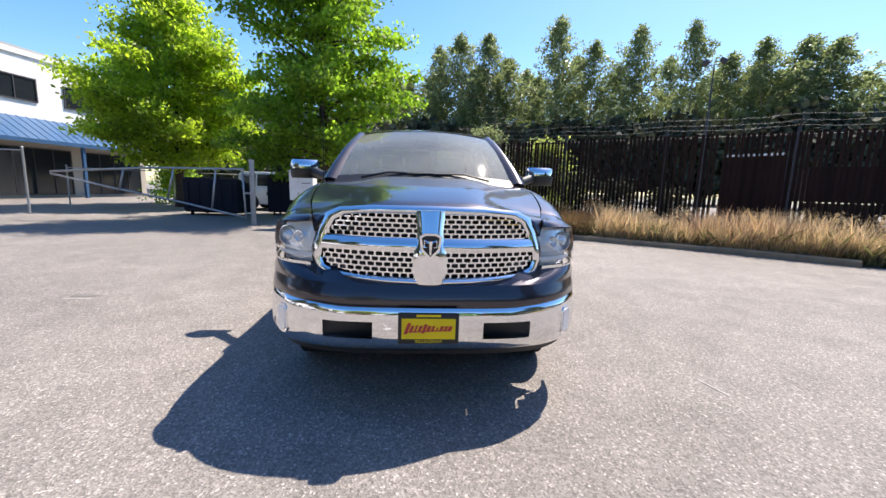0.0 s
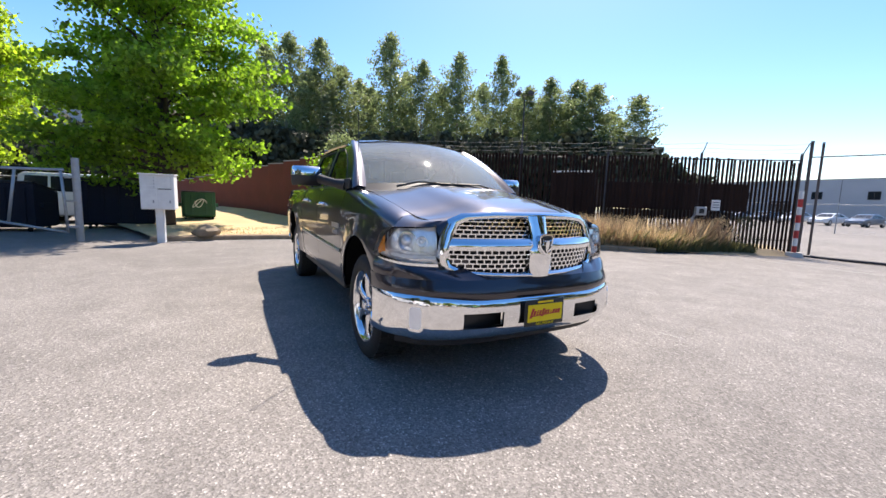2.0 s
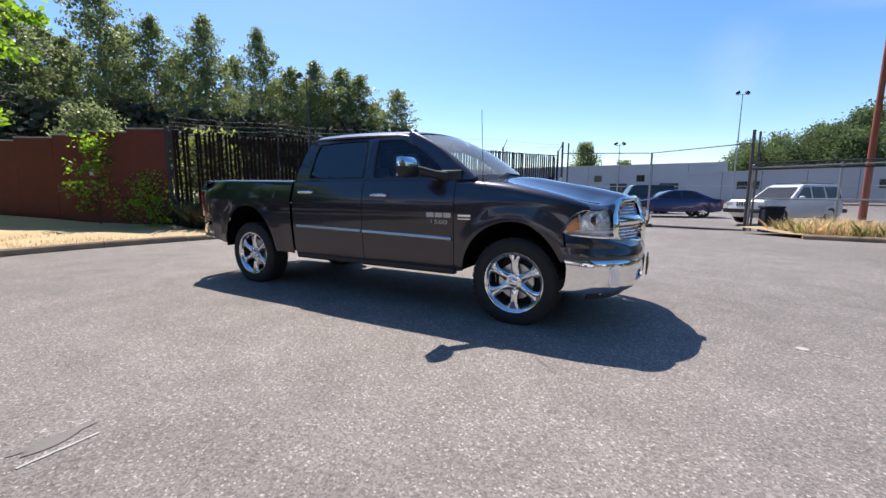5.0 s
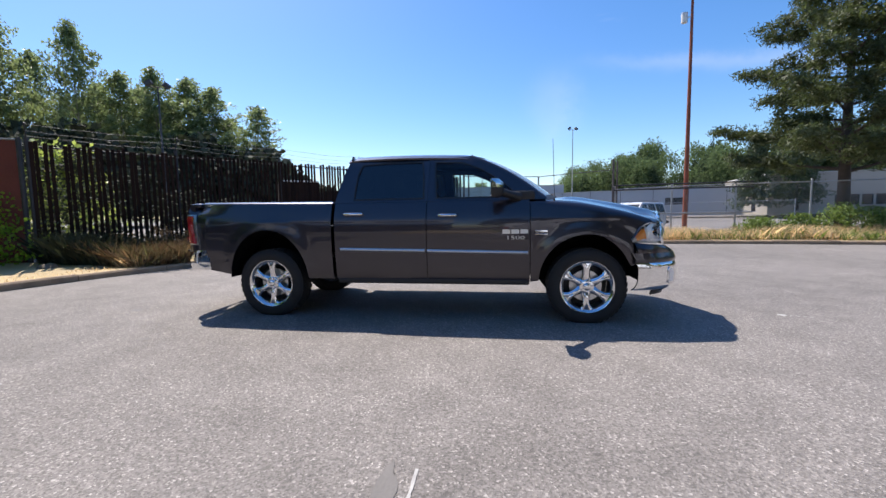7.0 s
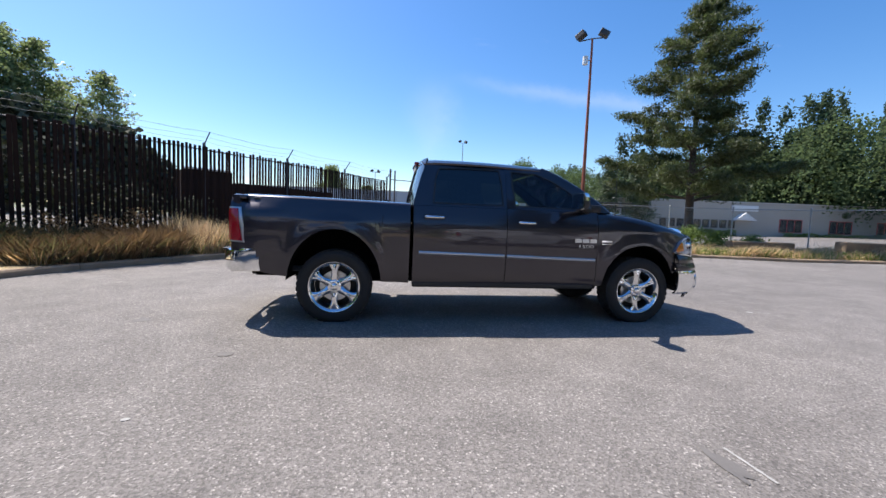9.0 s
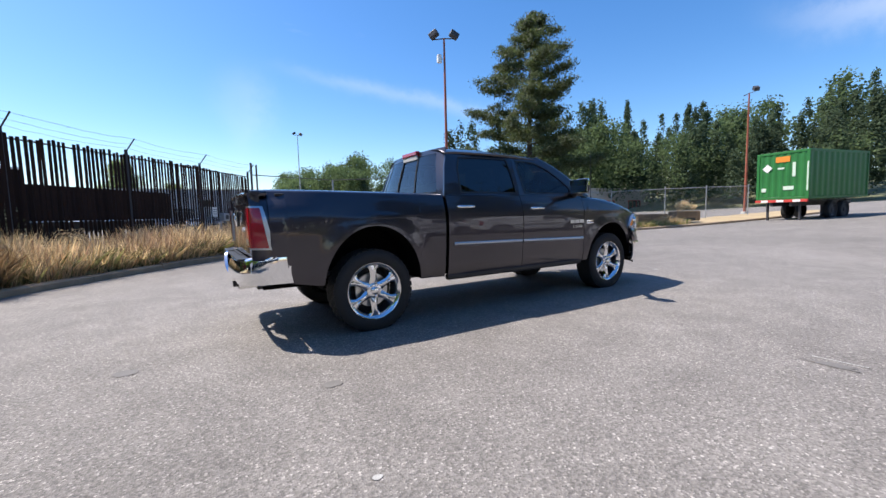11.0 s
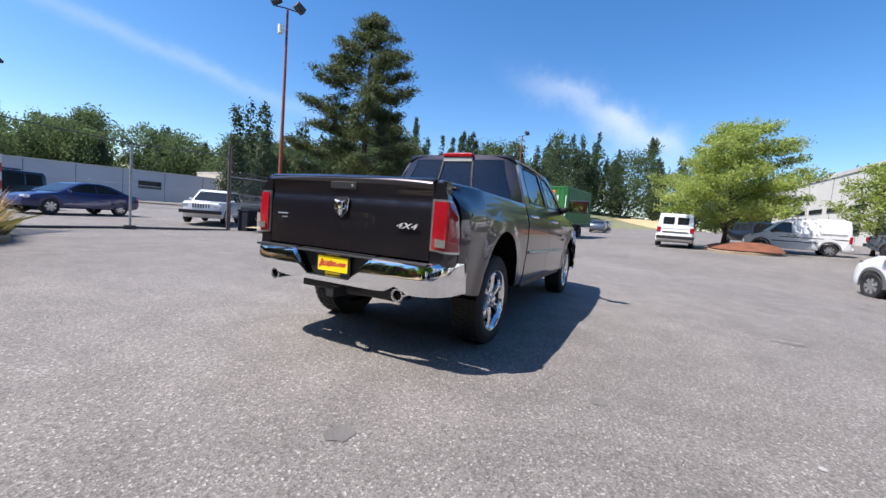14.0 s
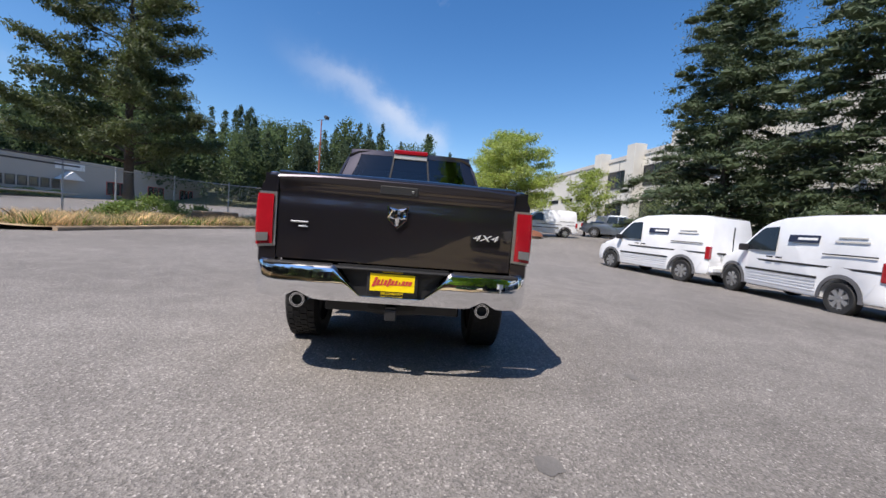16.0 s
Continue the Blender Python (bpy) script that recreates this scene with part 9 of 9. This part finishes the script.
# ---------------------------------------------------------------- yard furniture
def light_pole(at, high, label, material, heads=2, box_on=False):
    root = thing("light_pole", at, label, "light pole")
    bm = bmesh.new()
    rod(bm, (0, 0, -0.1), (0, 0, high), 0.11, 0.05, seg=14)
    part("pole", bm, material, root, smooth=40)
    bm = bmesh.new()
    tube(bm, [(-0.55, 0, high - 0.02), (0, 0, high + 0.02), (0.55, 0, high - 0.02)], 0.03, seg=6)
    part("arm", bm, M_DARKSTEEL, root)
    for k in range(heads):
        s = -1 if k == 0 else 1
        box_part("floodlight", (s * 0.55, 0.08 * s, high + 0.22), (0.5, 0.36, 0.30), M_DARKSTEEL, root, 0.04, ry=s * 28, rz=20 * s)
    if box_on:
        bm = bmesh.new()
        rod(bm, (-0.28, -0.05, high - 1.25), (-0.28, -0.05, high - 0.85), 0.13, seg=12)
        part("horn_speaker", bm, M_WHITEPAINT, root, smooth=40)
        box_part("bracket", (-0.12, 0, high - 1.05), (0.3, 0.04, 0.04), M_GALV, root, 0.005)
    bm = bmesh.new()
    rod(bm, (0, 0, -0.05), (0, 0, 0.35), 0.28, 0.25, seg=16)
    part("footing", bm, M_CONC, root, smooth=40)
    return root


light_pole(pose(7.2, 14.5, 0, 0, 0, -35), 10.65, "tall rust-red steel light pole with two floodlights", M_RUSTPOLE, box_on=True)
light_pole(pose(9.4, 60.4, 0, 0, 0, 10), 13.9, "far grey light pole in the car lot", M_GALV)
light_pole(pose(-26.4, 21.6, 0, 0, 0, 40), 10.9, "dark flood light pole before the poplars", M_DARKSTEEL)
light_pole(pose(-4.8, 62, 0, 0, 0, 10), 8.5, "far grey light pole in the car lot", M_GALV)
light_pole(pose(32.7, 9.9, gz(32, 9.9), 0, 0, 60), 9.6, "rust-brown light pole behind the container", M_RUSTPOLE, heads=1)


def striped_post():
    root = thing("striped_post", pose(-2.78, 13.62, -0.14), "red and white striped steel guard post by the gate", "post")
    for k in range(8):
        bm = bmesh.new()
        rod(bm, (0, 0, 0.12 + 0.24 * k), (0, 0, 0.12 + 0.24 * (k + 1)), 0.062, seg=16, caps=k in (0, 7))
        part("stripe", bm, M_REDPAINT if k % 2 == 0 else M_WHITEPAINT, root, smooth=40)
    bm = bmesh.new()
    rod(bm, (0, 0, -0.02), (0, 0, 0.16), 0.26, 0.20, seg=16)
    part("footing", bm, M_CONC, root, smooth=40)


striped_post()


def intercom():
    p = FENCE_A + FU * 11.1 + FN * 0.93
    root = thing("intercom_post", pose(p.x, p.y, 0.08, 0, 0, FANG), "grey steel gate keypad on a crooked post", "keypad")
    bm = bmesh.new()
    tube(bm, [(-0.16, 0, 0), (-0.12, 0, 0.9), (-0.05, -0.02, 1.05)], 0.05, seg=10)
    part("post", bm, M_GALV, root, smooth=40)
    box_part("keypad_box", (0.06, -0.05, 1.12), (0.30, 0.16, 0.26), M_GALV, root, 0.02)
    box_part("keypad_face", (0.06, -0.135, 1.12), (0.14, 0.012, 0.14), M_BLACK, root, 0.003)


intercom()
p = FENCE_A + FU * 12.0 + FN * 0.06
sg = thing("fence_sign", pose(p.x, p.y, 1.40, 0, 0, FANG), "small white sign on the slatted fence", "sign")
box_part("sign_plate", (0, 0, 0), (0.26, 0.012, 0.34), M_WHITEPAINT, sg, 0.004)
for k in range(3):
    box_part("text_bar", (0, -0.008, 0.09 - 0.08 * k), (0.19, 0.005, 0.025), M_GREYCAR, sg, 0)

for at, ln, deep, base, hi, lab in ((along_fence(12.4, 5.4, 1.20), 5.6, 2.2, 1.20, 1.15, "rust-brown low trailer behind the fence"), (pose(-10.05, 11.55, 0, 0, 0, 36), 1.63, 1.2, 0.0, 2.66, "rust-brown steel cabinet behind the fence")):
    tb = trailer_box(at, (ln, deep, hi), lab)
    if base < 0.5:
        # pale strip along the cabinet's top edge
        box_part("top_strip", (0, -deep / 2 - 0.03, hi + 0.03), (ln, 0.05, 0.07), M_WHITEPAINT, tb, 0.01, "pale strip on the top edge")
    if base > 0.5:
        for sx in (-0.36, -0.24, 0.36):
            for sy in (-0.85, 0.85):
                road_wheel(tb, sx * ln, sy, 0.45, 0.24, M_DARKSTEEL, 0)
                bpy.context.view_layer.update()
        for o in [c for c in tb.children if c.name.startswith("wheel")]:
            o.location.z = -base
        box_part("frame_rail", (0, 0.4, -0.2), (ln * 0.95, 0.12, 0.36), M_DARKSTEEL, tb, 0.01)
        box_part("frame_rail", (0, -0.4, -0.2), (ln * 0.95, 0.12, 0.36), M_DARKSTEEL, tb, 0.01)


def sea_container():
    """Green sea container on a wheeled chassis, rear face towards -x."""
    g = gz(22, 4)
    root = thing("sea_container", pose(22.4, 4.3, g + 1.15, 0, -0.8, -9), "green corrugated sea container on a trailer chassis", "container")
    lx, ly, h = 6.1, 2.44, 2.59
    n = 44
    for s in (-1, 1):
        bm = bmesh.new()
        def wall(u, v):
            k = int(round(u * n)) % 4
            return (0.05 + u * (lx - 0.1), s * (ly / 2 - (0.0 if k < 2 else 0.035)), 0.15 + v * (h - 0.27))
        sheet(bm, wall, n, 1)
        part("side_wall", bm, M_CONTGREEN, root)
    bm = bmesh.new()
    def endw(u, v):
        k = int(round(u * 28)) % 4
        return (0.04 if k < 2 else 0.012, (u - 0.5) * (ly - 0.2), 0.15 + v * (h - 0.27))
    sheet(bm, endw, 28, 1)
    part("end_wall", bm, M_CONTGREEN, root)
    for x in (0.06, lx - 0.06):
        for s in (-1, 1):
            box_part("corner_post", (x, s * (ly / 2 - 0.06), h / 2), (0.14, 0.14, h), M_CONTGREEN, root, 0.012)
    for s in (-1, 1):
        for z in (0.07, h - 0.06):
            box_part("side_rail", (lx / 2, s * (ly / 2 - 0.04), z), (lx - 0.26, 0.10, 0.13), M_CONTGREEN, root, 0.01)
    for x in (0.05, lx - 0.05):
        for z in (0.07, h - 0.06):
            box_part("end_rail", (x, 0, z), (0.11, ly - 0.26, 0.13), M_CONTGREEN, root, 0.01)
    box_part("roof_sheet", (lx / 2, 0, h - 0.03), (lx - 0.1, ly - 0.1, 0.03), M_CONTGREEN, root, 0)
    box_part("far_wall", (lx - 0.03, 0, h / 2), (0.03, ly - 0.2, h - 0.2), M_CONTGREEN, root, 0)
    box_part("orange_panel", (0.0, -0.02, h - 0.42), (0.012, 0.66, 0.30), M_ORANGE, root, 0.003, "orange placard")
    bm = bmesh.new()
    prism(bm, [(-0.24, 0), (0, 0.24), (0.24, 0), (0, -0.24)], 0.012, pose(0.0, 0.70, h - 0.85, 90, 0, -90))
    part("diamond_placard", bm, M_WHITEPAINT, root, "white diamond placard")
    for y, z, wy, wz in ((0.05, h - 0.9, 0.30, 0.10), (-0.55, h - 1.0, 0.14, 0.75), (-0.32, 0.62, 0.48, 0.20), (0.85, 0.55, 0.22, 0.2)):
        box_part("text_bar", (-0.002, y, z), (0.012, wy, wz), M_PALEGREEN, root, 0.002)
    box_part("text_bar", (-0.014, -ly / 2 + 0.06, h / 2 - 0.1), (0.01, 0.07, 1.5), M_PALEGREEN, root, 0.002)
    box_part("rear_beam", (-0.02, 0, -0.08), (0.14, ly, 0.14), M_REDPAINT, root, 0.01)
    for y in (-0.75, 0.0, 0.75):
        box_part("beam_stripe", (-0.095, y, -0.08), (0.01, 0.34, 0.12), M_WHITEPAINT, root, 0.002)
    for s in (-1, 1):
        box_part("chassis_rail", (lx / 2, s * 0.45, -0.22), (lx, 0.12, 0.30), M_DARKSTEEL, root, 0.01)
        for x in (1.5, 2.75):
            w_ = road_wheel(root, x + 1.2, s * 0.98, 0.5, 0.28, M_DARKSTEEL, 0)
            w_.location.z = -1.15
        box_part("rear_leg", (0.25, s * 0.75, -0.65), (0.10, 0.10, 1.0), M_DARKSTEEL, root, 0.01)
    box_part("landing_leg", (5.4, 0, -0.62), (0.14, 1.2, 1.06), M_DARKSTEEL, root, 0.01)


sea_container()


def planter(at, lx, label, gap):
    root = thing("planter", at, label, "planter")
    box_part("trough", (0, 0, 0.28), (lx, 0.62, 0.56), M_PLANTER, root, 0.05)
    box_part("soil", (0, 0, 0.55), (lx - 0.14, 0.48, 0.04), M_DIRT, root, 0)
    for k in range(gap):
        box_part("foot_notch", (-lx / 2 + (k + 0.5) * lx / gap, -0.312, 0.09), (lx / gap * 0.55, 0.01, 0.16), M_DARKSTEEL, root, 0)


planter(pose(13.1, 9.8, 0.16, 0, 0, -13), 2.5, "long stained concrete planter trough on the strip", 3)
planter(pose(16.6, 8.3, 0.30, 0, 0, -17), 2.0, "rust-stained concrete planter at the kerb", 2)
planter(pose(18.9, 7.6, 0.42, 0, 0, -17), 1.7, "dark weathered planter with pale dried flowers", 1)
broadleaf("dried_flowers", pose(18.9, 7.6, 0.95), 0.55, 1.5, "pale dried flower heads in a planter", M_DRYGRASS, M_BARK, 171, clumps=24, per=30, leaf=(0.06, 0.04), base=0.1, trunk=0.01, limbs=16, spread=0.12)
bb = thing("bin", pose(4.5, 13.2, -0.1, 0, 0, 10), "dark wheeled bin beside the gate post", "bin")
box_part("tub", (0, 0, 0.42), (0.55, 0.55, 0.84), M_BINDARK, bb, 0.05)
box_part("lid", (0, 0, 0.87), (0.60, 0.60, 0.07), M_BINDARK, bb, 0.03)


def mailbox():
    root = thing("cluster_mailbox", pose(-8.85, -3.33, 0.0, 0, 2, -6), "tall white metal cluster mailbox on a post at the kerb", "mailbox")
    box_part("post", (0, 0, 0.40), (0.16, 0.20, 0.95), M_WHITEPAINT, root, 0.02)
    box_part("cabinet", (0, 0, 1.29), (0.36, 0.80, 0.86), M_WHITEPAINT, root, 0.02)
    for k, z in enumerate((1.66, 1.58, 1.50, 1.42)):
        for y in (-0.195, 0.195):
            box_part("mail_door", (0.183, y, z), (0.012, 0.37, 0.07), M_WHITEPAINT, root, 0.004)
            box_part("lock", (0.190, y + 0.13, z), (0.010, 0.02, 0.02), M_GALV, root, 0.002)
    for y in (-0.195, 0.195):
        box_part("parcel_door", (0.183, y, 1.12), (0.012, 0.37, 0.48), M_WHITEPAINT, root, 0.004)
        box_part("lock", (0.192, y + 0.10, 1.06), (0.012, 0.04, 0.07), M_GALV, root, 0.002)
    box_part("slot", (0.192, 0.18, 1.375), (0.008, 0.30, 0.018), M_DARKSTEEL, root, 0)
    box_part("roof_lip", (0.02, 0, 1.735), (0.42, 0.85, 0.03), M_WHITEPAINT, root, 0.008)
    root.scale = (0.95, 0.86, 0.95)


mailbox()


def dumpster(at, size, material, label, lid=M_BLACK, mark=False):
    lx, ly, h = size
    root = thing("dumpster", at, label, "dumpster")
    bm = bmesh.new()
    side_form(bm, [(lx / 2, h), (-lx / 2, h * 0.84), (-lx / 2, 0.16), (-lx / 2 + 0.15, 0.12), (lx / 2 - 0.12, 0.12), (lx / 2, 0.2)], lambda x, z: ly / 2, 0.03)
    part("tub", bm, material, root)
    for k in range(5):
        y = -ly / 2 + (k + 0.5) * ly / 5
        box_part("rib", (lx / 2 + 0.02, y, h * 0.55), (0.05, 0.06, h * 0.72), material, root, 0.008)
    for s in (-1, 1):
        box_part("lid", (0, s * ly / 4, h * 0.95), (lx * 1.02, ly / 2 - 0.02, 0.05), lid, root, 0.02, ry=-math.degrees(math.atan2(h * 0.16, lx)))
        box_part("lift_pocket", (0.1, s * (ly / 2 + 0.05), h * 0.55), (lx * 0.5, 0.10, 0.14), material, root, 0.01)
        for x in (-lx * 0.36, lx * 0.36):
            bm = bmesh.new()
            rod(bm, (x, s * ly * 0.40 - 0.03, 0.07), (x, s * ly * 0.40 + 0.03, 0.07), 0.07, seg=12)
            part("caster", bm, M_RUBBER, root)
    if mark:
        bm = bmesh.new()
        tube(bm, [(lx / 2 + 0.052, 0.25 * math.cos(t * 1.9) * (1 - t / 9), h * 0.62 + 0.16 * math.sin(t * 2.6)) for t in np.linspace(0, 5, 26)], 0.016, seg=4)
        part("graffiti", bm, M_WHITEPAINT, root, "pale painted scrawl")


plain_car("parked_suv", pose(-17.2, -6.4, 0, 0, 0, 86), "white parked sport utility car behind the dumpsters", "car", M_VANWHITE, SUV_LOW, SUV_UP, 0.93, SUV_GLASS, [((0.76, 1.12), (0.45, 1.68))], (1.35, -1.45), 0.36)
dumpster(pose(-14.1, -5.1, 0, 0, 0, 4), (1.3, 1.9, 1.55), M_BINDARK, "dark blue-black dumpster beside the gate post")
dumpster(pose(-12.9, -7.6, 0, 0, 0, -8), (1.2, 2.1, 1.35), M_BINDARK, "dark dumpster behind the leaning gate")
dumpster(pose(-15.2, -2.95, 0.22, 0, 0, 6), (1.0, 1.1, 1.05), M_BINGREEN, "green dumpster with a pale scrawl under the maple", mark=True)


def swing_gate():
    root = thing("swing_gate", Matrix(), "sagging galvanised steel gate standing open", "gate")
    P, Q = Vector((-9.4, -5.0, 0)), Vector((-9.9, -11.0, 0))
    bm = bmesh.new()
    rod(bm, P + Vector((0, 0, -0.05)), P + Vector((0, 0, 1.95)), 0.075, seg=14)
    part("hinge_post", bm, M_GALV, root, smooth=40)
    d = Q - P
    def at(t, z):
        p = P + d * t
        return Vector((p.x + 0.12, p.y, z))
    bars = [[at(0.03, 1.66), at(0.5, 1.62), at(1.0, 1.42)], [at(0.03, 0.22), at(0.35, 0.62), at(0.72, 1.02), at(1.0, 1.36)], [at(0.03, 0.22), at(0.04, 1.66)], [at(0.20, 0.45), at(0.17, 1.65)], [at(0.42, 0.72), at(0.38, 1.63)], [at(0.66, 0.96), at(0.63, 1.58)]]
    for b in bars:
        bm = bmesh.new()
        tube(bm, b, 0.03, seg=8)
        part("gate_bar", bm, M_GALV, root, smooth=True)
    for z in (0.35, 0.95, 1.5):
        bm = bmesh.new()
        box(bm, (P.x + 0.07, P.y - 0.08, z), (0.10, 0.22, 0.05), bevel=0.01)
        part("hinge", bm, M_GALV, root)


swing_gate()
fence_posts("fence_gate_side", [(-11.2, -13.0), (-11.0, -15.6), (-10.8, -18.4)], 2.1, label="chain link fence panel beside the open gate")
fence_posts("fence_office", [(-16.5, -16.0), (-18.5, -12.5), (-20.0, -9.0), (-21.5, -5.5)], 1.7, mesh=False, label="low galvanised rail fence before the office")


def boulder(x, y, r, seed, label, category="stone"):
    bm = bmesh.new()
    bmesh.ops.create_icosphere(bm, subdivisions=3, radius=r)
    for v in bm.verts:
        k = 1 + 0.35 * noise.noise(v.co * (1.3 / r) + Vector((seed, 0, 0))) + 0.1 * noise.noise(v.co * (4 / r))
        v.co = Vector((v.co.x * k * 1.25, v.co.y * k, v.co.z * k * 0.62))
    solo("boulder", bm, M_STONE, label, category, smooth=50, at=pose(x, y, gz(x, y) + 0.10 + r * 0.3))


boulder(-9.45, -2.42, 0.31, 1, "brown field stone at the edge of the path")
boulder(-10.5, -2.45, 0.24, 2, "rounded stone beside the straw path")
boulder(-10.6, 1.9, 0.16, 3, "small pale stone near the wall's end")
boulder(-10.9, 2.15, 0.12, 4, "small pale stone near the wall's end")
broadleaf("climbing_vine", pose(-13.1, 1.15, 0.05), 2.6, 1.4, "thin green vine sprawling over the red wall", M_LEAF, M_BARK, 91, clumps=22, per=22, leaf=(0.12, 0.09), base=0.15, trunk=0.02, limbs=16, spread=0.2)
broadleaf("climbing_vine", pose(-11.9, 1.85, 0.05), 1.5, 1.2, "reddish green bush by the wall's end", M_LEAF, M_BARK, 92, clumps=22, per=26, leaf=(0.10, 0.07), base=0.1, trunk=0.02, limbs=12, spread=0.2)


# marks on the asphalt ------------------------------------------------------
def mark(name, pts, material, label, z=0.004):
    bm = bmesh.new()
    bm.faces.new([bm.verts.new((x, y, gz(x, y) + z)) for x, y in pts])
    bmesh.ops.triangulate(bm, faces=bm.faces[:])
    return solo(name, bm, material, label, "marking", kind="structure")


def blob(cx, cy, rx, ry, seed, n=26, rough=0.35):
    return [(cx + rx * math.cos(a) * (1 + rough * noise.noise((math.cos(a) * 1.5, math.sin(a) * 1.5, seed))), cy + ry * math.sin(a) * (1 + rough * noise.noise((math.cos(a) * 1.5, math.sin(a) * 1.5, seed + 5)))) for a in (2 * math.pi * k / n for k in range(n))]


def dash(x0, y0, x1, y1, w, seed):
    d = Vector((x1 - x0, y1 - y0))
    u = d.normalized()
    nn = Vector((-u.y, u.x))
    n = 9
    up = [(x0 + d.x * k / n + nn.x * w * (0.5 + 0.3 * noise.noise((k * 0.9, seed, 1))), y0 + d.y * k / n + nn.y * w * (0.5 + 0.3 * noise.noise((k * 0.9, seed, 1)))) for k in range(n + 1)]
    dn = [(x0 + d.x * k / n - nn.x * w * (0.5 + 0.3 * noise.noise((k * 0.9, seed, 7))), y0 + d.y * k / n - nn.y * w * (0.5 + 0.3 * noise.noise((k * 0.9, seed, 7)))) for k in range(n + 1)]
    return dn + up[::-1]


mark("paint_spot", blob(2.150, -0.36, 0.045, 0.035, 1), M_LINE, "small white paint splash on the asphalt")
for k in range(4):
    q = 0.24 + 0.2 * k
    mark("paint_spot", dash(2.150 + 0.255 * q, -0.36 - 0.09 * q, 2.150 + 0.255 * (q + 0.12), -0.36 - 0.09 * (q + 0.12), 0.02, k), M_LINE, "broken white paint dribble on the asphalt")
mark("worn_line", dash(-1.232, -3.47, -1.224, -3.76, 0.016, 3), M_LINE, "short worn white line on the asphalt")
mark("dark_patch", blob(-1.350, -3.62, 0.045, 0.15, 4, n=30, rough=0.7), M_TARPATCH, "dark tar smear beside the worn line")
mark("scratch_line", dash(0.60, 1.90, 0.815, 1.95, 0.012, 5), M_LINE, "thin pale scratch on the asphalt")
mark("oil_stain", blob(-5.494, -0.826, 0.085, 0.075, 6), M_STAIN, "round dark oil stain on the asphalt")
mark("oil_stain", blob(-4.3, -1.9, 0.07, 0.05, 8), M_TARPATCH, "faint oil stain on the asphalt")
mark("pale_chip", blob(-4.42, -2.945, 0.022, 0.018, 9), M_LINE, "pale chip of paint on the asphalt")
mark("gate_track", dash(-3.2, 11.0, 4.4, 11.4, 0.05, 10), M_LINE, "worn pale gate track line across the asphalt")
mark("gate_track", dash(-3.4, 10.2, 4.2, 10.6, 0.05, 11), M_LINE, "worn pale gate track line across the asphalt")
for i, (x, y) in enumerate(((7.5, -4.6), (6.6, -3.9), (9.2, -3.0), (4.2, -6.4), (3.4, -6.0))):
    mark("tar_smear", dash(x, y, x + 0.5, y - 0.12 + 0.04 * i, 0.07, 20 + i), M_TARPATCH, "thin dark tar smear on the asphalt")
